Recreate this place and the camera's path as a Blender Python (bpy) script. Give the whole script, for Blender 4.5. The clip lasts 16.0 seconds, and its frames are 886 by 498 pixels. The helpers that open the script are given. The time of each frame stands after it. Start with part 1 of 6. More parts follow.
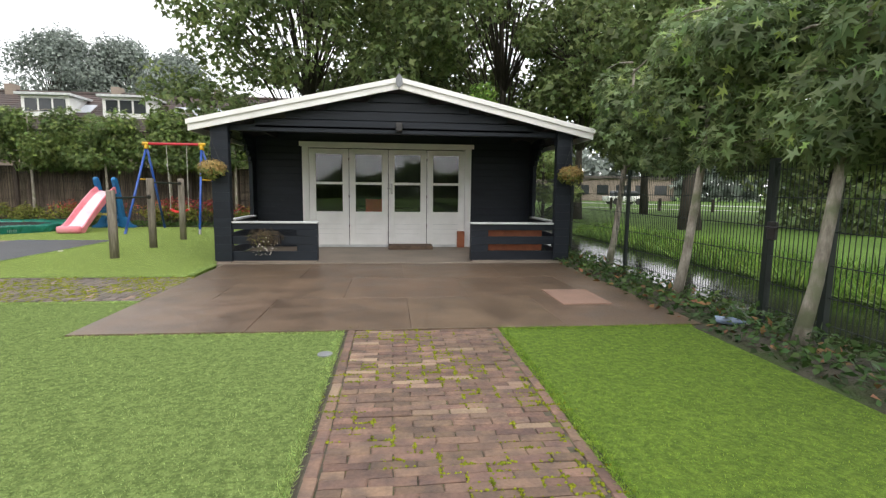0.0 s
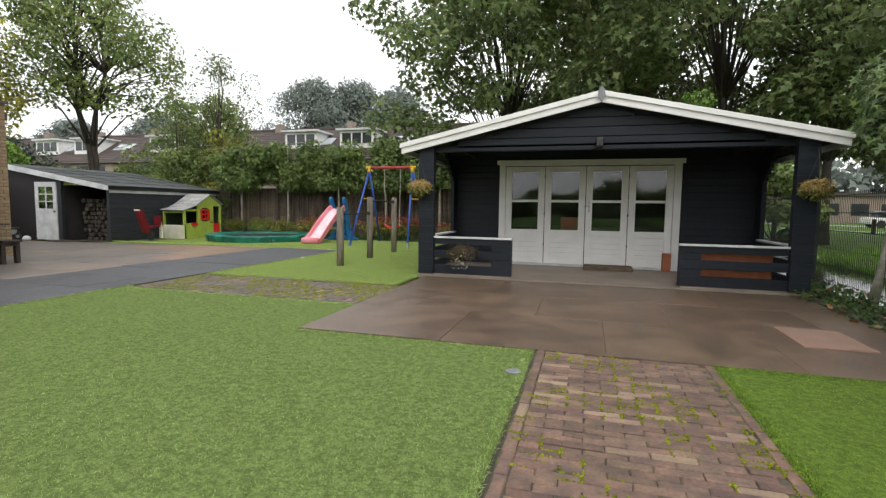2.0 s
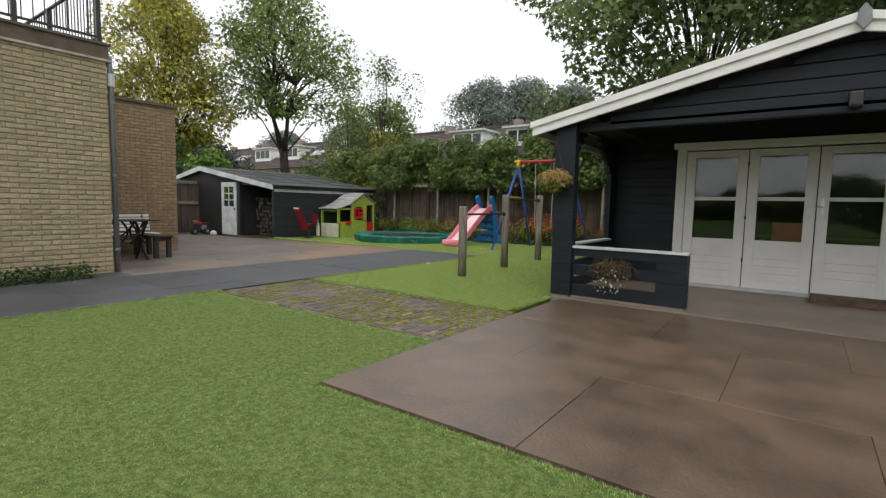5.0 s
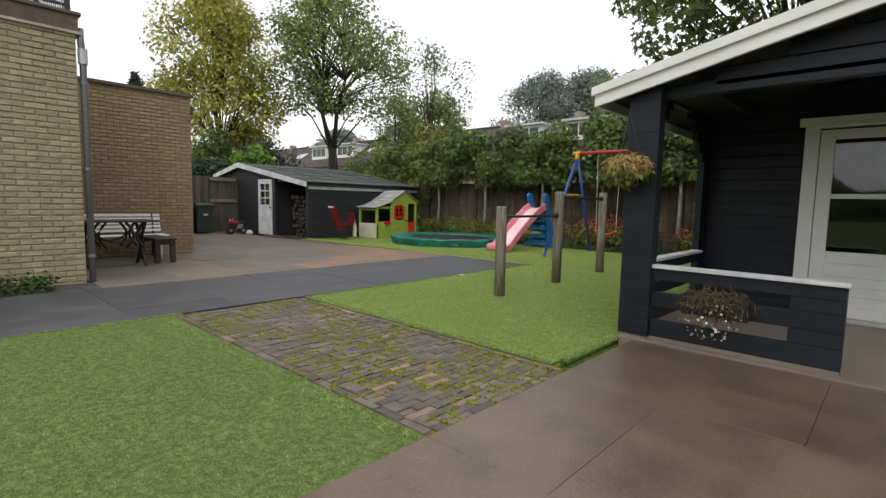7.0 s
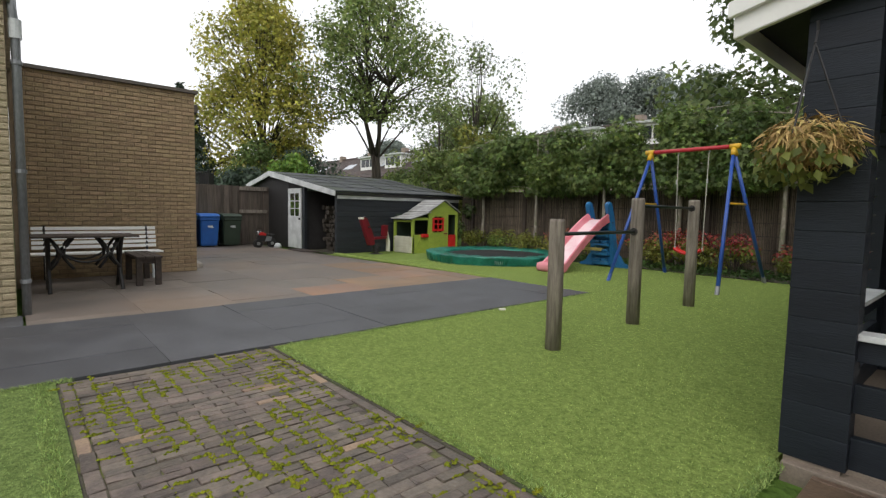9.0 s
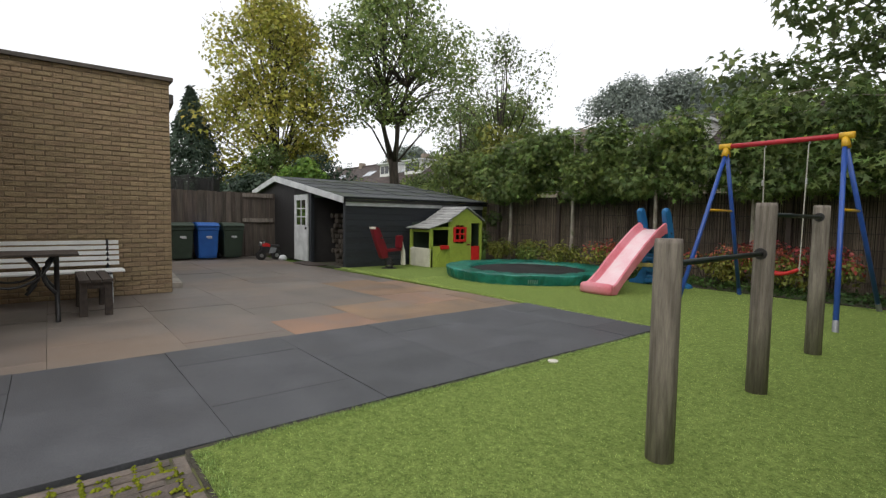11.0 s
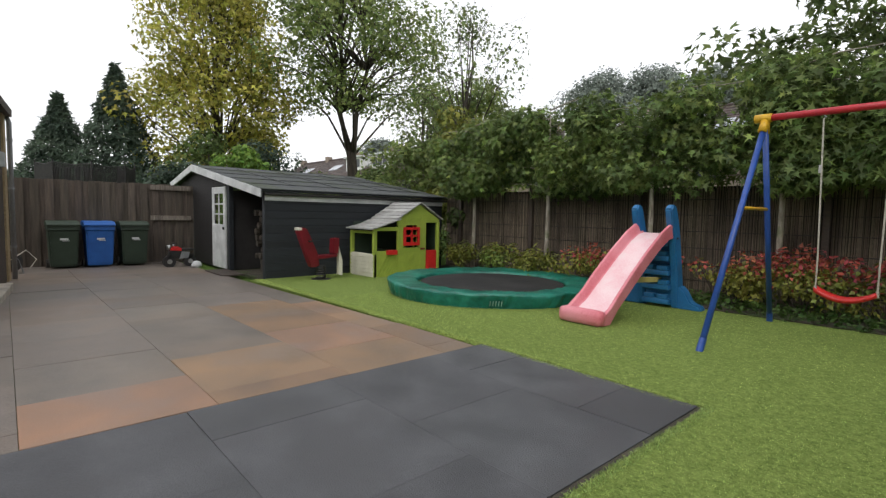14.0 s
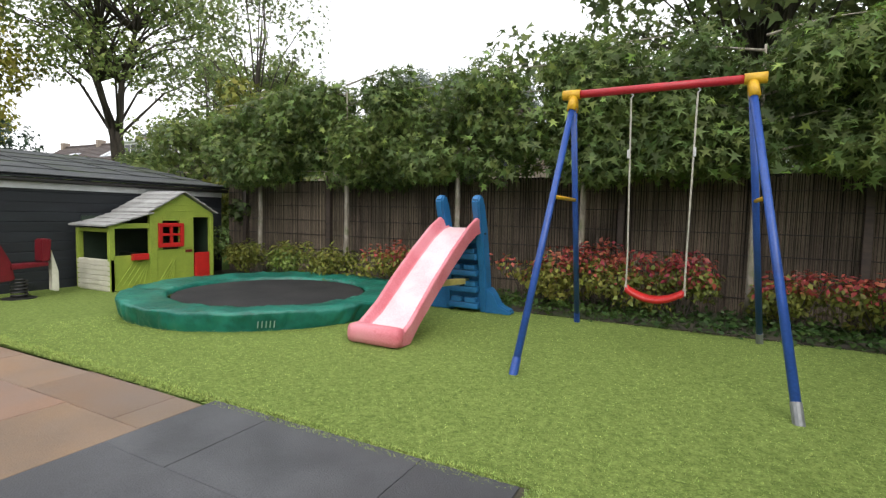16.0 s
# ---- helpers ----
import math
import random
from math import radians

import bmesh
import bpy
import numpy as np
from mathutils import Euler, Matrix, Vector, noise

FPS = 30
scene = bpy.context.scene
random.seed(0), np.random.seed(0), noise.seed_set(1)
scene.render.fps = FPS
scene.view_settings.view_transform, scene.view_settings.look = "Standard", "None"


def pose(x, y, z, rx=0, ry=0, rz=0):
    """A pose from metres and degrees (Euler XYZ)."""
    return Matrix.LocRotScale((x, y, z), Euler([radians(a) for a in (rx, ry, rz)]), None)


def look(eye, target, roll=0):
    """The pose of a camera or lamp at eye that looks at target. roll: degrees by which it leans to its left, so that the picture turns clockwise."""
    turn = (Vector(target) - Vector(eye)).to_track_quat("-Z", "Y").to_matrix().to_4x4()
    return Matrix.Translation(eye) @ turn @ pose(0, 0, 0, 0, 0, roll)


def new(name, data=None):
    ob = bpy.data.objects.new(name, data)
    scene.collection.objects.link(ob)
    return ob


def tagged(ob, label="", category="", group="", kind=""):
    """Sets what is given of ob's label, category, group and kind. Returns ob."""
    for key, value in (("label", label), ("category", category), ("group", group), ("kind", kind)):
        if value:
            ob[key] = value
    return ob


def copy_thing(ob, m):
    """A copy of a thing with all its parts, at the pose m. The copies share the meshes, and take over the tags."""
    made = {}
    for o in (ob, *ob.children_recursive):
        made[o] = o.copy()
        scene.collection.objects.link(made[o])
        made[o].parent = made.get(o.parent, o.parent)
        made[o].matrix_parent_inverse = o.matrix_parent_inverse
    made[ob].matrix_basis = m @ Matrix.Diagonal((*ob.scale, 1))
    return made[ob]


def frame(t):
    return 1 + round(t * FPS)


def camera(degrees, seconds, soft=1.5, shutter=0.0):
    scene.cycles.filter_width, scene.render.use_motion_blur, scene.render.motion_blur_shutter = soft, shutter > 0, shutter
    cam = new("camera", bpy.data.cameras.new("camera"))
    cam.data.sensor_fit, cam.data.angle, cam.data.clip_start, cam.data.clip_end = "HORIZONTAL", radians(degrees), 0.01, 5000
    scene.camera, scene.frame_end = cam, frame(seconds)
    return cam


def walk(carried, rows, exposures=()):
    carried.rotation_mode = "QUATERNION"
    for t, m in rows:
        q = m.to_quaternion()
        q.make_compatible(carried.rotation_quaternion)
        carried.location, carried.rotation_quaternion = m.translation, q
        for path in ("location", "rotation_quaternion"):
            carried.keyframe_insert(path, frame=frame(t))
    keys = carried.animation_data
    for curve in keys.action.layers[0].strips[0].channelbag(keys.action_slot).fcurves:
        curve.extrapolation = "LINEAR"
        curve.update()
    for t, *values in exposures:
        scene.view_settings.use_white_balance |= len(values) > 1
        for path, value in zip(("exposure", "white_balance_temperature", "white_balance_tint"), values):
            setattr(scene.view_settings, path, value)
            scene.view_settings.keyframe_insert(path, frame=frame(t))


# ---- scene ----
cam = camera(84.0, 16.0, soft=1.3)
# seconds, eye x, y, z, yaw, pitch, roll
PATH = [
    (0, 0.020, -0.098, 1.206, -6.02, -6.76, 0.66),
    (0.5, -0.005, -0.013, 1.167, -1.60, -5.99, 0.88),
    (1, -0.030, 0.028, 1.158, 3.33, -5.43, 1.06),
    (1.5, -0.002, 0.020, 1.162, 9.86, -4.93, 0.83),
    (2, 0.008, 0.004, 1.172, 16.31, -4.80, 0.80),
    (2.5, 0.005, 0.081, 1.186, 22.39, -4.99, 0.78),
    (3, -0.006, 0.331, 1.190, 26.40, -5.21, 0.78),
    (3.5, -0.013, 0.711, 1.202, 29.06, -5.35, 0.80),
    (4, -0.023, 1.150, 1.191, 31.77, -5.26, 0.88),
    (6.5, -0.696, 3.232, 1.136, 41.17, -5.33, 1.33),
    (7, -0.940, 3.612, 1.189, 42.83, -5.46, 1.24),
    (7.5, -1.196, 3.989, 1.209, 44.14, -5.19, 1.30),
    (8, -1.475, 4.418, 1.234, 46.00, -4.99, 1.45),
    (8.5, -1.818, 4.763, 1.209, 47.35, -4.66, 1.32),
    (9, -2.084, 5.133, 1.195, 48.77, -4.36, 1.17),
    (9.5, -2.432, 5.452, 1.214, 49.81, -4.14, 1.36),
    (10, -2.781, 5.768, 1.241, 50.47, -3.89, 1.18),
    (12.5, -4.197, 7.102, 1.224, 51.62, -3.70, 1.06),
    (13, -4.422, 7.533, 1.263, 51.64, -3.81, 1.05),
    (13.5, -4.676, 7.782, 1.248, 50.99, -3.66, 1.31),
    (14, -4.906, 8.181, 1.291, 48.24, -4.02, 1.11),
    (14.5, -5.056, 8.534, 1.334, 42.42, -4.40, 0.70),
    (15, -5.241, 8.905, 1.319, 38.04, -4.56, 0.79),
    (15.5, -5.440, 9.289, 1.272, 31.97, -4.21, 1.18),
    (16, -5.519, 9.603, 1.238, 27.47, -3.96, 1.27),
]
walk(cam, [(t, pose(x, y, z, 0, 0, yaw) @ pose(0, 0, 0, 90 + pitch, 0, 0) @ pose(0, 0, 0, 0, 0, roll)) for t, x, y, z, yaw, pitch, roll in PATH],
     exposures=[(0, 0.72), (1.0, 0.56), (2.0, 0.38), (3.0, 0.15), (4.0, 0.05), (6.5, 0.05), (8.0, 0.15), (9.0, 0.1), (10.0, 0.0), (13.0, 0.0), (14.0, 0.08), (14.5, 0.24), (15.5, 0.44), (16, 0.56)])

# ---- world and light: a bright overcast sky with a wide, weak sun ----
world = bpy.data.worlds.new("overcast_sky")
scene.world = world
world.use_nodes = True
wn, wl = world.node_tree.nodes, world.node_tree.links
wn.clear()
sky = wn.new("ShaderNodeTexSky")
sky.sky_type, sky.sun_disc = "NISHITA", False
sky.sun_elevation, sky.sun_rotation, sky.dust_density = radians(42), radians(150), 4.0
mixw = wn.new("ShaderNodeMix")
mixw.data_type, mixw.blend_type = "RGBA", "MIX"
mixw.inputs["Factor"].default_value = 0.86
mixw.inputs["B"].default_value = (10.9, 10.9, 11.1, 1)
bg = wn.new("ShaderNodeBackground")
bg.inputs["Strength"].default_value = 0.115
wout = wn.new("ShaderNodeOutputWorld")
wl.new(sky.outputs[0], mixw.inputs["A"])
wl.new(mixw.outputs["Result"], bg.inputs["Color"])
wl.new(bg.outputs[0], wout.inputs["Surface"])
sun = new("sun", bpy.data.lights.new("sun", "SUN"))
sun.data.energy, sun.data.angle, sun.data.color = 0.6, radians(25), (1.0, 0.96, 0.9)
sun.matrix_world = look((8, -14, 16), (0, 0, 0))


# ---- materials ----
def mat(name, col, rough=0.7, col2=None, scale=4.0, fine=60.0, bump=0.3, metal=0.0, vary=0.0, stretch=(1, 1, 1), amount=0.5, dist=0.01, translucent=0.0, spec=0.5, col3=None, stain=1.3, island=False):
    """A weathered surface: coarse and fine noise in the colour, fine relief, and a difference from piece to piece."""
    m = bpy.data.materials.new(name)
    m.use_nodes = True
    n, l = m.node_tree.nodes, m.node_tree.links
    n.clear()
    out, bs = n.new("ShaderNodeOutputMaterial"), n.new("ShaderNodeBsdfPrincipled")
    l.new(bs.outputs[0], out.inputs["Surface"])
    tc, mp = n.new("ShaderNodeNewGeometry"), n.new("ShaderNodeMapping")
    mp.inputs["Scale"].default_value = stretch
    l.new(tc.outputs["Position"], mp.inputs["Vector"])
    a, b = n.new("ShaderNodeTexNoise"), n.new("ShaderNodeTexNoise")
    a.inputs["Scale"].default_value, a.inputs["Detail"].default_value = scale, 6
    b.inputs["Scale"].default_value, b.inputs["Detail"].default_value = fine, 4
    l.new(mp.outputs[0], a.inputs["Vector"])
    l.new(mp.outputs[0], b.inputs["Vector"])
    col2 = col2 or tuple(c * 0.6 for c in col)
    ramp = n.new("ShaderNodeValToRGB")
    ramp.color_ramp.elements[0].position, ramp.color_ramp.elements[1].position = 0.35, 0.68
    ramp.color_ramp.elements[0].color, ramp.color_ramp.elements[1].color = (*col2, 1), (*col, 1)
    l.new(a.outputs["Fac"], ramp.inputs["Fac"])
    mx = n.new("ShaderNodeMix")
    mx.data_type, mx.blend_type = "RGBA", "OVERLAY"
    mx.inputs["Factor"].default_value = amount
    l.new(ramp.outputs["Color"], mx.inputs["A"])
    l.new(b.outputs["Color"], mx.inputs["B"])
    bwn = n.new("ShaderNodeRGBToBW")
    l.new(b.outputs["Color"], bwn.inputs[0])
    l.new(bwn.outputs[0], mx.inputs["B"])
    last = mx.outputs["Result"]
    if col3:
        s = n.new("ShaderNodeTexNoise")
        s.inputs["Scale"].default_value, s.inputs["Detail"].default_value = stain, 5
        l.new(tc.outputs["Position"], s.inputs["Vector"])
        sr = n.new("ShaderNodeMapRange")
        sr.inputs["From Min"].default_value, sr.inputs["From Max"].default_value = 0.5, 0.66
        l.new(s.outputs["Fac"], sr.inputs["Value"])
        m3 = n.new("ShaderNodeMix")
        m3.data_type = "RGBA"
        l.new(sr.outputs[0], m3.inputs["Factor"])
        l.new(last, m3.inputs["A"])
        m3.inputs["B"].default_value = (*col3, 1)
        last = m3.outputs["Result"]
    if vary:
        if island:
            src = n.new("ShaderNodeNewGeometry").outputs["Random Per Island"]
        else:
            src = n.new("ShaderNodeObjectInfo").outputs["Random"]
        hs, mr, mh = n.new("ShaderNodeHueSaturation"), n.new("ShaderNodeMapRange"), n.new("ShaderNodeMapRange")
        mr.inputs["To Min"].default_value, mr.inputs["To Max"].default_value = 1 - vary, 1 + vary
        mh.inputs["To Min"].default_value, mh.inputs["To Max"].default_value = 0.5 - vary * 0.05, 0.5 + vary * 0.05
        l.new(src, mr.inputs["Value"])
        wn2 = n.new("ShaderNodeTexWhiteNoise")
        wn2.noise_dimensions = "1D"
        l.new(src, wn2.inputs["W"])
        l.new(wn2.outputs["Value"], mh.inputs["Value"])
        l.new(mr.outputs[0], hs.inputs["Value"])
        l.new(mh.outputs[0], hs.inputs["Hue"])
        l.new(last, hs.inputs["Color"])
        last = hs.outputs["Color"]
    l.new(last, bs.inputs["Base Color"])
    rr = n.new("ShaderNodeMapRange")
    rr.inputs["To Min"].default_value, rr.inputs["To Max"].default_value = max(0.03, rough - 0.12), min(1, rough + 0.12)
    l.new(a.outputs["Fac"], rr.inputs["Value"])
    l.new(rr.outputs[0], bs.inputs["Roughness"])
    bs.inputs["Metallic"].default_value, bs.inputs["Specular IOR Level"].default_value = metal, spec
    if bump:
        bp = n.new("ShaderNodeBump")
        bp.inputs["Strength"].default_value, bp.inputs["Distance"].default_value = bump, dist
        l.new(b.outputs["Fac"], bp.inputs["Height"])
        l.new(bp.outputs[0], bs.inputs["Normal"])
    if translucent:
        tr, ms = n.new("ShaderNodeBsdfTranslucent"), n.new("ShaderNodeMixShader")
        ms.inputs["Fac"].default_value = translucent
        l.new(last, tr.inputs["Color"])
        l.new(bs.outputs[0], ms.inputs[1])
        l.new(tr.outputs[0], ms.inputs[2])
        l.new(ms.outputs[0], out.inputs["Surface"])
    return m


def leafmat(name, dark, light, rough=0.5, translucent=0.3):
    return mat(name, light, rough, dark, scale=0.9, fine=7, bump=0.0, vary=0.45, island=True, translucent=translucent, amount=0.35, spec=0.35)


def glassmat(name, tint=(0.9, 0.95, 0.95)):
    m = bpy.data.materials.new(name)
    m.use_nodes = True
    b = m.node_tree.nodes["Principled BSDF"]
    b.inputs["Base Color"].default_value = (*tint, 1)
    b.inputs["Roughness"].default_value, b.inputs["Transmission Weight"].default_value, b.inputs["IOR"].default_value = 0.02, 1.0, 1.5
    return m


TURF_PLAY = mat("worn_artificial_turf", (0.27, 0.355, 0.095), 0.9, (0.165, 0.235, 0.056), scale=26, fine=75, bump=1.0, dist=0.03, amount=1.0, spec=0.1)
BLADE_PLAY = mat("worn_turf_blade", (0.54, 0.65, 0.21), 0.8, (0.33, 0.44, 0.12), scale=20.0, fine=30, bump=0, vary=0.4, island=True, translucent=0.3, spec=0.2)
TURF = mat("artificial_turf", (0.215, 0.295, 0.09), 0.9, (0.12, 0.175, 0.05), scale=26, fine=75, bump=1.0, dist=0.03, amount=1.0, spec=0.1)
BLADE = mat("turf_blade", (0.43, 0.55, 0.195), 0.8, (0.245, 0.345, 0.11), scale=20.0, fine=30, bump=0, vary=0.42, island=True, translucent=0.3, spec=0.2)
MEADOW = mat("meadow_grass", (0.11, 0.195, 0.035), 0.9, (0.07, 0.13, 0.022), scale=0.35, fine=14, bump=1.0, dist=0.06, amount=0.7, spec=0.2)
EARTH = mat("dark_earth", (0.085, 0.072, 0.052), 0.95, (0.05, 0.045, 0.033), scale=5, fine=50, bump=0.9, dist=0.03, col3=(0.05, 0.08, 0.02))
PATIO = mat("wet_brown_slab", (0.155, 0.105, 0.07), 0.36, (0.095, 0.066, 0.046), scale=3.2, fine=60, bump=0.4, vary=0.10, amount=0.6, dist=0.006, col3=(0.165, 0.112, 0.075), stain=1.3)
PATIO_RED = mat("reddish_slab", (0.31, 0.19, 0.14), 0.6, (0.24, 0.15, 0.11), scale=3, fine=90, bump=0.2)
PORCH = mat("porch_concrete", (0.25, 0.205, 0.165), 0.55, (0.155, 0.125, 0.10), scale=1.4, fine=80, bump=0.2, vary=0.08)
TURF_EAST = mat("vivid_artificial_turf", (0.165, 0.255, 0.036), 0.9, (0.085, 0.145, 0.02), scale=26, fine=75, bump=1.0, dist=0.03, amount=0.85, spec=0.2)
BLADE_EAST = mat("vivid_turf_blade", (0.29, 0.42, 0.065), 0.8, (0.15, 0.255, 0.035), scale=20.0, fine=30, bump=0, vary=0.35, island=True, translucent=0.3, spec=0.2)
BROWN_TAN = mat("tan_rubber_slab", (0.315, 0.19, 0.115), 0.5, (0.2, 0.135, 0.095), scale=1.6, fine=110, bump=0.3, vary=0.16, amount=0.45, col3=(0.23, 0.17, 0.135), stain=0.9)
BROWN = mat("brown_rubber_slab", (0.205, 0.174, 0.15), 0.5, (0.135, 0.116, 0.102), scale=2.2, fine=80, bump=0.4, vary=0.12, amount=0.55, col3=(0.20, 0.152, 0.118), stain=0.5)
RUBBER = mat("black_rubber_tile", (0.088, 0.091, 0.099), 0.56, (0.052, 0.054, 0.06), scale=2.6, fine=110, bump=0.5, vary=0.16, amount=0.6, col3=(0.062, 0.063, 0.068), stain=1.1)
BRICKP = mat("path_brick", (0.205, 0.127, 0.088), 0.75, (0.115, 0.076, 0.06), scale=9, fine=55, bump=0.8, vary=0.24, amount=0.7, dist=0.006)
BRICKG = mat("grey_path_brick", (0.175, 0.14, 0.112), 0.66, (0.095, 0.078, 0.066), scale=9, fine=50, bump=0.9, vary=0.32, amount=0.5, dist=0.008)
BRICKY = mat("pale_path_brick", (0.31, 0.22, 0.145), 0.72, (0.22, 0.15, 0.11), scale=9, fine=70, bump=0.5, vary=0.2, dist=0.006)
BRICKPI = mat("path_brick_far", (0.205, 0.127, 0.088), 0.75, (0.115, 0.076, 0.06), scale=9, fine=55, bump=0.8, vary=0.24, island=True, dist=0.006)
BRICKGI = mat("grey_path_brick_far", (0.175, 0.14, 0.112), 0.66, (0.095, 0.078, 0.066), scale=9, fine=50, bump=0.9, vary=0.32, island=True, dist=0.008)
BED = mat("mossy_sand", (0.10, 0.09, 0.06), 0.95, (0.055, 0.05, 0.036), scale=6, fine=60, bump=0.8, col3=(0.13, 0.145, 0.03), stain=7)
MOSS = mat("moss", (0.23, 0.25, 0.022), 0.95, (0.13, 0.15, 0.015), scale=8, fine=80, bump=1.0, vary=0.3, island=True, spec=0.1)
WALLB = mat("yellow_brick", (0.375, 0.275, 0.16), 0.85, (0.27, 0.195, 0.115), scale=9, fine=45, bump=0.9, vary=0.13, dist=0.012, stretch=(1, 1, 2.2), amount=0.55)
WALLP = mat("pale_yellow_brick", (0.43, 0.36, 0.235), 0.85, (0.335, 0.275, 0.175), scale=9, fine=45, bump=0.9, vary=0.10, dist=0.012, stretch=(1, 1, 2.2), amount=0.5)
WALLPI = mat("pale_yellow_brick_far", (0.43, 0.36, 0.235), 0.85, (0.335, 0.275, 0.175), scale=9, fine=45, bump=0.9, vary=0.10, island=True, dist=0.012, stretch=(1, 1, 2.2), amount=0.5)
WALLBI = mat("yellow_brick_far", (0.375, 0.275, 0.16), 0.85, (0.27, 0.195, 0.115), scale=9, fine=45, bump=0.9, vary=0.13, island=True, dist=0.012, stretch=(1, 1, 2.2), amount=0.55)
MORTAR = mat("mortar", (0.275, 0.21, 0.138), 0.95, (0.20, 0.152, 0.10), scale=6, fine=90, bump=0.4)
COPING = mat("coping", (0.12, 0.10, 0.085), 0.7, (0.08, 0.07, 0.06), scale=4)
COPING_PALE = mat("pale_trim", (0.5, 0.45, 0.38), 0.7, scale=5)
NAVY = mat("dark_blue_paint", (0.014, 0.019, 0.027), 0.5, (0.009, 0.0125, 0.018), scale=3.5, fine=50, bump=0.25, stretch=(0.5, 0.5, 4), vary=0.12, amount=0.3, spec=0.3)
NAVY_SHED = mat("slate_blue_paint", (0.021, 0.026, 0.032), 0.65, (0.014, 0.017, 0.021), scale=3, fine=50, bump=0.3, stretch=(0.5, 0.5, 4), vary=0.16)
WHITE = mat("white_paint", (0.86, 0.86, 0.84), 0.45, (0.77, 0.77, 0.74), scale=3, fine=60, bump=0.08, amount=0.15)
WHITE_OLD = mat("weathered_white_paint", (0.66, 0.68, 0.68), 0.6, (0.46, 0.48, 0.48), scale=3.5, fine=50, bump=0.25, amount=0.35)
FELT = mat("roofing_felt", (0.072, 0.078, 0.082), 0.8, (0.048, 0.054, 0.056), scale=1.5, fine=120, bump=0.5, vary=0.15, col3=(0.05, 0.062, 0.04))
# near-black colour stands in for the shade inside cabin and shed
SHADEIN = mat("shaded_interior", (0.035, 0.033, 0.032), 0.9, scale=3)
GLASS = glassmat("window_glass")
STEEL = mat("brushed_steel", (0.55, 0.55, 0.54), 0.35, (0.4, 0.4, 0.4), metal=1.0, bump=0)
BLACKM = mat("black_metal", (0.018, 0.018, 0.02), 0.45, (0.03, 0.027, 0.025), scale=8, bump=0.1)
NEARBLACK = mat("near_black_wood", (0.016, 0.014, 0.014), 0.75, (0.010, 0.009, 0.009), scale=3, fine=40, bump=0.3, stretch=(4, 4, 0.5))
GREENM = mat("dark_green_metal", (0.008, 0.016, 0.013), 0.5, (0.006, 0.011, 0.009), scale=8, bump=0.1)
ZINC = mat("weathered_zinc", (0.30, 0.31, 0.32), 0.5, (0.2, 0.21, 0.22), scale=4, metal=0.4, bump=0.1, stretch=(1, 1, 0.3))
GREYWOOD = mat("grey_weathered_wood", (0.27, 0.235, 0.195), 0.8, (0.13, 0.11, 0.09), scale=7, fine=40, bump=0.7, stretch=(6, 6, 0.5), vary=0.1, dist=0.008)
FENCEWOOD = mat("brown_fence_wood", (0.125, 0.1, 0.078), 0.85, (0.07, 0.057, 0.046), scale=4, fine=40, bump=0.6, stretch=(5, 5, 0.4), vary=0.22)
REED = mat("reed_screen", (0.205, 0.165, 0.12), 0.85, (0.085, 0.068, 0.051), scale=2.5, fine=35, bump=0.3, vary=0.4, island=True, stretch=(1, 1, 0.5))
TRUNK = mat("pale_bark", (0.42, 0.38, 0.32), 0.9, (0.2, 0.175, 0.14), scale=8, fine=45, bump=0.8, stretch=(2, 2, 0.6), dist=0.01, col3=(0.17, 0.18, 0.11), stain=4)
BARK = mat("dark_bark", (0.085, 0.07, 0.055), 0.9, (0.045, 0.038, 0.03), scale=4, fine=25, bump=0.8, stretch=(2, 2, 0.5), dist=0.03)
BLUE = mat("blue_powder_coat", (0.025, 0.085, 0.36), 0.35, (0.02, 0.065, 0.28), scale=6, bump=0.05)
BLUEP = mat("blue_plastic", (0.02, 0.16, 0.37), 0.45, (0.015, 0.12, 0.29), scale=4, bump=0.12)
RED = mat("red_paint", (0.48, 0.022, 0.035), 0.4, (0.38, 0.018, 0.03), scale=6, bump=0.05)
REDP = mat("red_plastic", (0.62, 0.025, 0.022), 0.4, (0.5, 0.02, 0.02), scale=6, bump=0.05)
MAROON = mat("dark_red_plastic", (0.2, 0.012, 0.022), 0.4, (0.14, 0.01, 0.016), scale=6, bump=0.05)
YELLOW = mat("yellow_plastic", (0.68, 0.40, 0.02), 0.45, (0.55, 0.32, 0.02), scale=8, bump=0.05)
PINK = mat("faded_pink_plastic", (0.76, 0.30, 0.35), 0.42, (0.64, 0.16, 0.20), scale=2.5, bump=0.08, col3=(0.74, 0.30, 0.35), stain=2.2)
PINKIN = mat("bleached_pink_plastic", (0.84, 0.66, 0.68), 0.4, (0.79, 0.50, 0.54), scale=2.5, bump=0.08, col3=(0.82, 0.68, 0.69), stain=3)
ROPE = mat("pale_rope", (0.5, 0.48, 0.42), 0.9, (0.35, 0.33, 0.28), scale=40, fine=150, bump=0.4)
TARP = mat("green_pvc", (0.011, 0.165, 0.12), 0.36, (0.007, 0.11, 0.08), scale=3, fine=18, bump=0.5, dist=0.02, col3=(0.02, 0.21, 0.15), stain=3)
MAT = mat("trampoline_mesh", (0.010, 0.010, 0.011), 0.8, (0.022, 0.021, 0.02), scale=2, fine=90, bump=0.2)
LIME = mat("lime_plastic", (0.34, 0.43, 0.065), 0.55, (0.28, 0.36, 0.055), scale=5, bump=0.1)
CREAM = mat("cream_plastic", (0.72, 0.70, 0.60), 0.55, (0.6, 0.58, 0.48), scale=5, bump=0.1)
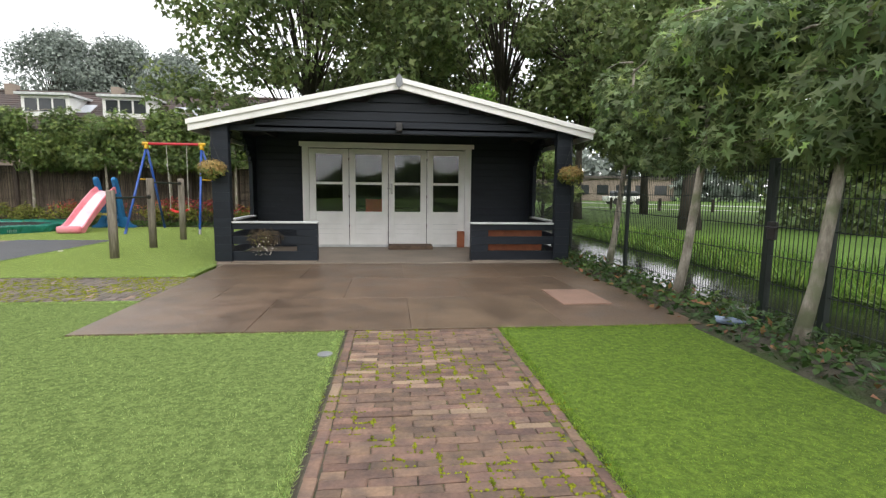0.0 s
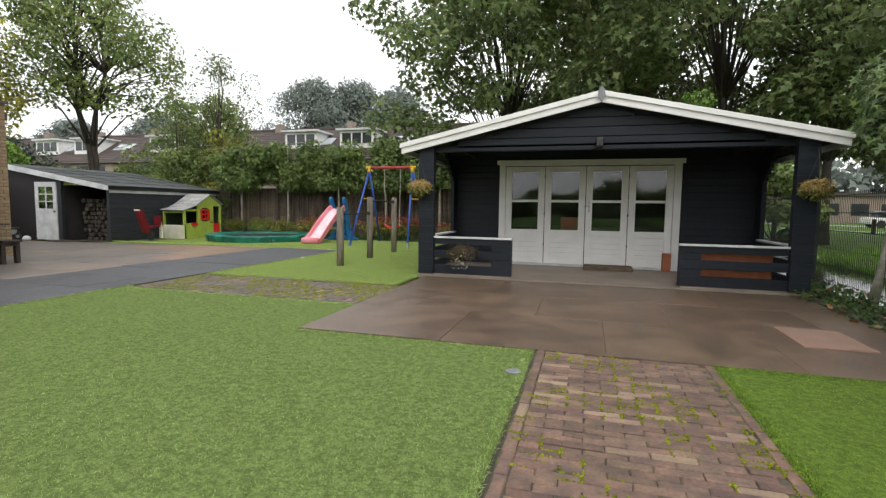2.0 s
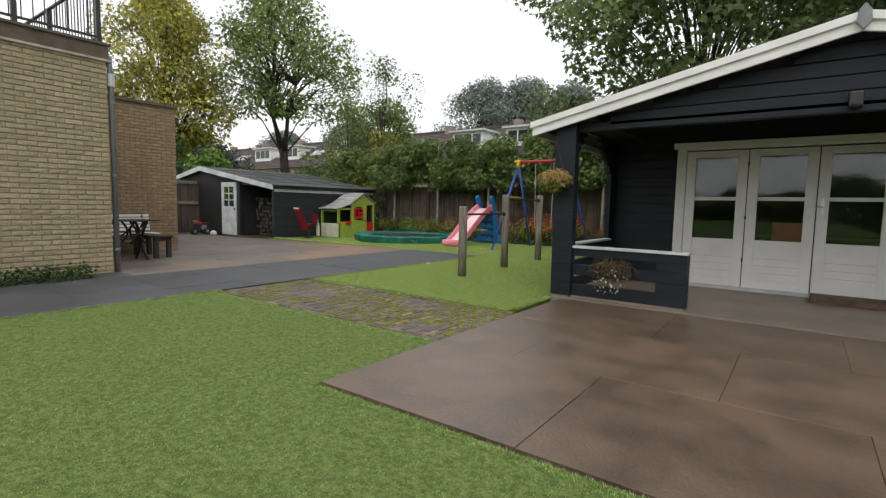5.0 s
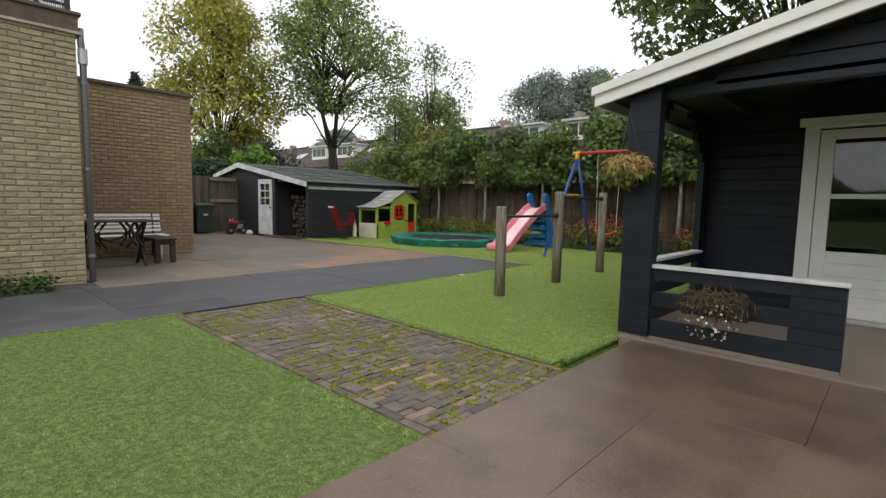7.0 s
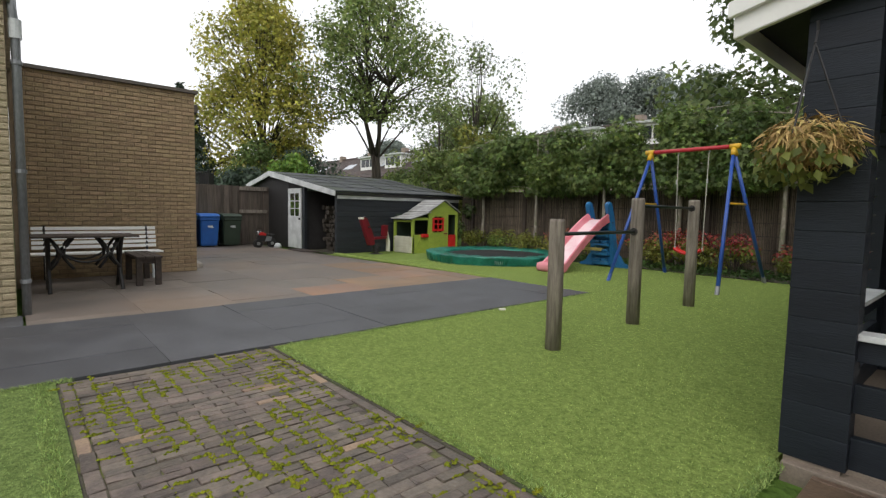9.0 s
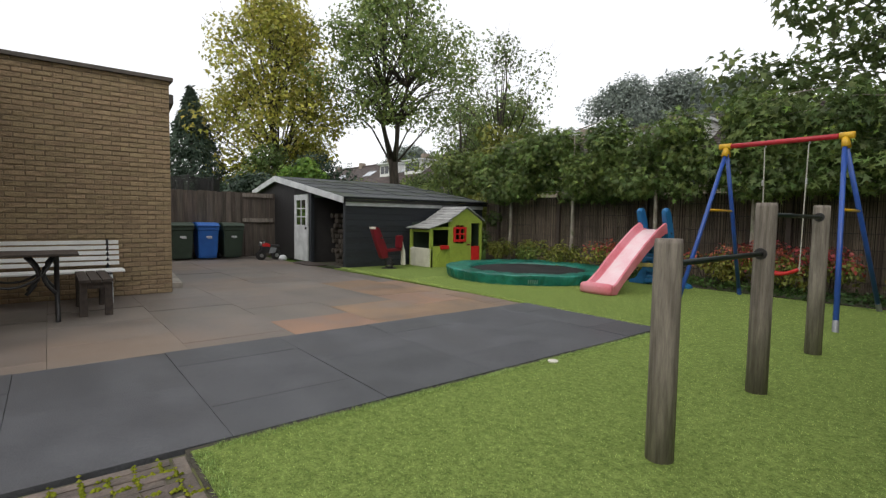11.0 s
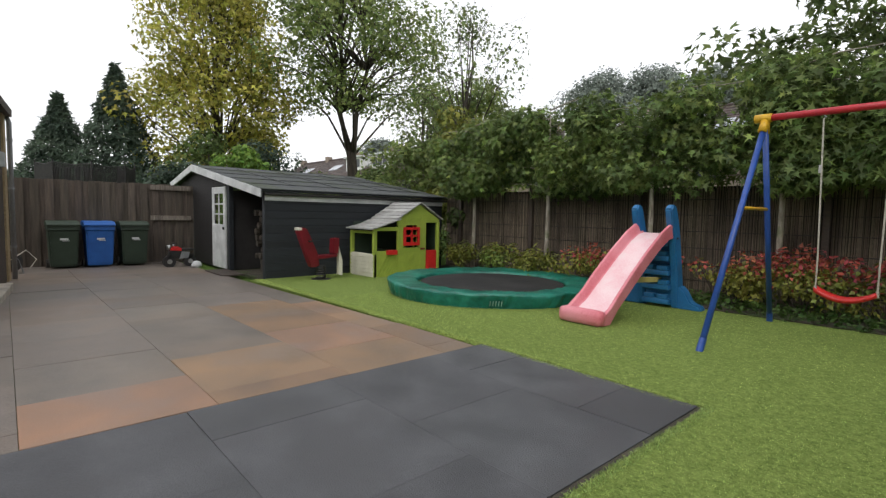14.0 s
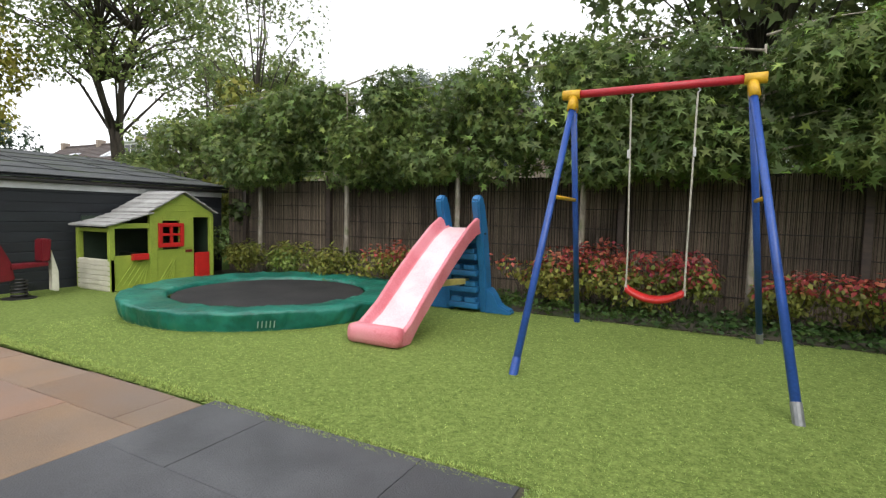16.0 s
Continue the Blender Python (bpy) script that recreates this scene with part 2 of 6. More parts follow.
ROOFP = mat("grey_plastic_shingle", (0.42, 0.42, 0.41), 0.6, (0.27, 0.27, 0.26), scale=5, fine=60, bump=0.3, vary=0.12)
# bin plastic; also the shade painted onto the playhouse's inner panels
BIN_SHADE_GREEN = mat("dark_green_bin_and_shade", (0.03, 0.05, 0.032), 0.5, (0.022, 0.038, 0.024), scale=5, bump=0.1)
BINBLUE = mat("blue_bin", (0.02, 0.12, 0.42), 0.45, (0.016, 0.095, 0.34), scale=5, bump=0.1)
DARKBROWN = mat("dark_stained_wood", (0.075, 0.055, 0.042), 0.7, (0.04, 0.03, 0.025), scale=4, fine=40, bump=0.4, stretch=(1, 5, 5))
COCO = mat("dry_coir", (0.52, 0.37, 0.13), 0.95, (0.30, 0.205, 0.075), scale=12, fine=80, bump=0.8, vary=0.35, island=True)
DRYPLANT = mat("dry_plant", (0.12, 0.085, 0.045), 0.9, (0.06, 0.045, 0.025), scale=8, bump=0, vary=0.5, island=True)
PETAL = mat("white_petal", (0.75, 0.72, 0.65), 0.7, (0.6, 0.55, 0.5), scale=20, bump=0)
TERRA = mat("terracotta", (0.38, 0.13, 0.06), 0.8, (0.27, 0.09, 0.045), scale=7, fine=60, bump=0.3)
MATB = mat("brown_doormat", (0.17, 0.115, 0.075), 0.95, (0.07, 0.05, 0.036), scale=8, fine=160, bump=0.9)
ROOFT = mat("brown_roof_tile", (0.085, 0.06, 0.052), 0.7, (0.055, 0.042, 0.038), scale=1.5, fine=9, bump=0.3, vary=0.2)
SOLAR = mat("pale_solar_panel", (0.5, 0.53, 0.57), 0.15, (0.42, 0.45, 0.5), scale=1)
FACADE = mat("far_facade", (0.33, 0.27, 0.22), 0.85, (0.26, 0.21, 0.17), scale=0.6)
DARKGLASS = mat("far_window_glass", (0.03, 0.035, 0.04), 0.08, (0.05, 0.055, 0.06), scale=0.7, bump=0)
ASPHALT = mat("pale_road", (0.32, 0.32, 0.31), 0.85, (0.26, 0.26, 0.25), scale=0.5, fine=30)
WATER = mat("canal_water", (0.012, 0.014, 0.01), 0.06, (0.01, 0.012, 0.008), scale=1.5, fine=6, bump=0.12, dist=0.02)
L_MAPLE = leafmat("sweetgum_leaf", (0.13, 0.185, 0.08), (0.24, 0.32, 0.13), rough=0.4, translucent=0.45)
L_MAPLE_NEW = leafmat("young_sweetgum_leaf", (0.18, 0.27, 0.07), (0.27, 0.37, 0.10))
L_HEDGE = leafmat("hedge_leaf", (0.085, 0.13, 0.04), (0.17, 0.235, 0.065), translucent=0.4)
L_HEDGE_NEW = leafmat("young_hedge_leaf", (0.16, 0.23, 0.05), (0.24, 0.33, 0.075))
L_BIG = leafmat("tall_tree_leaf", (0.115, 0.155, 0.06), (0.22, 0.285, 0.10), translucent=0.45)
L_MID = leafmat("maple_leaf", (0.14, 0.19, 0.06), (0.25, 0.32, 0.09), translucent=0.4)
L_YEL = leafmat("yellow_autumn_leaf", (0.30, 0.31, 0.06), (0.50, 0.46, 0.09), translucent=0.45)
L_LIGHT = leafmat("bright_shrub_leaf", (0.12, 0.22, 0.04), (0.22, 0.36, 0.06))
# pale grey-green: the haze of distance is mixed into this leaf colour
L_HAZE = leafmat("hazed_tree_leaf", (0.195, 0.23, 0.205), (0.265, 0.305, 0.265), rough=0.9)
L_SPRUCE = leafmat("spruce_needles", (0.045, 0.075, 0.05), (0.085, 0.125, 0.08))
L_RED = leafmat("red_autumn_leaf", (0.3, 0.045, 0.045), (0.46, 0.13, 0.085))
L_SHRUB = leafmat("shrub_leaf", (0.14, 0.17, 0.035), (0.26, 0.26, 0.05))
L_IVY = leafmat("ivy_leaf", (0.04, 0.085, 0.022), (0.085, 0.15, 0.035))
L_BASKET = leafmat("basket_leaf", (0.12, 0.15, 0.03), (0.24, 0.25, 0.06))

# ---- building helpers ----
ORIGIN = {}


def thing(name, x, y, z, label, category, group="", kind=""):
    e = new(name)
    e.location = (x, y, z)
    e.empty_display_size = 0.2
    ORIGIN[e.name] = Vector((x, y, z))
    return tagged(e, label, category, group, kind)


def put(name, me, parent=None, label=""):
    ob = new(name, me)
    if parent is not None:
        ob.parent = parent
        ob.matrix_parent_inverse = Matrix.Translation(-ORIGIN.get(parent.name, Vector((0, 0, 0))))
    if label:
        tagged(ob, label)
    return ob


def finish(bm, name, material, smooth=False):
    me = bpy.data.meshes.new(name)
    bm.normal_update()
    bm.to_mesh(me)
    bm.free()
    me.materials.append(material)
    if smooth:
        for p in me.polygons:
            p.use_smooth = True
    return me


def part(name, bm, material, parent=None, label="", smooth=False):
    return put(name, finish(bm, name, material, smooth), parent, label)


def cube(x0, x1, y0, y1, z0, z1, bevel=0.0, bm=None):
    bm2 = bmesh.new()
    bmesh.ops.create_cube(bm2, size=1, matrix=Matrix.Translation(((x0 + x1) / 2, (y0 + y1) / 2, (z0 + z1) / 2)) @ Matrix.Diagonal((abs(x1 - x0), abs(y1 - y0), abs(z1 - z0), 1)))
    if bevel:
        bmesh.ops.bevel(bm2, geom=bm2.edges[:], offset=bevel, segments=2, affect="EDGES", profile=0.6)
    if bm is None:
        return bm2
    me = bpy.data.meshes.new("tmp")
    bm2.to_mesh(me)
    bm2.free()
    bm.from_mesh(me)
    bpy.data.meshes.remove(me)
    return bm


def box(name, material, parent, x0, x1, y0, y1, z0, z1, bevel=0.004, label=""):
    return part(name, cube(x0, x1, y0, y1, z0, z1, bevel), material, parent, label)


def beam(a, b, w, h, bevel=0.003, up=(0, 0, 1)):
    """A squared bar from a to b."""
    a, b = Vector(a), Vector(b)
    d = (b - a)
    ln = d.length
    d.normalize()
    s = d.cross(Vector(up))
    if s.length < 1e-4:
        s = d.cross(Vector((0, 1, 0)))
    s.normalize()
    u = s.cross(d)
    bm = cube(-w / 2, w / 2, 0, ln, -h / 2, h / 2, bevel)
    m = Matrix((s, d, u)).transposed().to_4x4()
    m.translation = a
    bm.transform(m)
    return bm


def tube(points, r, seg=10, radii=None, bm=None, caps=True):
    """A round bar along points."""
    bm = bm or bmesh.new()
    rings = []
    pts = [Vector(p) for p in points]
    for i, p in enumerate(pts):
        d = (pts[min(i + 1, len(pts) - 1)] - pts[max(i - 1, 0)]).normalized()
        s = d.cross(Vector((0.13, 0.29, 1))) if abs(d.z) < 0.95 else d.cross(Vector((0, 1, 0.1)))
        s.normalize()
        u = d.cross(s)
        rr = radii[i] if radii else r
        rings.append([bm.verts.new(p + (s * math.cos(k * math.tau / seg) + u * math.sin(k * math.tau / seg)) * rr) for k in range(seg)])
    for a, b in zip(rings, rings[1:]):
        for k in range(seg):
            bm.faces.new((a[k], a[(k + 1) % seg], b[(k + 1) % seg], b[k]))
    if caps:
        bm.faces.new(rings[0][::-1])
        bm.faces.new(rings[-1])
    bmesh.ops.recalc_face_normals(bm, faces=bm.faces[:])
    return bm


def lathe(profile, x, y, z, seg=24):
    bm = bmesh.new()
    rings = [[bm.verts.new((x + r * math.cos(k * math.tau / seg), y + r * math.sin(k * math.tau / seg), z + h)) for k in range(seg)] for r, h in profile]
    for a, b in zip(rings, rings[1:]):
        for k in range(seg):
            bm.faces.new((a[k], a[(k + 1) % seg], b[(k + 1) % seg], b[k]))
    bm.faces.new(rings[0][::-1])
    bm.faces.new(rings[-1])
    return bm


def prism(outline, axis, a, b, bevel=0.0):
    """A flat outline pushed from a to b along x, y or z; the outline lies in the other two axes."""
    bm = bmesh.new()
    spot = {"x": lambda u, v, w: (w, u, v), "y": lambda u, v, w: (u, w, v), "z": lambda u, v, w: (u, v, w)}[axis]
    lo = [bm.verts.new(spot(u, v, a)) for u, v in outline]
    hi = [bm.verts.new(spot(u, v, b)) for u, v in outline]
    bm.faces.new(lo)
    bm.faces.new(hi[::-1])
    for i in range(len(outline)):
        j = (i + 1) % len(outline)
        bm.faces.new((lo[i], lo[j], hi[j], hi[i]))
    bmesh.ops.recalc_face_normals(bm, faces=bm.faces[:])
    if bevel:
        bmesh.ops.bevel(bm, geom=bm.edges[:], offset=bevel, segments=2, affect="EDGES")
    return bm


def raw(name, verts, faces, material, smooth=False):
    me = bpy.data.meshes.new(name)
    me.from_pydata([tuple(v) for v in verts], [], faces)
    me.materials.append(material)
    me.update()
    return me


def chamfered(dx, dy, dz, c, name, material, jitter=0.0, rng=None):
    """A block centred on the origin in x and y, standing on z = 0, with its upper edges taken off."""
    hx, hy = dx / 2, dy / 2
    v = [(-hx, -hy, 0), (hx, -hy, 0), (hx, hy, 0), (-hx, hy, 0), (-hx, -hy, dz - c), (hx, -hy, dz - c), (hx, hy, dz - c), (-hx, hy, dz - c),
         (-hx + c, -hy + c, dz), (hx - c, -hy + c, dz), (hx - c, hy - c, dz), (-hx + c, hy - c, dz)]
    if jitter:
        v = [(p[0] + rng.uniform(-jitter, jitter), p[1] + rng.uniform(-jitter, jitter), p[2]) for p in v]
    f = [(0, 1, 5, 4), (1, 2, 6, 5), (2, 3, 7, 6), (3, 0, 4, 7), (4, 5, 9, 8), (5, 6, 10, 9), (6, 7, 11, 10), (7, 4, 8, 11), (8, 9, 10, 11)]
    return raw(name, v, f, material)


LEAF = np.array([(0, 0, 0), (0.5, 0.35, 0.05), (0.16, 0.5, 0), (0, 1.0, -0.08), (-0.16, 0.5, 0), (-0.5, 0.35, 0.05)])
OVAL = np.array([(0, 0, 0), (0.3, 0.4, 0.06), (0, 1.0, -0.06), (-0.3, 0.4, 0.06)])
STAR = np.array([(0, 0, 0), (0.52, -0.06, 0.05), (0.16, 0.22, 0), (0.68, 0.52, 0.07), (0.13, 0.44, 0), (0, 1.08, -0.12), (-0.13, 0.44, 0), (-0.68, 0.52, 0.07), (-0.16, 0.22, 0), (-0.52, -0.06, 0.05)])


def leaves(name, pts, size, shape, material, rng, out=None, droop=0.35, spread=0.35):
    """One mesh of many leaves at the points; out: the way that each one faces."""
    n, k = len(pts), len(shape)
    if out is None:
        out = rng.normal(size=(n, 3))
    nz = out + rng.normal(scale=0.55, size=(n, 3)) + (0, 0, 0.45)
    nz /= np.linalg.norm(nz, axis=1)[:, None]
    tip = rng.normal(size=(n, 3)) + out * 0.7 - (0, 0, droop * 2)
    tip -= nz * (tip * nz).sum(1)[:, None]
    tip /= np.linalg.norm(tip, axis=1)[:, None] + 1e-9
    sx = np.cross(tip, nz)
    s = size * rng.uniform(1 - spread, 1 + spread, n)
    v = pts[:, None, :] + s[:, None, None] * (shape[None, :, 0, None] * sx[:, None, :] + shape[None, :, 1, None] * tip[:, None, :] + shape[None, :, 2, None] * nz[:, None, :])
    me = bpy.data.meshes.new(name)
    me.vertices.add(n * k)
    me.vertices.foreach_set("co", v.reshape(-1).astype(np.float32))
    me.loops.add(n * k)
    me.loops.foreach_set("vertex_index", np.arange(n * k, dtype=np.int32))
    me.polygons.add(n)
    me.polygons.foreach_set("loop_start", np.arange(0, n * k, k, dtype=np.int32))
    me.polygons.foreach_set("loop_total", np.full(n, k, dtype=np.int32))
    me.materials.append(material)
    me.update()
    me.validate()
    return me


def ball(rng, n, c, r, shell=0.45):
    d = rng.normal(size=(n, 3))
    d /= np.linalg.norm(d, axis=1)[:, None]
    q = shell + (1 - shell) * rng.random(n) ** 0.6
    return np.array(c) + d * q[:, None] * np.array(r), d


def crown_points(rng, blobs, n):
    w = np.array([r[0] * r[1] + r[1] * r[2] + r[0] * r[2] for _, r in blobs])
    cnt = rng.multinomial(n, w / w.sum())
    a = [ball(rng, k, c, r) for (c, r), k in zip(blobs, cnt)]
    return np.concatenate([x for x, _ in a]), np.concatenate([x for _, x in a])


def tree(name, x, y, height, radius, trunk_h, trunk_r, material, label, n=5000, leaf=0.28, seed=1, blobs=26, shape=LEAF, forks=1, bark=None, clump=0.3, lean=0.0, flat=0.8, group="", z0=-0.05, bare=0.0):
    """A tapered trunk with limbs and an uneven crown of leaf clumps with gaps."""
    rng = np.random.default_rng(seed)
    e = thing(name, x, y, z0, label, "tree", group)
    ch = height - trunk_h
    top = Vector((x + lean, y, z0 + height * 0.9))
    bm = bmesh.new()
    heads = []
    for k in range(forks):
        off = (k - (forks - 1) / 2) * 0.22 * radius
        pts = [Vector((x + off * 0.25 * i * i / 4, y + off * 0.15 * i, z0 + height * 0.9 * i / 6)) + Vector((lean * i / 6, rng.normal() * 0.04 * radius if i else 0, 0)) for i in range(7)]
        tube(pts, 0, 8, [trunk_r * (1.25 if i == 0 else 1 - 0.14 * i) / (1 if forks == 1 else 1.3) for i in range(7)], bm)
        heads.append(pts)
    bl = []
    for i in range(blobs):
        a, hgt = rng.uniform(0, math.tau), rng.uniform(0.0, 1.0)
        env = math.sin(math.pi * min(0.97, 0.14 + 0.86 * hgt)) ** 0.6
        rad = radius * env * rng.uniform(0.35, 0.95)
        c = Vector((x + lean * hgt + rad * math.cos(a), y + rad * math.sin(a), z0 + trunk_h + ch * (0.06 + 0.88 * hgt)))
        rr = radius * clump * rng.uniform(0.7, 1.25)
        bl.append((tuple(c), (rr, rr, rr * flat)))
        h = heads[i % forks]
        st = h[min(5, max(1, int((trunk_h / height + 0.5 * hgt) * 6)))]
        mid = st.lerp(c, 0.5) + Vector((0, 0, 0.06 * ch))
        tube([st, mid, c], 0, 5, [trunk_r * 0.26, trunk_r * 0.15, trunk_r * 0.04], bm)
        if bare:
            for _ in range(5):
                q = c + Vector(rng.normal(size=3)) * rr * bare
                tube([mid.lerp(c, 0.6), q], 0, 4, [trunk_r * 0.07, trunk_r * 0.03], bm)
    part("trunk", bm, bark or BARK, e, smooth=True)
    p, o = crown_points(rng, bl, n)
    put("crown", leaves("crown", p, leaf, shape, material, rng, o), e)
    return e


def gz(x):
    """The paving falls a little towards the far fence."""
    return -0.1 * min(1.0, max(0.0, (-9.0 - x) / 8.0))

# ---- the ground and its surfaces ----
def sheet(name, cols, y0, y1, material, label="", kind="structure", category="ground"):
    """A sheet with the profile cols (x, z) from y0 to y1."""
    v = [(x, yy, z) for yy in (y0, y1) for x, z in cols]
    n = len(cols)
    ob = put(name, raw(name, v, [(i, i + 1, n + i + 1, n + i) for i in range(n - 1)], material))
    return tagged(ob, label, category, "", kind)


sheet("ground", [(-400, -0.16), (-9.3, -0.16), (-8.9, -0.06), (3.6, -0.06), (3.85, -0.12), (3.98, -0.5), (6.0, -0.5), (6.3, -0.12), (7.5, 0.0), (400, 0.0)], -300, 400, MEADOW, "green meadow grass with a ditch across it")
sheet("water", [(3.86, -0.2), (6.28, -0.2)], -60, 120, WATER, "dark still water of a narrow canal", category="water")
sheet("bank_soil", [(2.72, 0.0), (3.0, 0.03), (3.5, 0.0), (3.84, -0.1)], -6, 16.9, EARTH, "dark earth strip under the trees along the fence", category="soil")


def slab_sheet(name, x0, x1, y0, y1, z, material, label, thick=0.06, cat="ground"):
    n = max(1, int((x1 - x0) / 1.5))
    xs = [x0 + (x1 - x0) * i / n for i in range(n + 1)]
    v, f = [], []
    for yy in (y0, y1):
        for x in xs:
            v += [(x, yy, z + gz(x)), (x, yy, z + gz(x) - thick)]
    m = 2 * (n + 1)
    for i in range(n):
        a = 2 * i
        f += [(a, a + 2, m + a + 2, m + a), (a + 1, m + a + 1, m + a + 3, a + 3), (a, a + 1, a + 3, a + 2), (m + a, m + a + 2, m + a + 3, m + a + 1)]
    f += [(0, m, m + 1, 1), (2 * n, 2 * n + 1, m + 2 * n + 1, m + 2 * n)]
    return tagged(put(name, raw(name, v, f, material)), label, cat, "", "structure")


slab_sheet("lawn_west", -6.14, -2.60, -6, 5.31, 0.012, TURF, "bright green artificial turf between path and paving", cat="turf")
slab_sheet("lawn_middle", -2.60, -0.385, -6, 4.01, 0.012, TURF, "bright green artificial turf beside the brick path", cat="turf")
slab_sheet("lawn_east", 0.985, 2.72, -6, 4.04, 0.012, TURF_EAST, "vivid green artificial turf beside the brick path", cat="turf")
slab_sheet("lawn_play", -6.14, -2.75, 6.78, 11.72, 0.012, TURF_PLAY, "bright green artificial turf under the play posts", cat="turf")
slab_sheet("lawn_play_back", -14.5, -2.75, 11.72, 15.62, 0.012, TURF_PLAY, "bright green artificial turf under the play equipment", cat="turf")
slab_sheet("planting_bed", -14.5, -2.75, 15.62, 17.3, 0.03, EARTH, "dark earth bed along the reed fence", cat="soil")
slab_sheet("path_bed", -0.39, 1.0, -6, 4.06, 0.003, BED, "mossy sand under the brick path", cat="sand")
slab_sheet("cross_path_bed", -6.14, -2.60, 5.31, 6.78, 0.003, BED, "mossy sand under the grey brick path", cat="sand")

rngp = random.Random(5)


def slabs(name, floor_label, x0, x1, y0, y1, sx, sy, material, z=0.0, thick=0.05, gap=0.0025, seed=1, offset=0.5, lift=0.002, tan=None):
    """Separate slabs in rows, each an object of its own, under one paving."""
    r = random.Random(seed)
    base = thing(name, (x0 + x1) / 2, (y0 + y1) / 2, z, floor_label, "paving", "", "structure")
    shared = {}
    row, yy = 0, y0
    while yy < y1 - 0.02:
        h = min(sy, y1 - yy)
        xx = x0
        first = True
        while xx < x1 - 0.02:
            w = sx * (offset if (first and row % 2) else 1)
            first = False
            w = min(w, x1 - xx)
            key = (round(w, 2), round(h, 2))
            if key not in shared:
                shared[key] = chamfered(w - gap, h - gap, thick, 0.0018, "slab", material)
            cx = xx + w / 2
            if tan and tan(cx + r.uniform(-0.5, 0.5), yy + r.uniform(-0.4, 0.4)):
                key = (*key, 1)
                if key not in shared:
                    shared[key] = chamfered(w - gap, h - gap, thick, 0.003, "slab", BROWN_TAN)
            ob = put("slab", shared[key], base)
            ob.location = (cx, yy + h / 2, z - thick + gz(cx) + r.uniform(-lift, lift))
            ob.rotation_euler = (r.uniform(-0.002, 0.002), r.uniform(-0.002, 0.002) + (0.0125 if -17 < cx < -9 else 0) * -1, 0)
            xx += w
        yy += h
        row += 1
    return base


slabs("patio_paving", "damp brown slabs in front of the cabin", -2.59, 2.86, 4.04, 7.86, 1.39, 1.26, PATIO, z=0.02, seed=2, lift=0.0015)
tagged(put("reddish_slab", chamfered(0.54, 0.74, 0.02, 0.006, "reddish_slab", PATIO_RED)), "loose reddish slab lying on the damp brown patio", "slab").location = (2.1, 5.22, 0.014)
slabs("black_rubber_paving", "black rubber tiles in a broad strip", -8.22, -6.18, -4.0, 11.68, 1.02, 1.0, RUBBER, z=0.018, seed=3, lift=0.0022)
slabs("brown_paving", "weathered brown and tan rubber slabs", -19.5, -8.24, 5.2, 11.60, 1.0, 1.0, BROWN, z=0.012, seed=4, lift=0.0022, tan=lambda x, y: x > -11.2 and y > 7.6 - (x + 8.3) * 0.9)
slabs("paving_beside_wall", "black rubber tiles beside the brick wall", -8.8, -8.23, -4.0, 5.18, 0.57, 1.0, RUBBER, z=0.016, seed=6)

# ---- yellow brick buildings ----
BRICK_L, BRICK_H = 0.22, 0.0723


def brick_face(parent, x, y0, y1, z0, z1, near0, near1, zmin, zmax, seed, material=WALLB, far=WALLBI):
    """Courses on a face that looks along +x: those of one stretch as pieces, the others joined."""
    r = random.Random(seed)
    shapes = []
    for i in range(8):
        hy, hz, d = BRICK_L / 2 - 0.006, BRICK_H / 2 - 0.007, 0.014
        j = [r.uniform(-0.003, 0.003) for _ in range(12)]
        v = [(-0.02, -hy, -hz), (-0.02, hy, -hz), (-0.02, hy, hz), (-0.02, -hy, hz), (d - 0.005 + j[0], -hy, -hz + j[8]), (d - 0.005 + j[1], hy, -hz + j[9]), (d - 0.005 + j[2], hy, hz + j[10]), (d - 0.005 + j[3], -hy, hz + j[11]),
             (d + j[4], -hy + 0.006, -hz + 0.006), (d + j[5], hy - 0.006, -hz + 0.006), (d + j[6], hy - 0.006, hz - 0.006), (d + j[7], -hy + 0.006, hz - 0.006)]
        f = [(0, 1, 5, 4), (1, 2, 6, 5), (2, 3, 7, 6), (3, 0, 4, 7), (4, 5, 9, 8), (5, 6, 10, 9), (6, 7, 11, 10), (7, 4, 8, 11), (8, 9, 10, 11)]
        shapes.append((v, f, raw("brick", v, f, material)))
    V, F = [], []
    pieces = 0
    course, z = 0, z0 + BRICK_H / 2
    while z < z1:
        yy = y1 - BRICK_L / 2 + (0 if course % 2 else BRICK_L / 2)
        while yy > y0 - BRICK_L / 2:
            lo, hi = max(yy - BRICK_L / 2, y0), min(yy + BRICK_L / 2, y1)
            w = (hi - lo) / BRICK_L
            if w > 0.15:
                v, f, me = shapes[r.randrange(8)]
                c = (x, (lo + hi) / 2, z)
                if near0 <= c[1] <= near1 and zmin <= z <= zmax and pieces < 300:
                    ob = put("brick", me, parent)
                    ob.location, ob.scale = c, (1, w, 1)
                    pieces += 1
                else:
                    k = len(V)
                    V += [(c[0] + p[0], c[1] + p[1] * w, c[2] + p[2]) for p in v]
                    F += [tuple(q + k for q in g) for g in f]
            yy -= BRICK_L
        z += BRICK_H
        course += 1
    tagged(put("brickwork", raw("brickwork", V, F, far), parent), kind="stuff")


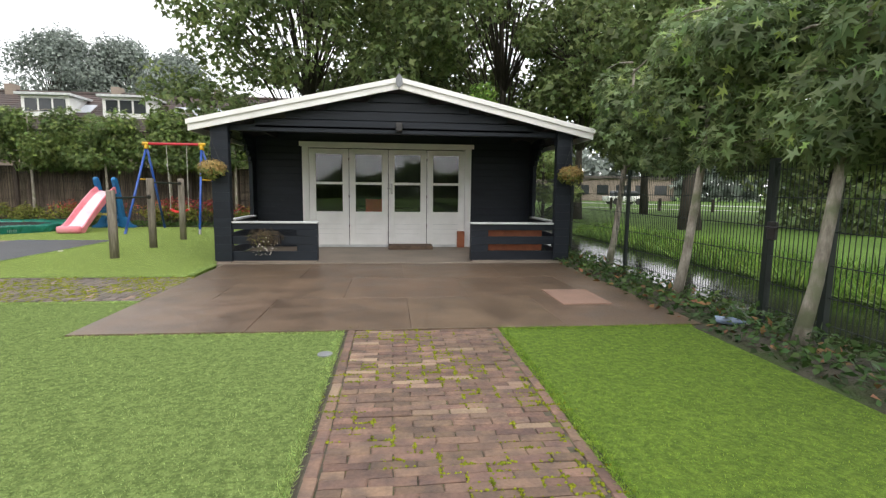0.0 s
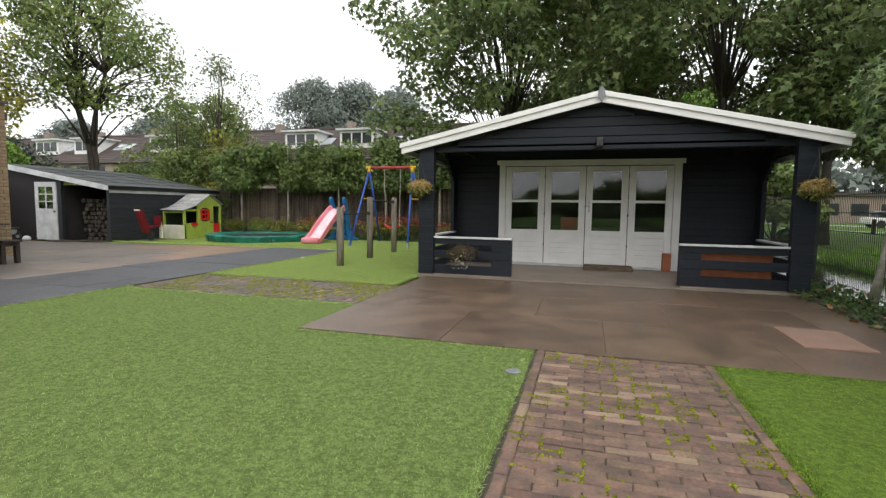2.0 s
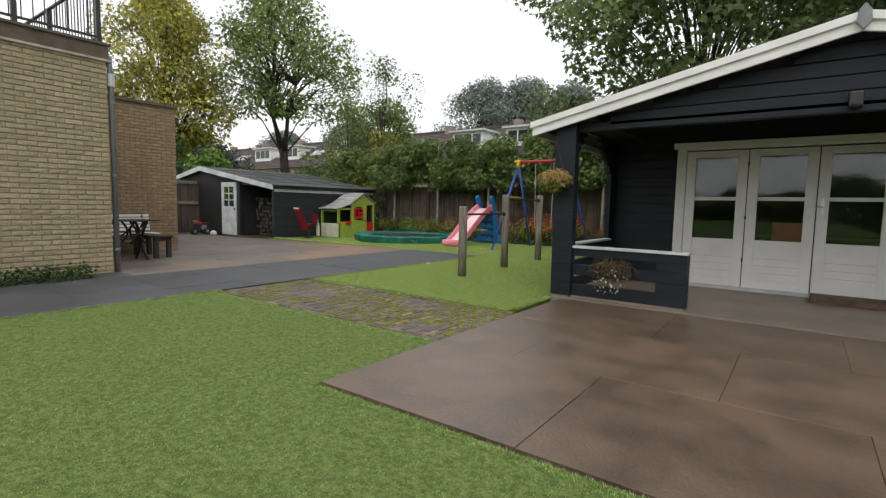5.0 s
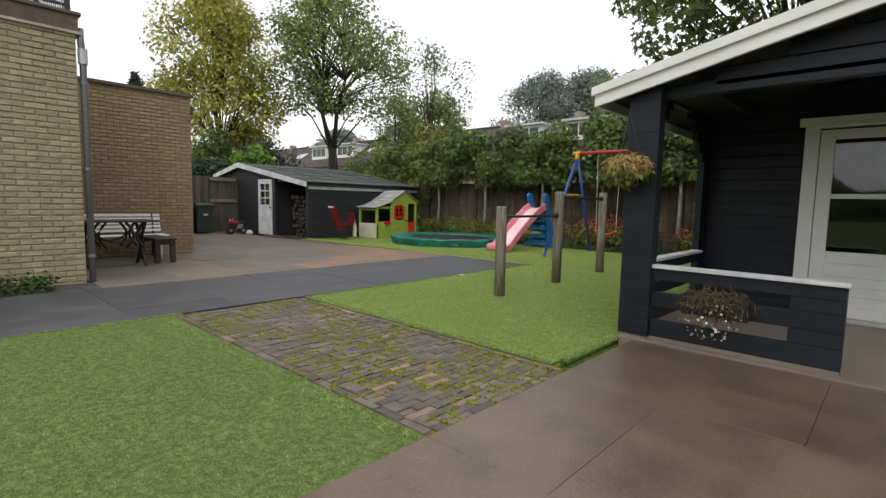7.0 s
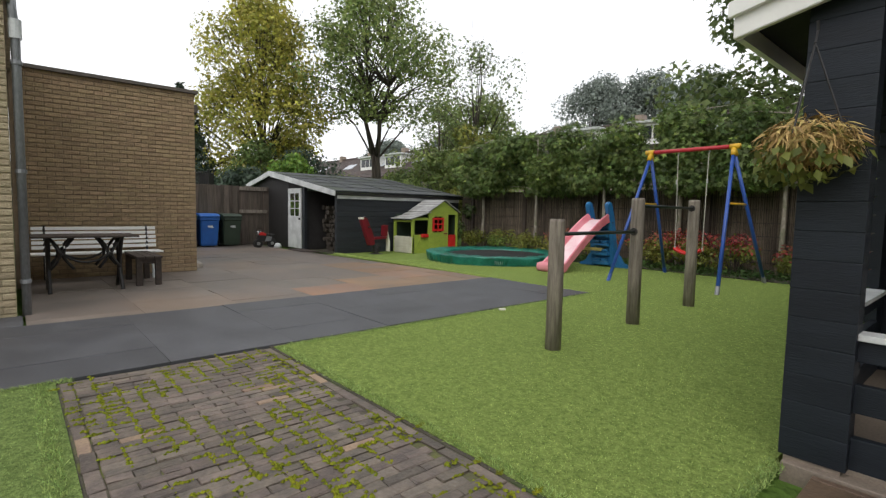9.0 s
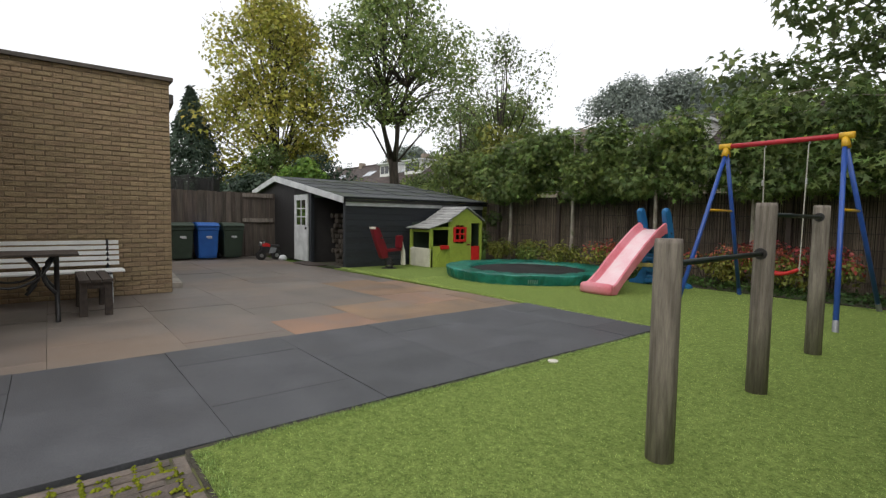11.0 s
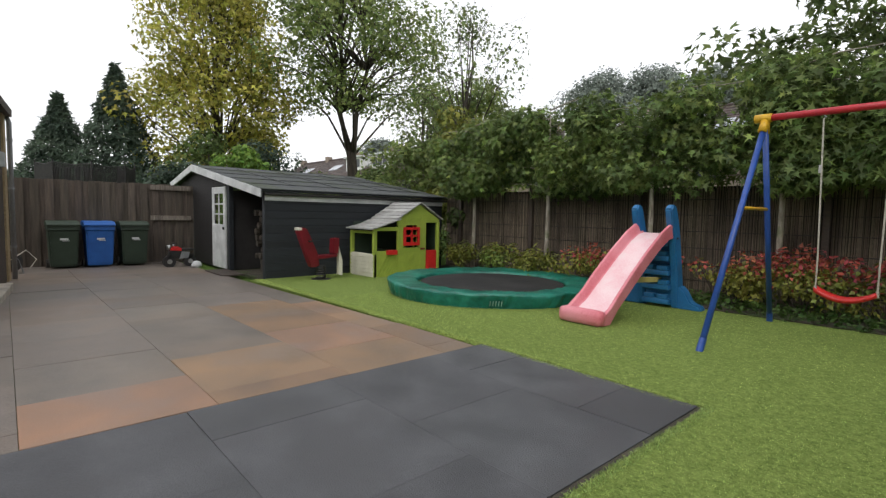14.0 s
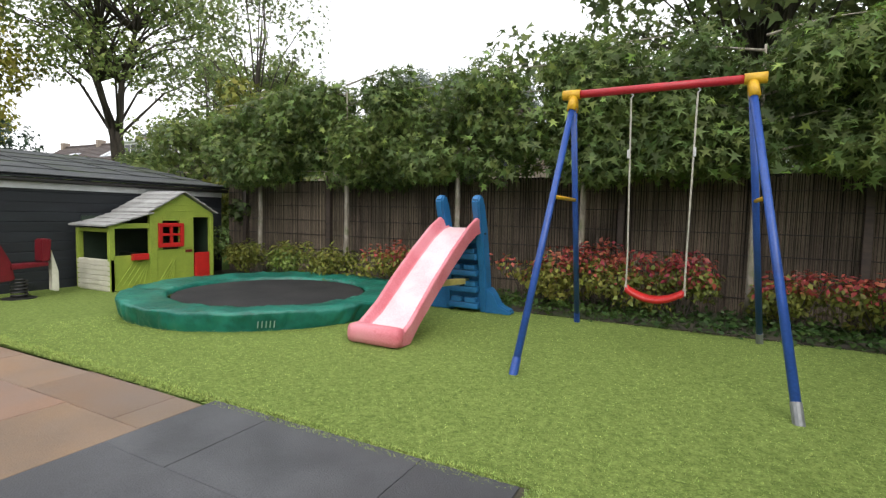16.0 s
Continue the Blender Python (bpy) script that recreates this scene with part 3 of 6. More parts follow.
main_house = thing("main_building", -12, 0, 0, "yellow brick building with a railed flat roof terrace", "building")
box("wall", mat("pale_mortar", (0.38, 0.315, 0.205), 0.95, (0.31, 0.255, 0.165), scale=6, fine=90, bump=0.4), main_house, -16, -8.8, -9, 5.14, -0.2, 3.2, 0)
box("parapet", mat("brown_parapet", (0.16, 0.115, 0.085), 0.85, scale=4, fine=40), main_house, -16, -8.77, -9, 5.17, 3.235, 3.43, 0.004)
box("parapet_trim", COPING_PALE, main_house, -16, -8.75, -9, 5.19, 3.2, 3.235, 0.004, "pale metal strip")
box("coping", COPING, main_house, -16, -8.74, -9, 5.2, 3.43, 3.47, 0.006)
extension = thing("brick_extension", -14, 6.5, 0, "lower extension of yellow brick with a dark roof edge", "building")
box("wall", MORTAR, extension, -16, -12.24, 5.15, 7.77, -0.2, 3.28, 0)
box("coping", COPING, extension, -16.03, -12.17, 5.15, 7.82, 3.28, 3.34, 0.006, "dark metal roof edge")
# rear side of the extension: dark timber wall with a door, brick pier, roof edge and wall lamp
def rear(u, off=0.0):
    """A point u metres behind the corner along the rear side."""
    return (-12.26 - u, 7.775 + 0.09 * u + off)


part("timber_wall", prism([rear(0.05, -0.3), rear(4.55, -0.3), rear(4.55), rear(0.05)], "z", -0.12, 2.95), DARKBROWN, extension, "dark brown timber wall")
part("pier", prism([rear(4.56, -0.3), rear(4.95, -0.3), rear(4.95, 0.03), rear(4.56, 0.03)], "z", -0.12, 2.95), WALLB, extension, "narrow brick pier")
part("roof_edge", prism([rear(0.0, -0.3), rear(5.1, -0.3), rear(5.1, 0.12), rear(0.0, 0.06)], "z", 2.952, 3.1, 0.006), COPING, extension, "dark metal roof edge")
part("door_step", prism([rear(0.5, 0.005), rear(3.2, 0.005), rear(3.2, 0.2), rear(0.5, 0.2)], "z", -0.12, 0.05, 0.006), COPING_PALE, extension, "pale stone doorstep")
rear_door = part("rear_door", prism([rear(0.7, 0.004), rear(1.7, 0.004), rear(1.7, 0.035), rear(0.7, 0.035)], "z", 0.06, 2.12, 0.004), DARKBROWN, extension, "dark brown door")
part("door_handle", tube([(*rear(1.6, 0.04), 1.05), (*rear(1.6, 0.09), 1.05), (*rear(1.48, 0.09), 1.05)], 0.01, 8), STEEL, rear_door, smooth=True)
wall_lamp = thing("wall_lamp", *rear(3.9), 2.0, "white box-shaped lamp on the dark rear wall", "wall lamp")
part("housing", prism([rear(3.8, 0.005), rear(4.0, 0.005), rear(4.0, 0.1), rear(3.8, 0.1)], "z", 1.95, 2.2, 0.012), WHITE_OLD, wall_lamp)
rear_pipe = thing("drainpipe", *rear(5.0, 0.08), -0.1, "grey drainpipe at the far corner of the extension", "pipe")
part("pipe", tube([(*rear(5.0, 0.08), -0.1), (*rear(5.0, 0.08), 2.85), (*rear(5.0, 0.04), 2.96)], 0.04, 12), ZINC, rear_pipe, smooth=True)
for zz in (0.5, 1.6, 2.5):
    part("bracket", tube([(*rear(5.0, 0.08), zz), (*rear(5.0, 0.08), zz + 0.04)], 0.05, 12), ZINC, rear_pipe)
# terrace railing
railing = thing("terrace_railing", -8.86, 3, 3.47, "black metal railing round the roof terrace", "railing")
for yy in (5.08, 4.1, 2.6, 1.1, -0.4):
    box("post", BLACKM, railing, -8.9, -8.83, yy - 0.03, yy + 0.03, 3.25, 4.4, 0.004)
box("post", BLACKM, railing, -11.0, -10.94, 5.05, 5.11, 3.4, 4.4, 0.004)
part("top_rail", beam((-8.865, 5.08, 4.4), (-8.865, -0.6, 4.4), 0.05, 0.03), BLACKM, railing)
part("bottom_rail", beam((-8.865, 5.08, 3.56), (-8.865, -0.6, 3.56), 0.04, 0.03), BLACKM, railing)
part("top_rail", beam((-8.865, 5.08, 4.4), (-13.5, 5.08, 4.4), 0.05, 0.03), BLACKM, railing)
part("bottom_rail", beam((-8.865, 5.08, 3.56), (-13.5, 5.08, 3.56), 0.04, 0.03), BLACKM, railing)
bal = tube([(0, 0, 0), (0, 0, 0.84)], 0.008, 6)
bal = finish(bal, "baluster", BLACKM)
for i in range(40):
    put("baluster", bal, railing).location = (-8.865, 4.96 - i * 0.13, 3.56)
for i in range(33):
    put("baluster", bal, railing).location = (-9.0 - i * 0.13, 5.08, 3.56)
pipe = thing("drainpipe", -8.86, 5.22, 0, "grey weathered drainpipe on the brick corner", "pipe")
part("pipe", tube([(-8.86, 5.22, 0.0), (-8.86, 5.22, 2.95), (-8.84, 5.2, 3.15), (-8.84, 5.2, 3.3)], 0.04, 12), ZINC, pipe, smooth=True)
for zz in (0.35, 1.5, 2.6):
    part("bracket", tube([(-8.86, 5.22, zz), (-8.86, 5.22, zz + 0.04)], 0.05, 12), ZINC, pipe)
part("white_collar", tube([(-8.86, 5.22, 2.86), (-8.86, 5.22, 3.05)], 0.055, 12), WHITE_OLD, pipe)

# ---- garden cabin ----
cabin = thing("garden_cabin", 0.1, 10.5, 0, "dark blue log cabin with white trim and covered porch", "cabin")
CX0, CX1, CF, CW, CB = -2.72, 2.98, 7.98, 10.2, 14.2
RIDGE, APEX, EAVE = 0.14, 2.89, 2.18
tagged(put("porch_floor", finish(cube(CX0, CX1 + 0.05, 7.87, CW, -0.1, 0.035, 0.006), "porch_floor", PORCH)), "pale damp concrete porch floor with a step edge", "floor", "", "structure")


def planks_x(parent, x0, x1, y, z0, z1, pitch, thick, material, seed=0, clip=None):
    """Horizontal boards on a wall that runs along x."""
    z = z0
    while z < z1 - 0.01:
        a, b = x0, x1
        if clip:
            a, b = clip(z + pitch * 0.6)
            a, b = max(a, x0), min(b, x1)
        h = min(pitch, z1 - z)
        if b - a > 0.05:
            part("plank", prism([(y, z + 0.004), (y - thick, z), (y - thick, z + h - 0.016), (y - thick * 0.45, z + h - 0.003), (y, z + h - 0.003)], "x", a, b), material, parent)
        z += pitch


def planks_y(parent, x, y0, y1, z0, z1, pitch, thick, material):
    z = z0
    while z < z1 - 0.01:
        h = min(pitch, z1 - z)
        part("plank", prism([(x, z + 0.004), (x + thick, z), (x + thick, z + h - 0.016), (x + thick * 0.45, z + h - 0.003), (x, z + h - 0.003)], "y", y0, y1), material, parent)
        z += pitch


DX0, DX1, DH = -1.76, 1.67, 2.14
box("wall", NAVY, cabin, CX0 + 0.05, DX0, CW, CW + 0.06, 0.03, 2.3, 0)
box("wall", NAVY, cabin, DX1, CX1 - 0.05, CW, CW + 0.06, 0.03, 2.3, 0)
part("wall", prism([(CX0 + 0.05, 2.3), (CX0 + 0.05, DH), (CX1 - 0.05, DH), (CX1 - 0.05, 2.3), (RIDGE, 2.72)], "y", CW + 0.001, CW + 0.059), NAVY, cabin)
planks_x(cabin, CX0 + 0.06, DX0 - 0.005, CW, 0.04, 2.3, 0.135, 0.008, NAVY)
planks_x(cabin, DX1 + 0.005, CX1 - 0.06, CW, 0.04, 2.3, 0.135, 0.008, NAVY)
box("side_wall", NAVY, cabin, CX0, CX0 + 0.05, CW - 0.28, CB, 0.0, 2.2, 0)
box("side_wall", NAVY, cabin, CX1 - 0.05, CX1, CW - 0.28, CB, 0.0, 2.2, 0)
box("back_wall", NAVY, cabin, CX0 + 0.06, CX1 - 0.06, CB - 0.06, CB, 0.0, 2.7, 0)
planks_y(cabin, CX1, CW - 0.28, CB, 0.02, 2.2, 0.135, 0.02, NAVY)
z = 0.02
while z < 2.19:
    part("plank", prism([(CX0, z + 0.004), (CX0 - 0.02, z), (CX0 - 0.02, z + 0.119), (CX0 - 0.009, z + 0.132), (CX0, z + 0.132)], "y", CW - 0.28, CB), NAVY, cabin)
    z += 0.135
# floor colour darkened for the shade of the closed room
box("floor", SHADEIN, cabin, CX0 + 0.07, CX1 - 0.07, CW + 0.07, CB - 0.07, 0.0, 0.04, 0)
# corner posts of crossed logs
for px, sgn in ((CX0 - 0.02, 1), (CX1 - 0.24, -1)):
    z = 0.06
    k = 0
    while z < 2.2:
        part("log", cube(px, px + 0.26, CF - 0.08, CF + 0.05, z, z + 0.1348, 0.004), NAVY, cabin)
        part("log", cube(px + 0.07, px + 0.19, CF + 0.05, CF + 0.22, z, z + 0.1348, 0.004), NAVY, cabin)
        z += 0.135
        k += 1
    box("post_base", PORCH, cabin, px + 0.02, px + 0.24, CF - 0.07, CF + 0.05, 0.0, 0.06, 0.004)
# shaped brackets: log ends that step out under the roof at the sides
for px in (CX0, CX1 - 0.06):
    for i in range(5):
        part("bracket", cube(px, px + 0.06, CF + 0.22, CF + 0.34 + 0.11 * i, 1.72 + 0.1 * i, 1.815 + 0.1 * i, 0.006), NAVY, cabin)
        part("bracket", cube(px, px + 0.06, CW - 0.40 - 0.11 * i, CW - 0.28, 1.72 + 0.1 * i, 1.815 + 0.1 * i, 0.006), NAVY, cabin)
    box("side_plate", NAVY, cabin, px, px + 0.06, CF - 0.1, CW - 0.27, 2.2, 2.3, 0.006)


def slope(x):
    return APEX - abs(x - RIDGE) * (APEX - EAVE) / 3.16


# gable boards under the front roof edge
def gable_clip(zz):
    half = (APEX - 0.10 - zz) / ((APEX - EAVE) / 3.16)
    return RIDGE - half, RIDGE + half


planks_x(cabin, -2.1, 2.36, CF + 0.06, 2.16, 2.76, 0.145, 0.03, NAVY, clip=gable_clip)
part("gable_back", prism([(-2.3, 2.18), (2.6, 2.18), (RIDGE, 2.70)], "y", CF + 0.062, CF + 0.12), NEARBLACK, cabin)
box("front_beam", NAVY, cabin, CX0 + 0.02, CX1 - 0.02, CF + 0.03, CF + 0.13, 2.10, 2.2, 0.008)
box("porch_lamp", BLACKM, cabin, RIDGE - 0.05, RIDGE + 0.055, CF - 0.10, CF + 0.03, 2.13, 2.27, 0.02)
# roof: two slopes of felt over boards
for s in (-1, 1):
    ex = RIDGE + s * 3.16
    # roof boards near-black, darker than the cabin walls
    part("roof_deck", prism([(RIDGE, APEX - 0.03), (ex, EAVE - 0.03), (ex, EAVE + 0.0), (RIDGE, APEX + 0.0)], "y", CF - 0.14, CB + 0.3), NEARBLACK, cabin, "near-black roof boards")
    part("roof_felt", prism([(RIDGE, APEX + 0.002), (ex + s * 0.01, EAVE + 0.002), (ex + s * 0.01, EAVE + 0.03), (RIDGE, APEX + 0.03)], "y", CF - 0.15, CB + 0.31), FELT, cabin, "dark grey roofing felt")
    part("bargeboard", prism([(RIDGE, APEX - 0.125), (ex, EAVE - 0.125), (ex, EAVE - 0.01), (RIDGE, APEX - 0.01)], "y", CF - 0.185, CF - 0.15, 0.004), WHITE, cabin, "white bargeboard")
    part("bargeboard_cap", prism([(RIDGE, APEX - 0.03), (ex + s * 0.02, EAVE - 0.03), (ex + s * 0.02, EAVE + 0.045), (RIDGE, APEX + 0.045)], "y", CF - 0.215, CF - 0.188, 0.003), WHITE, cabin, "white cap strip")
    part("eave_board", prism([(ex - s * 0.03, EAVE - 0.12), (ex + s * 0.0, EAVE - 0.12), (ex, EAVE - 0.032), (ex - s * 0.03, EAVE - 0.032)], "y", CF - 0.14, CB + 0.3), WHITE, cabin)
part("ridge_ornament", prism([(RIDGE, APEX - 0.13), (RIDGE + 0.055, APEX - 0.06), (RIDGE + 0.045, APEX + 0.04), (RIDGE, APEX + 0.10), (RIDGE - 0.045, APEX + 0.04), (RIDGE - 0.055, APEX - 0.06)], "y", CF - 0.245, CF - 0.216, 0.004), ZINC, cabin, "grey metal ridge ornament")
for i in range(6):
    part("purlin", beam((RIDGE + (-2.4 + 0.96 * i), CF - 0.1, slope(RIDGE + (-2.4 + 0.96 * i)) - 0.09), (RIDGE + (-2.4 + 0.96 * i), CW, slope(RIDGE + (-2.4 + 0.96 * i)) - 0.09), 0.06, 0.1), NEARBLACK, cabin)
# door set: frame, four leaves with two panes each
doors = thing("door_1", 0.07, CW, 0.03, "white four-leaf folding door with glazed upper halves", "door", "", "structure")
YF = CW - 0.075
box("frame", WHITE, doors, DX0, DX0 + 0.13, YF, CW + 0.04, 0.03, DH, 0.005)
box("frame", WHITE, doors, DX1 - 0.13, DX1, YF, CW + 0.04, 0.03, DH, 0.005)
box("frame", WHITE, doors, DX0 + 0.13, DX1 - 0.13, YF, CW + 0.04, DH - 0.10, DH, 0.005)
box("head_trim", WHITE, doors, DX0 - 0.05, DX1 + 0.05, YF - 0.025, YF - 0.001, DH - 0.08, DH + 0.01, 0.005)
box("threshold", WHITE_OLD, doors, DX0 + 0.13, DX1 - 0.13, YF - 0.02, CW + 0.04, 0.032, 0.075, 0.005)
lw = (DX1 - DX0 - 0.26) / 4
for i in range(4):
    a = DX0 + 0.13 + i * lw
    b = a + lw
    leaf = box("leaf_panel", WHITE, doors, a + 0.008, b - 0.008, YF + 0.03, YF + 0.05, 0.09, 0.68, 0.002)
    for (p0, p1, q0, q1) in ((a + 0.006, a + 0.13, 0.08, 2.02), (b - 0.13, b - 0.006, 0.08, 2.02)):
        box("stile", WHITE, leaf, p0, p1, YF + 0.01, YF + 0.06, q0, q1, 0.005)
    for (q0, q1) in ((0.08, 0.2), (0.64, 0.76), (1.31, 1.36), (1.92, 2.02)):
        box("rail", WHITE, leaf, a + 0.13, b - 0.13, YF + 0.012, YF + 0.058, q0, q1, 0.005)
    for q in (0.30, 0.40, 0.50):
        box("bead", WHITE_OLD, leaf, a + 0.14, b - 0.14, YF + 0.027, YF + 0.03, q, q + 0.006, 0)
    for (q0, q1) in ((0.76, 1.31), (1.36, 1.92)):
        g = box("pane", GLASS, leaf, a + 0.13, b - 0.13, YF + 0.034, YF + 0.040, q0, q1, 0)
        g.visible_shadow = False
    for q in (0.45, 1.05, 1.8):
        if i in (1, 3):
            box("hinge", BLACKM, leaf, a - 0.012, a + 0.012, YF - 0.004, YF + 0.01, q, q + 0.045, 0.003)
hx = DX0 + 0.13 + 2 * lw + 0.07
hnd = box("handle_plate", STEEL, doors, hx - 0.02, hx + 0.02, YF + 0.0, YF + 0.01, 1.12, 1.34, 0.004, "steel door handle plate")
part("lever", tube([(hx, YF + 0.005, 1.24), (hx, YF - 0.04, 1.24), (hx - 0.09, YF - 0.045, 1.24)], 0.009, 8), STEEL, hnd, smooth=True)


# balustrades: boards with slots, white tops
def balustrade(x0, x1, solid0, solid1):
    e = thing("porch_balustrade", (x0 + x1) / 2, CF, 0.02, "dark blue slatted porch balustrade with a white top rail", "balustrade", "porch balustrades")
    for z0, z1 in ((0.06, 0.21), (0.325, 0.455), (0.56, 0.66)):
        box("board", NAVY, e, x0, x1, CF - 0.02, CF + 0.03, z0, z1, 0.005)
    for z0, z1 in ((0.212, 0.323), (0.457, 0.558)):
        box("board", NAVY, e, solid0, solid1, CF - 0.015, CF + 0.025, z0, z1, 0.004)
    box("end_board", NAVY, e, x1 - 0.05 if x1 < 0 else x0, x1 if x1 < 0 else x0 + 0.05, CF + 0.031, CF + 0.14, 0.06, 0.66, 0.004)
    box("top_rail", WHITE_OLD, e, x0 - 0.02, x1 + 0.02, CF - 0.05, CF + 0.07, 0.66, 0.69, 0.006, "peeling white top rail")
    box("foot", PORCH, e, x0 + 0.02, x1, CF - 0.02, CF + 0.04, 0.0, 0.06, 0.003)
    return e


balustrade(CX0 + 0.2, -1.17, -1.49, -1.17)
balustrade(1.34, CX1 - 0.2, 1.34, 1.63)
for px in (CX0 + 0.01, CX1 - 0.07):
    e = thing("side_balustrade", px, 9, 0.02, "dark blue slatted side balustrade with a white top rail", "balustrade", "porch balustrades")
    for z0, z1 in ((0.06, 0.21), (0.325, 0.455), (0.56, 0.66)):
        box("board", NAVY, e, px, px + 0.05, CF + 0.22, CW - 0.28, z0, z1, 0.005)
    box("top_rail", WHITE_OLD, e, px - 0.03, px + 0.09, CF + 0.2, CW - 0.28, 0.66, 0.69, 0.006, "peeling white top rail")
# things on the porch
dm = thing("doormat", 0.4, 9.85, 0.035, "thick brown coir doormat before the cabin doors", "doormat")
part("mat", cube(-0.04, 0.84, 9.62, 10.05, 0.035, 0.11, 0.012), MATB, dm)
br = thing("stacked_bricks", 1.5, 10.0, 0.035, "orange terracotta block standing by the door", "brick")
part("block", cube(1.38, 1.53, 9.98, 10.09, 0.035, 0.37, 0.008), TERRA, br)
pl = thing("planter_box", 2.2, 8.35, 0.035, "long terracotta planter behind the porch balustrade", "planter")
part("trough", cube(1.62, 2.6, 8.12, 8.36, 0.2, 0.60, 0.015), TERRA, pl)
box("foot", DARKBROWN, pl, 1.7, 2.5, 8.14, 8.34, 0.035, 0.2, 0.004)
# things seen through the panes
tb = thing("indoor_table", 0, 12, 0.04, "dark wooden table inside the cabin", "table")
box("tabletop", DARKBROWN, tb, -0.8, 0.8, 11.6, 12.4, 0.72, 0.76)
for px in (-0.75, 0.7):
    for py in (11.65, 12.3):
        box("leg", DARKBROWN, tb, px, px + 0.05, py, py + 0.05, 0.04, 0.72)
ch = thing("indoor_chair", -0.35, 11.2, 0.04, "red chair inside the cabin", "chair")
box("seat", REDP, ch, -0.55, -0.15, 11.1, 11.5, 0.44, 0.48)
box("backrest", REDP, ch, -0.55, -0.15, 11.06, 11.1, 0.5, 1.0)
for px in (-0.54, -0.19):
    for py in (11.1, 11.46):
        box("leg", BLACKM, ch, px, px + 0.03, py, py + 0.03, 0.04, 0.44)

# ---- dark shed ----
shed = thing("garden_shed", -17, 14.3, -0.1, "dark slate-blue wooden shed with a felt roof and open bay", "shed")
SX0, SX1, SF, SB = -20.9, -14.52, 12.05, 16.7
SR, SA, SE, SEL = -19.1, 2.46, 1.72, 2.06
SG = -0.1
part("back_wall", cube(SX0, SX1, SB - 0.05, SB, SG, 1.7, 0), NAVY_SHED, shed)
box("side_wall", NAVY_SHED, shed, SX1 - 0.06, SX1 - 0.025, SF, SB - 0.06, SG, 1.62, 0)
z = SG + 0.04
k = 0
while z < 1.50:
    part("plank", prism([(SX1 - 0.025, z + 0.004), (SX1 + 0.0, z), (SX1 + 0.0, z + 0.130), (SX1 - 0.014, z + 0.15), (SX1 - 0.025, z + 0.15)], "y", SF, SB), NAVY_SHED, shed)
    z += 0.152
box("wall_plate", WHITE_OLD, shed, SX1 - 0.01, SX1 + 0.015, SF - 0.02, SB, 1.50, 1.60, 0.004, "pale weathered board under the gutter")
part("gutter", tube([(SX1 + 0.06, SF - 0.05, 1.63), (SX1 + 0.06, SB + 0.1, 1.63)], 0.035, 8), BLACKM, shed, "dark gutter")
# front: gable wall with door and open bay
part("front_wall", prism([(SX0, SG), (-17.74, SG), (-17.74, 2.06), (SR, SA - 0.10), (SX0, 2.0)], "y", SF, SF + 0.05), NEARBLACK, shed)
part("front_gable", prism([(-17.72, 1.86), (-16.72, 1.86), (-16.72, 1.94), (-17.72, 2.11)], "y", SF, SF + 0.05), NEARBLACK, shed)
box("post", NAVY_SHED, shed, -16.74, -16.58, SF - 0.02, SF + 0.08, SG, 1.93, 0.005)
box("post", NAVY_SHED, shed, SX1 - 0.12, SX1 - 0.0, SF - 0.025, SF - 0.001, SG, 1.62, 0.005)
# near-black sheets added in the bay, their colour carrying its shade
box("partition", SHADEIN, shed, -16.7, -16.65, SF + 0.1, SB - 0.1, SG, 1.75, 0)
box("shade_sheet", SHADEIN, shed, -16.6, SX1 - 0.1, 14.2, 14.25, SG, 1.7, 0)
for s, ex, ez in ((1, SX1 + 0.1, SE - 0.02), (-1, -21.3, SEL)):
    part("roof_deck", prism([(SR, SA - 0.03), (ex, ez - 0.03), (ex, ez), (SR, SA)], "y", SF - 0.12, SB + 0.12), NAVY_SHED, shed)
    part("bargeboard", prism([(SR, SA - 0.16), (ex, ez - 0.14), (ex, ez + 0.02), (SR, SA + 0.02)], "y", SF - 0.15, SF - 0.121, 0.004), WHITE_OLD, shed, "white bargeboard")
# felt strips lapped down the slope
for i in range(5):
    a, b = i / 5, (i + 1.06) / 5
    xa, xb = SR + (SX1 + 0.12 - SR) * a, SR + (SX1 + 0.12 - SR) * min(1, b)
    za, zb = SA + (SE - 0.02 - SA) * a, SA + (SE - 0.02 - SA) * min(1, b)
    lift = 0.012
    part("felt_strip", prism([(xa, za + 0.003), (xb, zb + 0.003 + lift), (xb, zb + 0.016 + lift), (xa, za + 0.012)], "y", SF - 0.14, SB + 0.14), FELT, shed)
part("felt_strip", prism([(SR, SA + 0.003), (-21.32, SEL + 0.003), (-21.32, SEL + 0.02), (SR, SA + 0.02)], "y", SF - 0.14, SB + 0.14), FELT, shed)
for yy in (12.9, 14.0, 15.3, 16.2):
    x_a, x_b = -18.6, -15.2
    part("felt_seam", beam((x_a, yy, SA + (SE - SA) * (x_a - SR) / (SX1 - SR) + 0.03), (x_b, yy + 0.05, SA + (SE - SA) * (x_b - SR) / (SX1 - SR) + 0.035), 0.06, 0.012, 0.002), FELT, shed)
sd = thing("door_2", -17.25, SF, SG, "white shed door with a six-pane upper window", "door", "", "structure")
box("leaf", WHITE_OLD, sd, -17.72, -16.76, SF - 0.05, SF - 0.015, SG + 0.03, 0.95, 0.004)
for a, b in ((-17.72, -17.57), (-16.91, -16.76)):
    box("stile", WHITE_OLD, sd, a, b, SF - 0.05, SF - 0.015, 0.952, 1.84, 0.004)
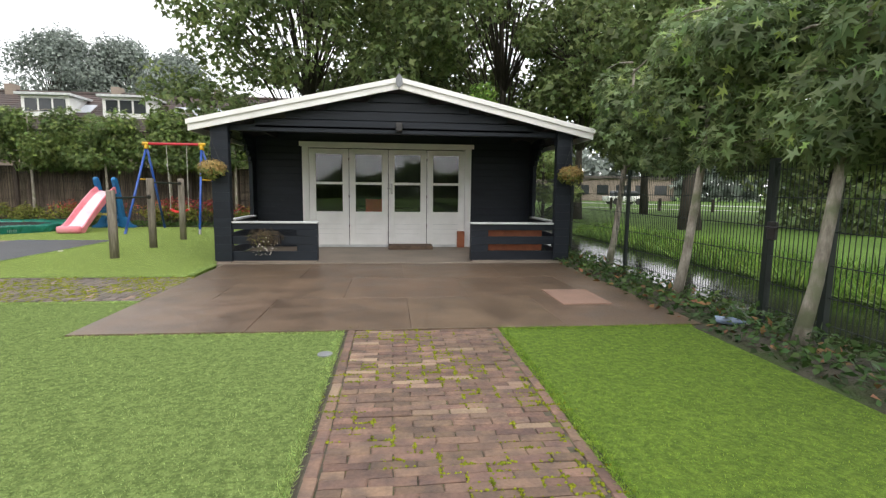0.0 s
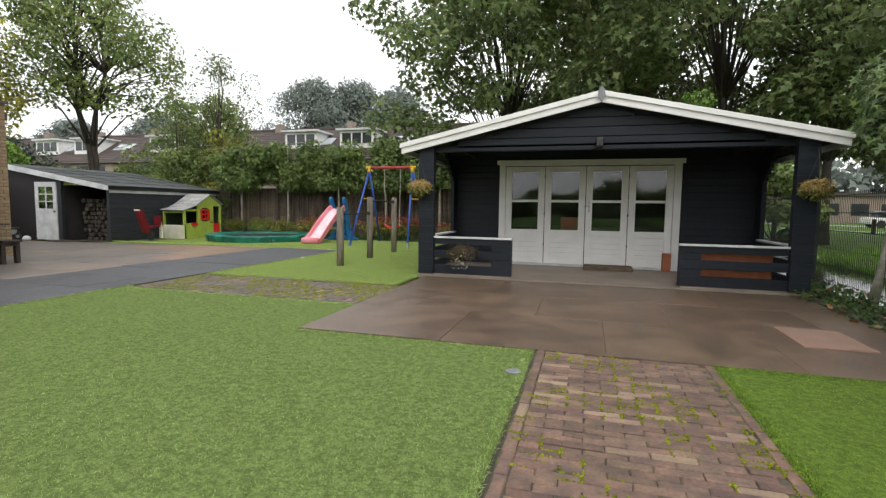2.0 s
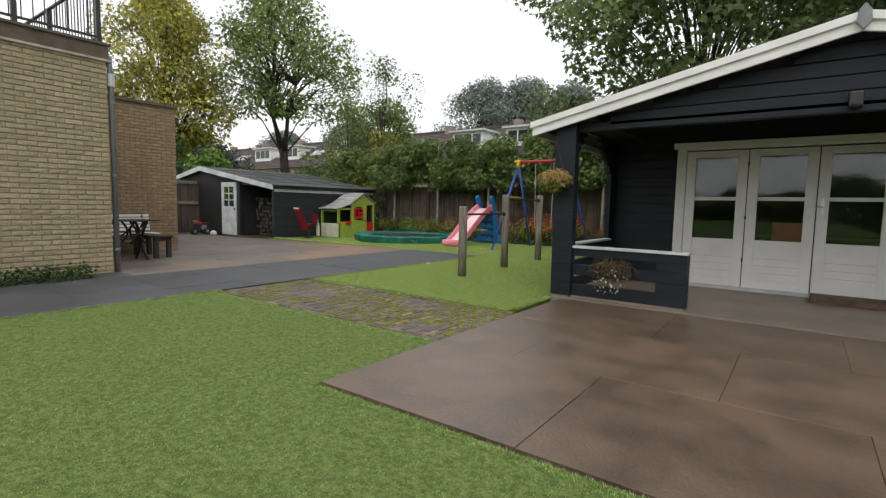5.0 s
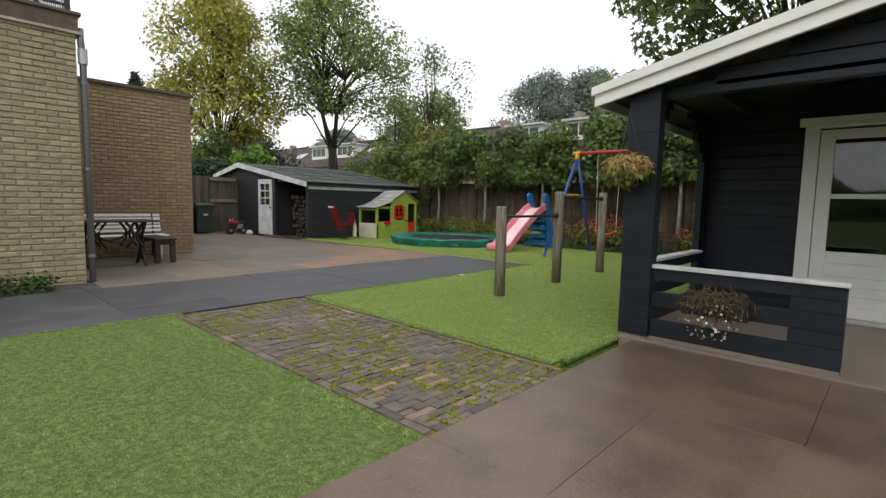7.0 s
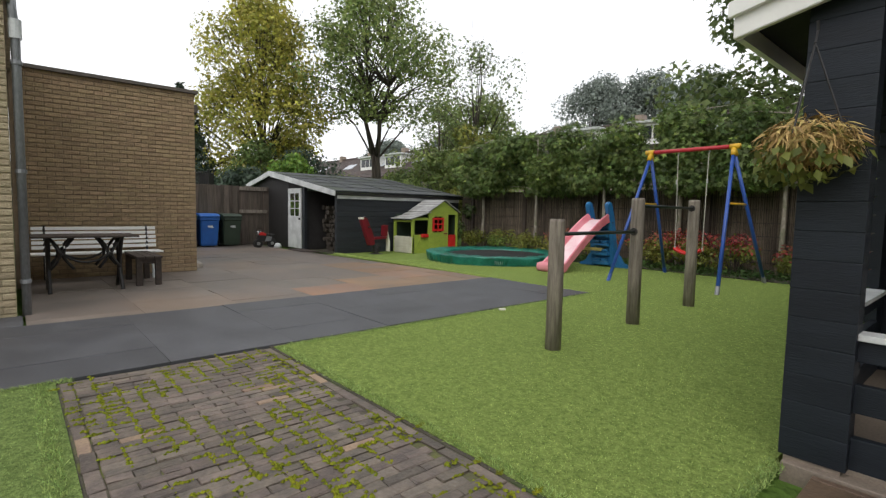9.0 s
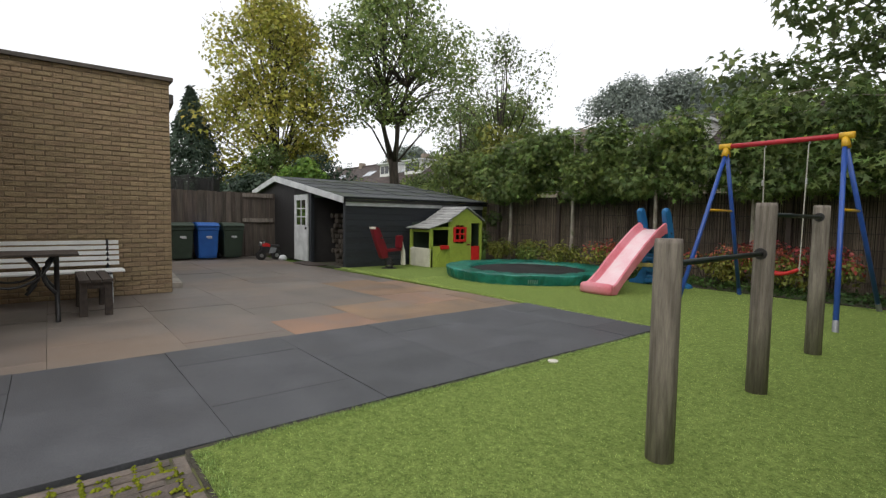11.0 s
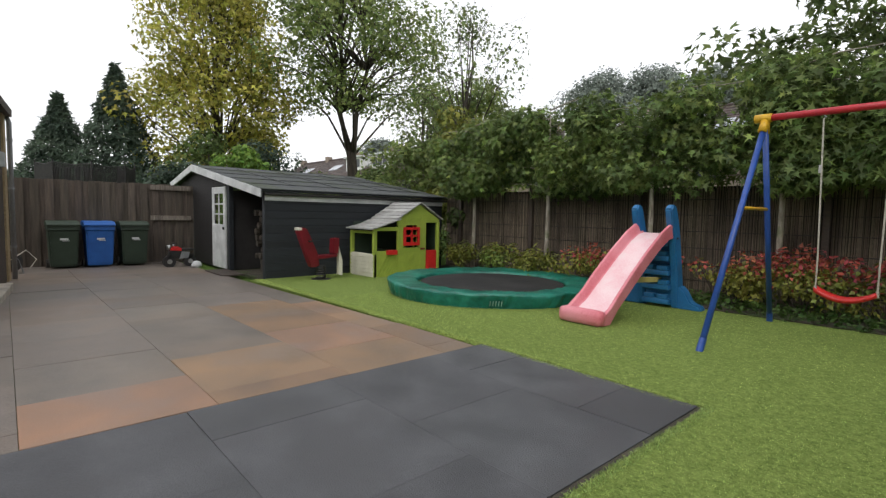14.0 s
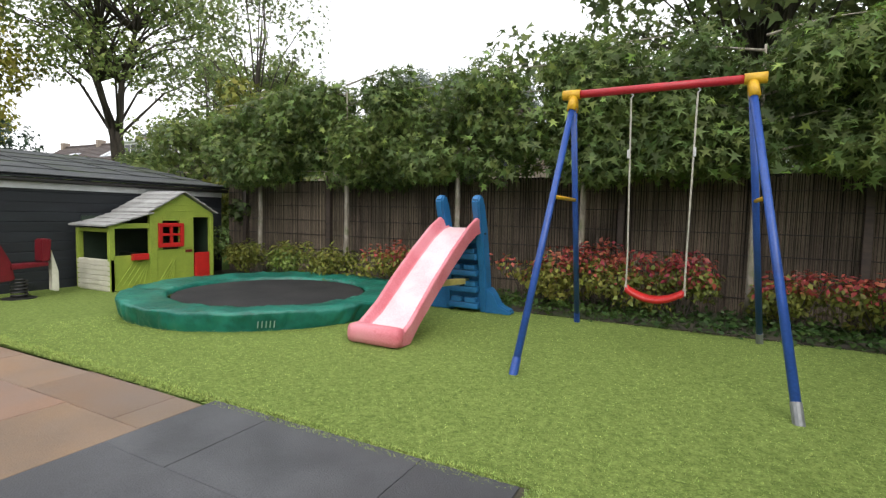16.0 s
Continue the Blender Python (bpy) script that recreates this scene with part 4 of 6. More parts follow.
box("rail", WHITE_OLD, sd, -17.57, -16.91, SF - 0.05, SF - 0.015, 1.68, 1.84, 0.004)
box("pane", GLASS, sd, -17.57, -16.91, SF - 0.035, SF - 0.028, 0.952, 1.68, 0)
box("glazing_bar", WHITE_OLD, sd, -17.26, -17.22, SF - 0.047, SF - 0.018, 0.952, 1.68, 0.003)
for q in (1.18, 1.42):
    box("glazing_bar", WHITE_OLD, sd, -17.57, -16.91, SF - 0.046, SF - 0.019, q, q + 0.035, 0.003)
box("sill", WHITE_OLD, sd, -17.66, -16.8, SF - 0.065, SF - 0.051, 0.9, 0.96, 0.004)
box("door_handle", BLACKM, sd, -16.86, -16.82, SF - 0.09, SF - 0.05, 0.84, 0.9, 0.004)
# stuff stacked in the open bay
rs = random.Random(11)
stack = thing("firewood_stack", -15.4, 12.9, SG, "dark firewood and old toys stacked in the shed bay", "firewood")
for i in range(10):
    for j in range(9):
        px, pz = -16.2 + j * 0.155 + rs.uniform(-0.02, 0.02), SG + 0.08 + i * 0.14
        rr = rs.uniform(0.055, 0.075)
        part("log", tube([(px, 12.55 + rs.uniform(-0.08, 0.08), pz), (px, 13.2, pz)], rr, 7), BARK, stack)
slab_sheet("shed_floor", -16.55, SX1 - 0.02, SF, 14.2, 0.0, EARTH, "earth floor of the open shed bay", cat="floor")
dmx = thing("wooden_ramp", -15.9, 11.75, SG, "flat brown board lying before the shed door", "board")
part("board", cube(-16.6, -15.4, 11.5, 11.95, gz(-16) + 0.012, gz(-16) + 0.04, 0.006), DARKBROWN, dmx)

# ---- wooden fence at the far end and wheelie bins ----
fence = thing("board_fence", -19.45, 9.6, -0.1, "tall brown weathered board fence behind the bins", "fence")
yy, i = 6.2, 0
while yy < 12.0:
    h = 1.92 + rs.uniform(-0.015, 0.015)
    o = 0.0 if i % 2 else 0.035
    part("board", cube(-19.46 + o, -19.435 + o, yy, yy + 0.155, -0.12, h, 0.003), FENCEWOOD, fence)
    yy += 0.135
    i += 1
for zz in (0.45, 1.05, 1.65):
    box("rail", FENCEWOOD, fence, -19.52, -19.465, 6.2, 12.0, zz, zz + 0.09, 0.004)
for zz in (1.0, 1.78):
    box("rail", GREYWOOD, fence, -19.39, -19.35, 11.0, 11.95, zz, zz + 0.12, 0.004)


def wheelie_bin(y, material, lid, label):
    e = thing("wheelie_bin", -18.95, y, -0.1, label, "bin", "wheelie bins by the fence")
    bm = bmesh.new()
    ring = []
    for zz, dx, dy in ((0.06, 0.25, 0.23), (0.12, 0.27, 0.245), (0.86, 0.35, 0.275), (0.88, 0.37, 0.29), (0.96, 0.37, 0.29)):
        ring.append([bm.verts.new((-18.95 + sx * dx, y + sy * dy, zz - 0.1)) for sx, sy in ((-1, -1), (1, -1), (1, 1), (-1, 1))])
    for a, b in zip(ring, ring[1:]):
        for q in range(4):
            bm.faces.new((a[q], a[(q + 1) % 4], b[(q + 1) % 4], b[q]))
    bm.faces.new(ring[0][::-1])
    bm.faces.new(ring[-1])
    bmesh.ops.bevel(bm, geom=[g for g in bm.edges if abs(g.verts[0].co.z - g.verts[1].co.z) > 0.05], offset=0.03, segments=2, affect="EDGES")
    part("body", bm, material, e)
    part("lid", prism([(-19.36, 0.862), (-18.56, 0.862), (-18.55, 0.90), (-18.75, 0.975), (-19.2, 0.985), (-19.36, 0.94)], "y", y - 0.3, y + 0.3, 0.012), lid, e)
    part("handle", tube([(-19.36, y - 0.22, 0.9), (-19.42, y - 0.2, 0.95), (-19.42, y + 0.2, 0.95), (-19.36, y + 0.22, 0.9)], 0.016, 8), lid, e)
    for s in (-1, 1):
        part("wheel", tube([(-19.22, y + s * 0.235, -0.0), (-19.22, y + s * 0.29, -0.0)], 0.1, 16), BLACKM, e)
    part("white_print", cube(-18.612, -18.606, y - 0.07, y + 0.08, 0.56, 0.60, 0), WHITE_OLD, e, "small white printed mark")
    part("white_print", cube(-18.614, -18.608, y - 0.03, y + 0.1, 0.535, 0.55, 0), WHITE_OLD, e, "small white printed mark")
    return e


wheelie_bin(9.16, BIN_SHADE_GREEN, BIN_SHADE_GREEN, "dark green wheelie bin with closed lid by the fence")
wheelie_bin(9.83, BINBLUE, BINBLUE, "bright blue wheelie bin with closed lid by the fence")
wheelie_bin(10.52, BIN_SHADE_GREEN, BIN_SHADE_GREEN, "dark green wheelie bin with closed lid by the fence")

# netted trampoline of the neighbours, showing over the board fence
net_frame = thing("trampoline_enclosure", -23.6, 10.1, -0.1, "dark net enclosure on thin poles beyond the board fence", "trampoline net")
spots = [(-23.6 + 0.9 * math.cos(q * math.tau / 8), 10.15 + 1.25 * math.sin(q * math.tau / 8)) for q in range(8)]
for q, (px, py) in enumerate(spots):
    qx, qy = spots[(q + 1) % 8]
    part("pole", tube([(px, py, -0.1), (px, py, 2.66 + (0.08 if q == 2 else 0))], 0.02, 6), BLACKM, net_frame)
    part("top_rope", tube([(px, py, 2.58), ((px + qx) / 2, (py + qy) / 2, 2.52), (qx, qy, 2.58)], 0.014, 5), BLACKM, net_frame)
    bm = bmesh.new()
    for k in range(26):
        f = (k + 0.5) / 26
        tube([(px + (qx - px) * f, py + (qy - py) * f, 0.6), (px + (qx - px) * f, py + (qy - py) * f, 2.57 - 0.12 * f * (1 - f) * 2)], 0.011, 4, bm=bm)
    part("net", bm, BLACKM, net_frame, "dark netting")

# ---- swing ----
swing = thing("swing_set", -5.87, 14.3, 0, "metal swing set with blue legs and red crossbar", "swing")
for sx, fx in ((-6.63, -6.75), (-5.2, -4.92)):
    top = (sx, 14.34, 2.33)
    for fy in (13.2, 15.45):
        leg = part("leg", tube([(fx, fy, 0.0), top], 0.03, 12), BLUE, swing, smooth=True)
        a, b = Vector((fx, fy, 0.0)), Vector(top)
        part("foot_cap", tube([a, a.lerp(b, 0.055)], 0.034, 12), ZINC if fx > -6 else BLUE, leg)
    m1, m2 = Vector((fx, 13.2, 0)).lerp(Vector(top), 0.61), Vector((fx, 15.45, 0)).lerp(Vector(top), 0.61)
    part("brace", tube([m1, m2], 0.018, 8), YELLOW, swing, "yellow brace", smooth=True)
    cl = part("corner_bracket", tube([(sx - 0.1 if sx < -6 else sx - 0.06, 14.34, 2.39), (sx + 0.06 if sx < -6 else sx + 0.1, 14.34, 2.39)], 0.046, 12), YELLOW, swing, "yellow plastic corner bracket", smooth=True)
    part("socket", tube([(sx, 14.34, 2.37), (sx + (fx - sx) * 0.07, 14.28, 2.24)], 0.042, 12), YELLOW, cl, smooth=True)
    part("socket", tube([(sx, 14.34, 2.37), (sx + (fx - sx) * 0.07, 14.40, 2.24)], 0.042, 12), YELLOW, cl, smooth=True)
part("crossbar", tube([(-6.61, 14.34, 2.39), (-5.22, 14.34, 2.39)], 0.036, 14), RED, swing, "red crossbar", smooth=True)
seat = bmesh.new()
ring = []
for i in range(13):
    u = -1 + i / 6
    zc = 0.53 + 0.085 * u * u
    ring.append([(-5.85 + 0.24 * u, 14.34 + dy, zc + dz) for dy, dz in ((-0.085, 0.02), (-0.075, -0.03), (0.075, -0.03), (0.085, 0.02), (0.05, 0.0), (-0.05, 0.0))])
rv = [[seat.verts.new(p) for p in q] for q in ring]
for a, b in zip(rv, rv[1:]):
    for q in range(6):
        seat.faces.new((a[q], a[(q + 1) % 6], b[(q + 1) % 6], b[q]))
seat.faces.new(rv[0])
seat.faces.new(rv[-1][::-1])
bmesh.ops.recalc_face_normals(seat, faces=seat.faces[:])
part("seat", seat, REDP, swing, "red plastic seat", smooth=True)
for sx, bx in ((-6.09, -6.12), (-5.61, -5.59)):
    rp = part("rope", tube([(sx, 14.34, 0.61), (sx + 0.002, 14.34, 0.9), (bx, 14.34, 2.32)], 0.008, 6), ROPE, swing, "pale rope")
    part("hook", tube([(bx, 14.34, 2.32), (bx + 0.02, 14.34, 2.335), (bx, 14.34, 2.36)], 0.007, 6), STEEL, rp)
    part("knot", tube([(sx, 14.34, 0.58), (sx, 14.34, 0.64)], 0.014, 6), ROPE, rp)
    part("adjuster", cube(bx - 0.012, bx + 0.012, 14.325, 14.355, 1.78, 1.86, 0.003), STEEL, rp)

# ---- slide ----
slide = thing("slide", -8.1, 14.4, 0, "pink plastic slide on a blue plastic ladder", "slide")
bm = bmesh.new()
path = [(13.36, 0.10), (13.52, 0.13), (13.72, 0.22), (14.0, 0.42), (14.4, 0.70), (14.8, 0.95), (15.02, 1.05), (15.2, 1.08)]
prof = [(-0.27, 0.15), (-0.25, 0.165), (-0.225, 0.15), (-0.20, 0.02), (-0.16, 0.0), (0.16, 0.0), (0.20, 0.02), (0.225, 0.15), (0.25, 0.165), (0.27, 0.15), (0.265, -0.05), (0.24, -0.05), (-0.24, -0.05), (-0.265, -0.05)]
rings = []
for i, (yy, zz) in enumerate(path):
    wid = 1.0 if i > 1 else 1.06
    rise = (0.2, 0.55, 0.85, 1, 1, 1, 1, 0.8)[i]
    low = (-zz - 0.0) if i == 0 else None
    row = []
    for u, v in prof:
        h = zz + (v * rise if v > 0 else v)
        if i < 2 and v < 0:
            h = 0.015
        row.append(bm.verts.new((-8.16 + 0.02 * (i / 7) + u * wid, yy, h)))
    rings.append(row)
for a, b in zip(rings, rings[1:]):
    for q in range(len(prof)):
        bm.faces.new((a[q], a[(q + 1) % len(prof)], b[(q + 1) % len(prof)], b[q]))
bm.faces.new(rings[0])
bm.faces.new(rings[-1][::-1])
bmesh.ops.recalc_face_normals(bm, faces=bm.faces[:])
chute = part("chute", bm, PINK, slide, "faded pink chute", smooth=False)
md = chute.modifiers.new("round", "BEVEL")
md.width, md.segments, md.limit_method, md.angle_limit = 0.02, 3, "ANGLE", radians(25)
# the bleached sliding bed
bm = bmesh.new()
rows = []
for i, (yy, zz) in enumerate(path[1:], 1):
    rows.append([bm.verts.new((-8.16 + 0.02 * (i / 7) + u, yy, zz + d)) for u, d in ((-0.185, 0.012), (-0.15, 0.005), (0.15, 0.005), (0.185, 0.012))])
for a, b in zip(rows, rows[1:]):
    for q in range(3):
        bm.faces.new((a[q], a[q + 1], b[q + 1], b[q]))
part("sliding_bed", bm, PINKIN, slide, "sun-bleached sliding bed", smooth=True)
part("front_lip", cube(-8.455, -7.865, 13.27, 13.44, 0.01, 0.2, 0.07), PINK, slide, smooth=True)
# blue ladder: two tall rails with hooked tops, treads between, spread feet
for s in (-1, 1):
    x0 = -8.15 + s * 0.235
    outline = [(15.12, 1.02), (15.02, 1.28), (14.98, 1.42), (15.04, 1.485), (15.12, 1.48), (15.19, 1.38), (15.30, 1.10), (15.44, 0.55), (15.54, 0.05), (15.54, 0.0), (15.34, 0.0), (15.32, 0.05), (15.25, 0.55)]
    rail = part("side_rail", prism(outline, "x", x0 - 0.05 + (0.01 * s), x0 + 0.05 + (0.01 * s), 0.018), BLUEP, slide, smooth=False)
    part("foot", prism([(x0 + s * 0.03, 0.0), (x0 + s * 0.37, 0.0), (x0 + s * 0.37, 0.06), (x0 + s * 0.22, 0.12), (x0 + s * 0.13, 0.28), (x0 + s * 0.06, 0.34), (x0 + s * 0.03, 0.33)][::s], "y", 15.33, 15.5, 0.018), BLUEP, rail)
    part("bolt", tube([(x0 + s * 0.05, 15.2, 1.02), (x0 + s * 0.075, 15.2, 1.02)], 0.014, 8), BLACKM, rail)
box("ladder_panel", BLUEP, slide, -8.34, -7.96, 15.33, 15.36, 0.04, 0.98, 0.006)
for i, zz in enumerate((0.06, 0.27, 0.48, 0.69, 0.9)):
    part("tread", cube(-8.35, -7.95, 15.22 - 0.03 * i + 0.02, 15.50 - 0.09 * i, zz, zz + 0.075, 0.018), BLUEP, slide)
    for px in (-8.25, -8.05):
        part("tread_block", cube(px - 0.075, px + 0.075, 15.24 - 0.03 * i, 15.32, zz + 0.078, zz + 0.14, 0.012), BLUEP, slide)
part("support_bar", beam((-8.15, 14.42, 0.46), (-8.15, 15.33, 0.40), 0.09, 0.07, 0.008), mat("faded_yellow_plastic", (0.62, 0.52, 0.16), 0.5, bump=0.05), slide, "faded yellow support bar")
part("grey_label", cube(-7.865, -7.856, 15.12, 15.17, 1.20, 1.25, 0), ZINC, slide, "small grey sticker")

# ---- trampoline ----
tramp = thing("trampoline", -10.64, 14.44, 0, "low round trampoline with a green padded rim", "trampoline")
TX, TY = -10.64, 14.44
seg = 300
rt = np.random.default_rng(3)
bm = bmesh.new()
prof = [(1.745, 0.0), (1.755, 0.03), (1.775, 0.07), (1.785, 0.115), (1.79, 0.16), (1.795, 0.20), (1.788, 0.218), (1.76, 0.228), (1.62, 0.226), (1.45, 0.222), (1.32, 0.208), (1.27, 0.195), (1.26, 0.15)]
# creases of the skirt: place round the rim, width, depth and slant
dents = [(rt.uniform(0, math.tau), rt.uniform(0.012, 0.05), rt.uniform(0.012, 0.045), rt.uniform(-0.5, 0.5)) for _ in range(64)]
wob = [rt.normal(size=seg) for _ in prof]
rings = []
for j, (r, h) in enumerate(prof):
    row = []
    for k in range(seg):
        a = k * math.tau / seg
        skirt = (0.25, 0.6, 1.0, 1.0, 0.8, 0.35, 0.1)[j] if j < 7 else 0.0
        dent = 0.0
        for a0, wd, dp, sl in dents:
            q = (a - a0 - sl * (h - 0.1) + math.pi) % math.tau - math.pi
            dent += dp * max(0.0, 1 - abs(q) / wd)
        rr = r - skirt * dent + 0.012 * skirt * math.sin(a * 9 + 1.5 * math.sin(a * 4)) + 0.0025 * wob[j][k]
        hh = h + (0.004 * wob[j][k] + 0.008 * math.sin(a * 16 + 2 * math.sin(a * 5)) if j > 4 else (0.012 * math.sin(a * 12) ** 2 if j == 0 else 0.0))
        row.append(bm.verts.new((TX + rr * math.cos(a), TY + rr * math.sin(a), max(0.0, hh) + gz(TX))))
    rings.append(row)
for a, b in zip(rings, rings[1:]):
    for k in range(seg):
        bm.faces.new((a[k], a[(k + 1) % seg], b[(k + 1) % seg], b[k]))
part("rim_pad", bm, TARP, tramp, "creased dark green vinyl pad", smooth=True)
part("jumping_mat", lathe([(0.01, 0.16), (1.22, 0.16), (1.22, 0.165), (0.01, 0.15)], TX, TY, gz(TX), 64), MAT, tramp, "black woven jumping mat")
part("frame_ring", tube([(TX + 1.7 * math.cos(k * math.tau / 48), TY + 1.7 * math.sin(k * math.tau / 48), 0.06 + gz(TX)) for k in range(49)], 0.03, 8, caps=False), STEEL, tramp)
a0 = math.radians(-48)
PRINT = mat("faded_print", (0.35, 0.5, 0.42), 0.6, bump=0)
for i in range(5):
    aa = a0 + i * 0.022
    part("pale_print", beam((TX + 1.785 * math.cos(aa), TY + 1.785 * math.sin(aa), 0.05), (TX + 1.795 * math.cos(aa + 0.004), TY + 1.795 * math.sin(aa + 0.004), 0.12), 0.014, 0.004, 0), PRINT, tramp, "faded pale printed mark")

# ---- playhouse ----
ph = thing("playhouse", -13.85, 14.8, gz(-13.5), "lime green plastic playhouse with red shutter and door", "playhouse")
PX, PB, PG = -13.38, -14.32, gz(-13.4)
for y0, y1 in ((13.84, 13.92), (14.46, 14.58), (15.56, 15.63)):
    box("corner_post", LIME, ph, PX - 0.07, PX, y0, y1, PG, 1.12 if y0 > 14 else 0.98, 0.008)
for y0 in (13.84, 15.55):
    box("corner_post", LIME, ph, PB, PB + 0.07, y0, y0 + 0.08, PG, 1.1 if y0 > 14 else 0.92, 0.008)
w1 = box("front_panel", LIME, ph, PX - 0.055, PX - 0.012, 13.92, 14.46, PG, 0.50, 0.006)
w2 = box("front_panel", LIME, ph, PX - 0.055, PX - 0.012, 14.58, 15.24, PG, 0.56, 0.006)
for k in range(6):
    for w, ya, yb in ((w1, 13.94, 14.44), (w2, 14.6, 14.9)):
        y_a = ya + (yb - ya) * k / 6
        part("groove", beam((PX - 0.008, y_a, 0.02), (PX - 0.008, min(yb, y_a + 0.25), 0.38), 0.012, 0.012, 0.002, up=(1, 0, 0)), LIME, w)
box("front_panel", LIME, ph, PX - 0.055, PX - 0.012, 14.58, 14.68, 0.562, 1.1, 0.006)
box("front_panel", LIME, ph, PX - 0.055, PX - 0.012, 14.98, 15.24, 0.562, 1.1, 0.006)
box("front_panel", LIME, ph, PX - 0.055, PX - 0.012, 14.68, 14.98, 1.04, 1.1, 0.006)
part("gable", prism([(14.46, 1.1), (15.63, 1.1), (15.63, 1.17), (15.05, 1.50), (14.46, 1.17)], "x", PX - 0.06, PX - 0.01, 0.006), LIME, ph)
part("gable", prism([(14.46, 1.1), (15.63, 1.1), (15.63, 1.17), (15.05, 1.50), (14.46, 1.17)], "x", PB, PB + 0.05, 0.006), LIME, ph)
for zz in (1.2, 1.3, 1.4):
    h = 0.55 * (1.5 - zz) / 0.36
    box("siding_line", LIME, ph, PX - 0.012, PX - 0.004, 15.05 - h, 15.05 + h, zz, zz + 0.015, 0.002)
# lime panels given dark green so the inside reads as shaded
box("back_panel", BIN_SHADE_GREEN, ph, PB, PB + 0.04, 13.92, 15.56, PG, 1.1, 0.006)
box("right_panel", BIN_SHADE_GREEN, ph, PB + 0.07, PX - 0.07, 15.58, 15.62, PG, 1.15, 0.006)
box("inner_wall", BIN_SHADE_GREEN, ph, PB + 0.05, PX - 0.08, 14.47, 14.51, PG, 0.5, 0.004)
sidep = box("side_panel", CREAM, ph, PB + 0.02, PX - 0.0, 13.85, 13.91, PG, 0.44, 0.006, "cream moulded side panel")
for k in range(6):
    box("brick_course", CREAM, sidep, PB + 0.03, PX - 0.01, 13.838, 13.849, PG + 0.02 + k * 0.078, PG + 0.088 + k * 0.078, 0.006)
box("side_beam", LIME, ph, PB + 0.03, PX - 0.07, 13.86, 13.9, 0.86, 0.92, 0.005)
box("front_beam", LIME, ph, PX - 0.06, PX - 0.015, 13.92, 14.46, 0.92, 1.0, 0.005)
wf = box("window_frame", REDP, ph, PX - 0.02, PX + 0.025, 14.60, 14.66, 0.60, 1.0, 0.006, "red window shutter frame")
for (a, b, c, d) in ((14.98, 15.04, 0.60, 1.0), (14.66, 14.98, 0.60, 0.67), (14.66, 14.98, 0.94, 1.0), (14.66, 14.98, 0.79, 0.83), (14.80, 14.84, 0.67, 0.94)):
    box("bar", REDP, wf, PX - 0.018, PX + 0.022, a, b, c, d, 0.006)
box("flower_box", REDP, ph, PX - 0.02, PX + 0.07, 14.16, 14.40, 0.42, 0.52, 0.012, "red flower box")
dr = box("half_door", REDP, ph, PX - 0.05, PX - 0.01, 15.26, 15.55, PG + 0.02, 0.48, 0.01, "red lower half door")
box("door_bead", REDP, dr, PX - 0.011, PX - 0.002, 15.30, 15.51, 0.08, 0.40, 0.006)
box("letter_slot", MAROON, ph, PX - 0.012, PX + 0.004, 15.08, 15.2, 0.50, 0.54, 0.003)
for k in range(5):
    a, b = k / 5, (k + 1.08) / 5
    for s in (-1, 1):
        ya, yb = 15.05 + s * 0.64 * a, 15.05 + s * 0.64 * min(1, b)
        za, zb = 1.545 - 0.37 * a, 1.545 - 0.37 * min(1, b)
        part("shingle_course", prism([(ya, za - 0.02), (yb, zb - 0.012), (yb, zb + 0.018), (ya, za + 0.0)], "x", PB - 0.04, PX + 0.05, 0.003), ROOFP, ph)
for k in range(4):
    a, b = k / 4, (k + 1.1) / 4
    ya, yb = 14.5 - 0.74 * a, 14.5 - 0.74 * min(1, b)
    za, zb = 1.18 - 0.22 * a, 1.18 - 0.22 * min(1, b)
    part("porch_shingle_course", prism([(ya, za - 0.02), (yb, zb - 0.012), (yb, zb + 0.016), (ya, za)], "x", PB - 0.04, PX + 0.06, 0.003), ROOFP, ph)

# ---- spring rider ----
toy = thing("spring_rider", -13.85, 12.9, gz(-13.8), "dark red plastic rocking seat on a coil spring", "toy")
TG = gz(-13.8)
part("spring", tube([(-13.85 + 0.09 * math.cos(k * 0.6), 12.9 + 0.09 * math.sin(k * 0.6), TG + 0.02 + k * 0.0042) for k in range(64)], 0.014, 6), BLACKM, toy)
part("base_plate", lathe([(0.2, 0.0), (0.2, 0.02), (0.05, 0.03)], -13.85, 12.9, TG, 16), BLACKM, toy)
part("neck", prism([(12.66, 0.2), (12.84, 0.22), (12.80, 0.46), (12.62, 0.86), (12.56, 0.97), (12.42, 0.99), (12.38, 0.92), (12.5, 0.6)], "x", -13.94, -13.78, 0.015), MAROON, toy)
part("seat", prism([(12.78, 0.36), (13.22, 0.39), (13.22, 0.44), (12.78, 0.43)], "x", -13.97, -13.75, 0.012), MAROON, toy)
part("backrest", prism([(13.13, 0.45), (13.24, 0.45), (13.27, 0.77), (13.14, 0.77)], "x", -13.96, -13.76, 0.015), MAROON, toy)
part("head_mark", cube(-13.945, -13.775, 12.375, 12.46, 0.93, 0.985, 0.01), CREAM, toy, "pale snout")
part("handle", tube([(-14.06, 12.6, 0.72), (-13.66, 12.6, 0.72)], 0.016, 8), BLACKM, toy)
part("hanging_cloth", prism([(13.275, 0.02), (13.36, 0.0), (13.36, 0.3), (13.3, 0.52), (13.275, 0.62)], "x", -13.9, -13.8, 0.006), CREAM, toy, "pale hanging cloth")

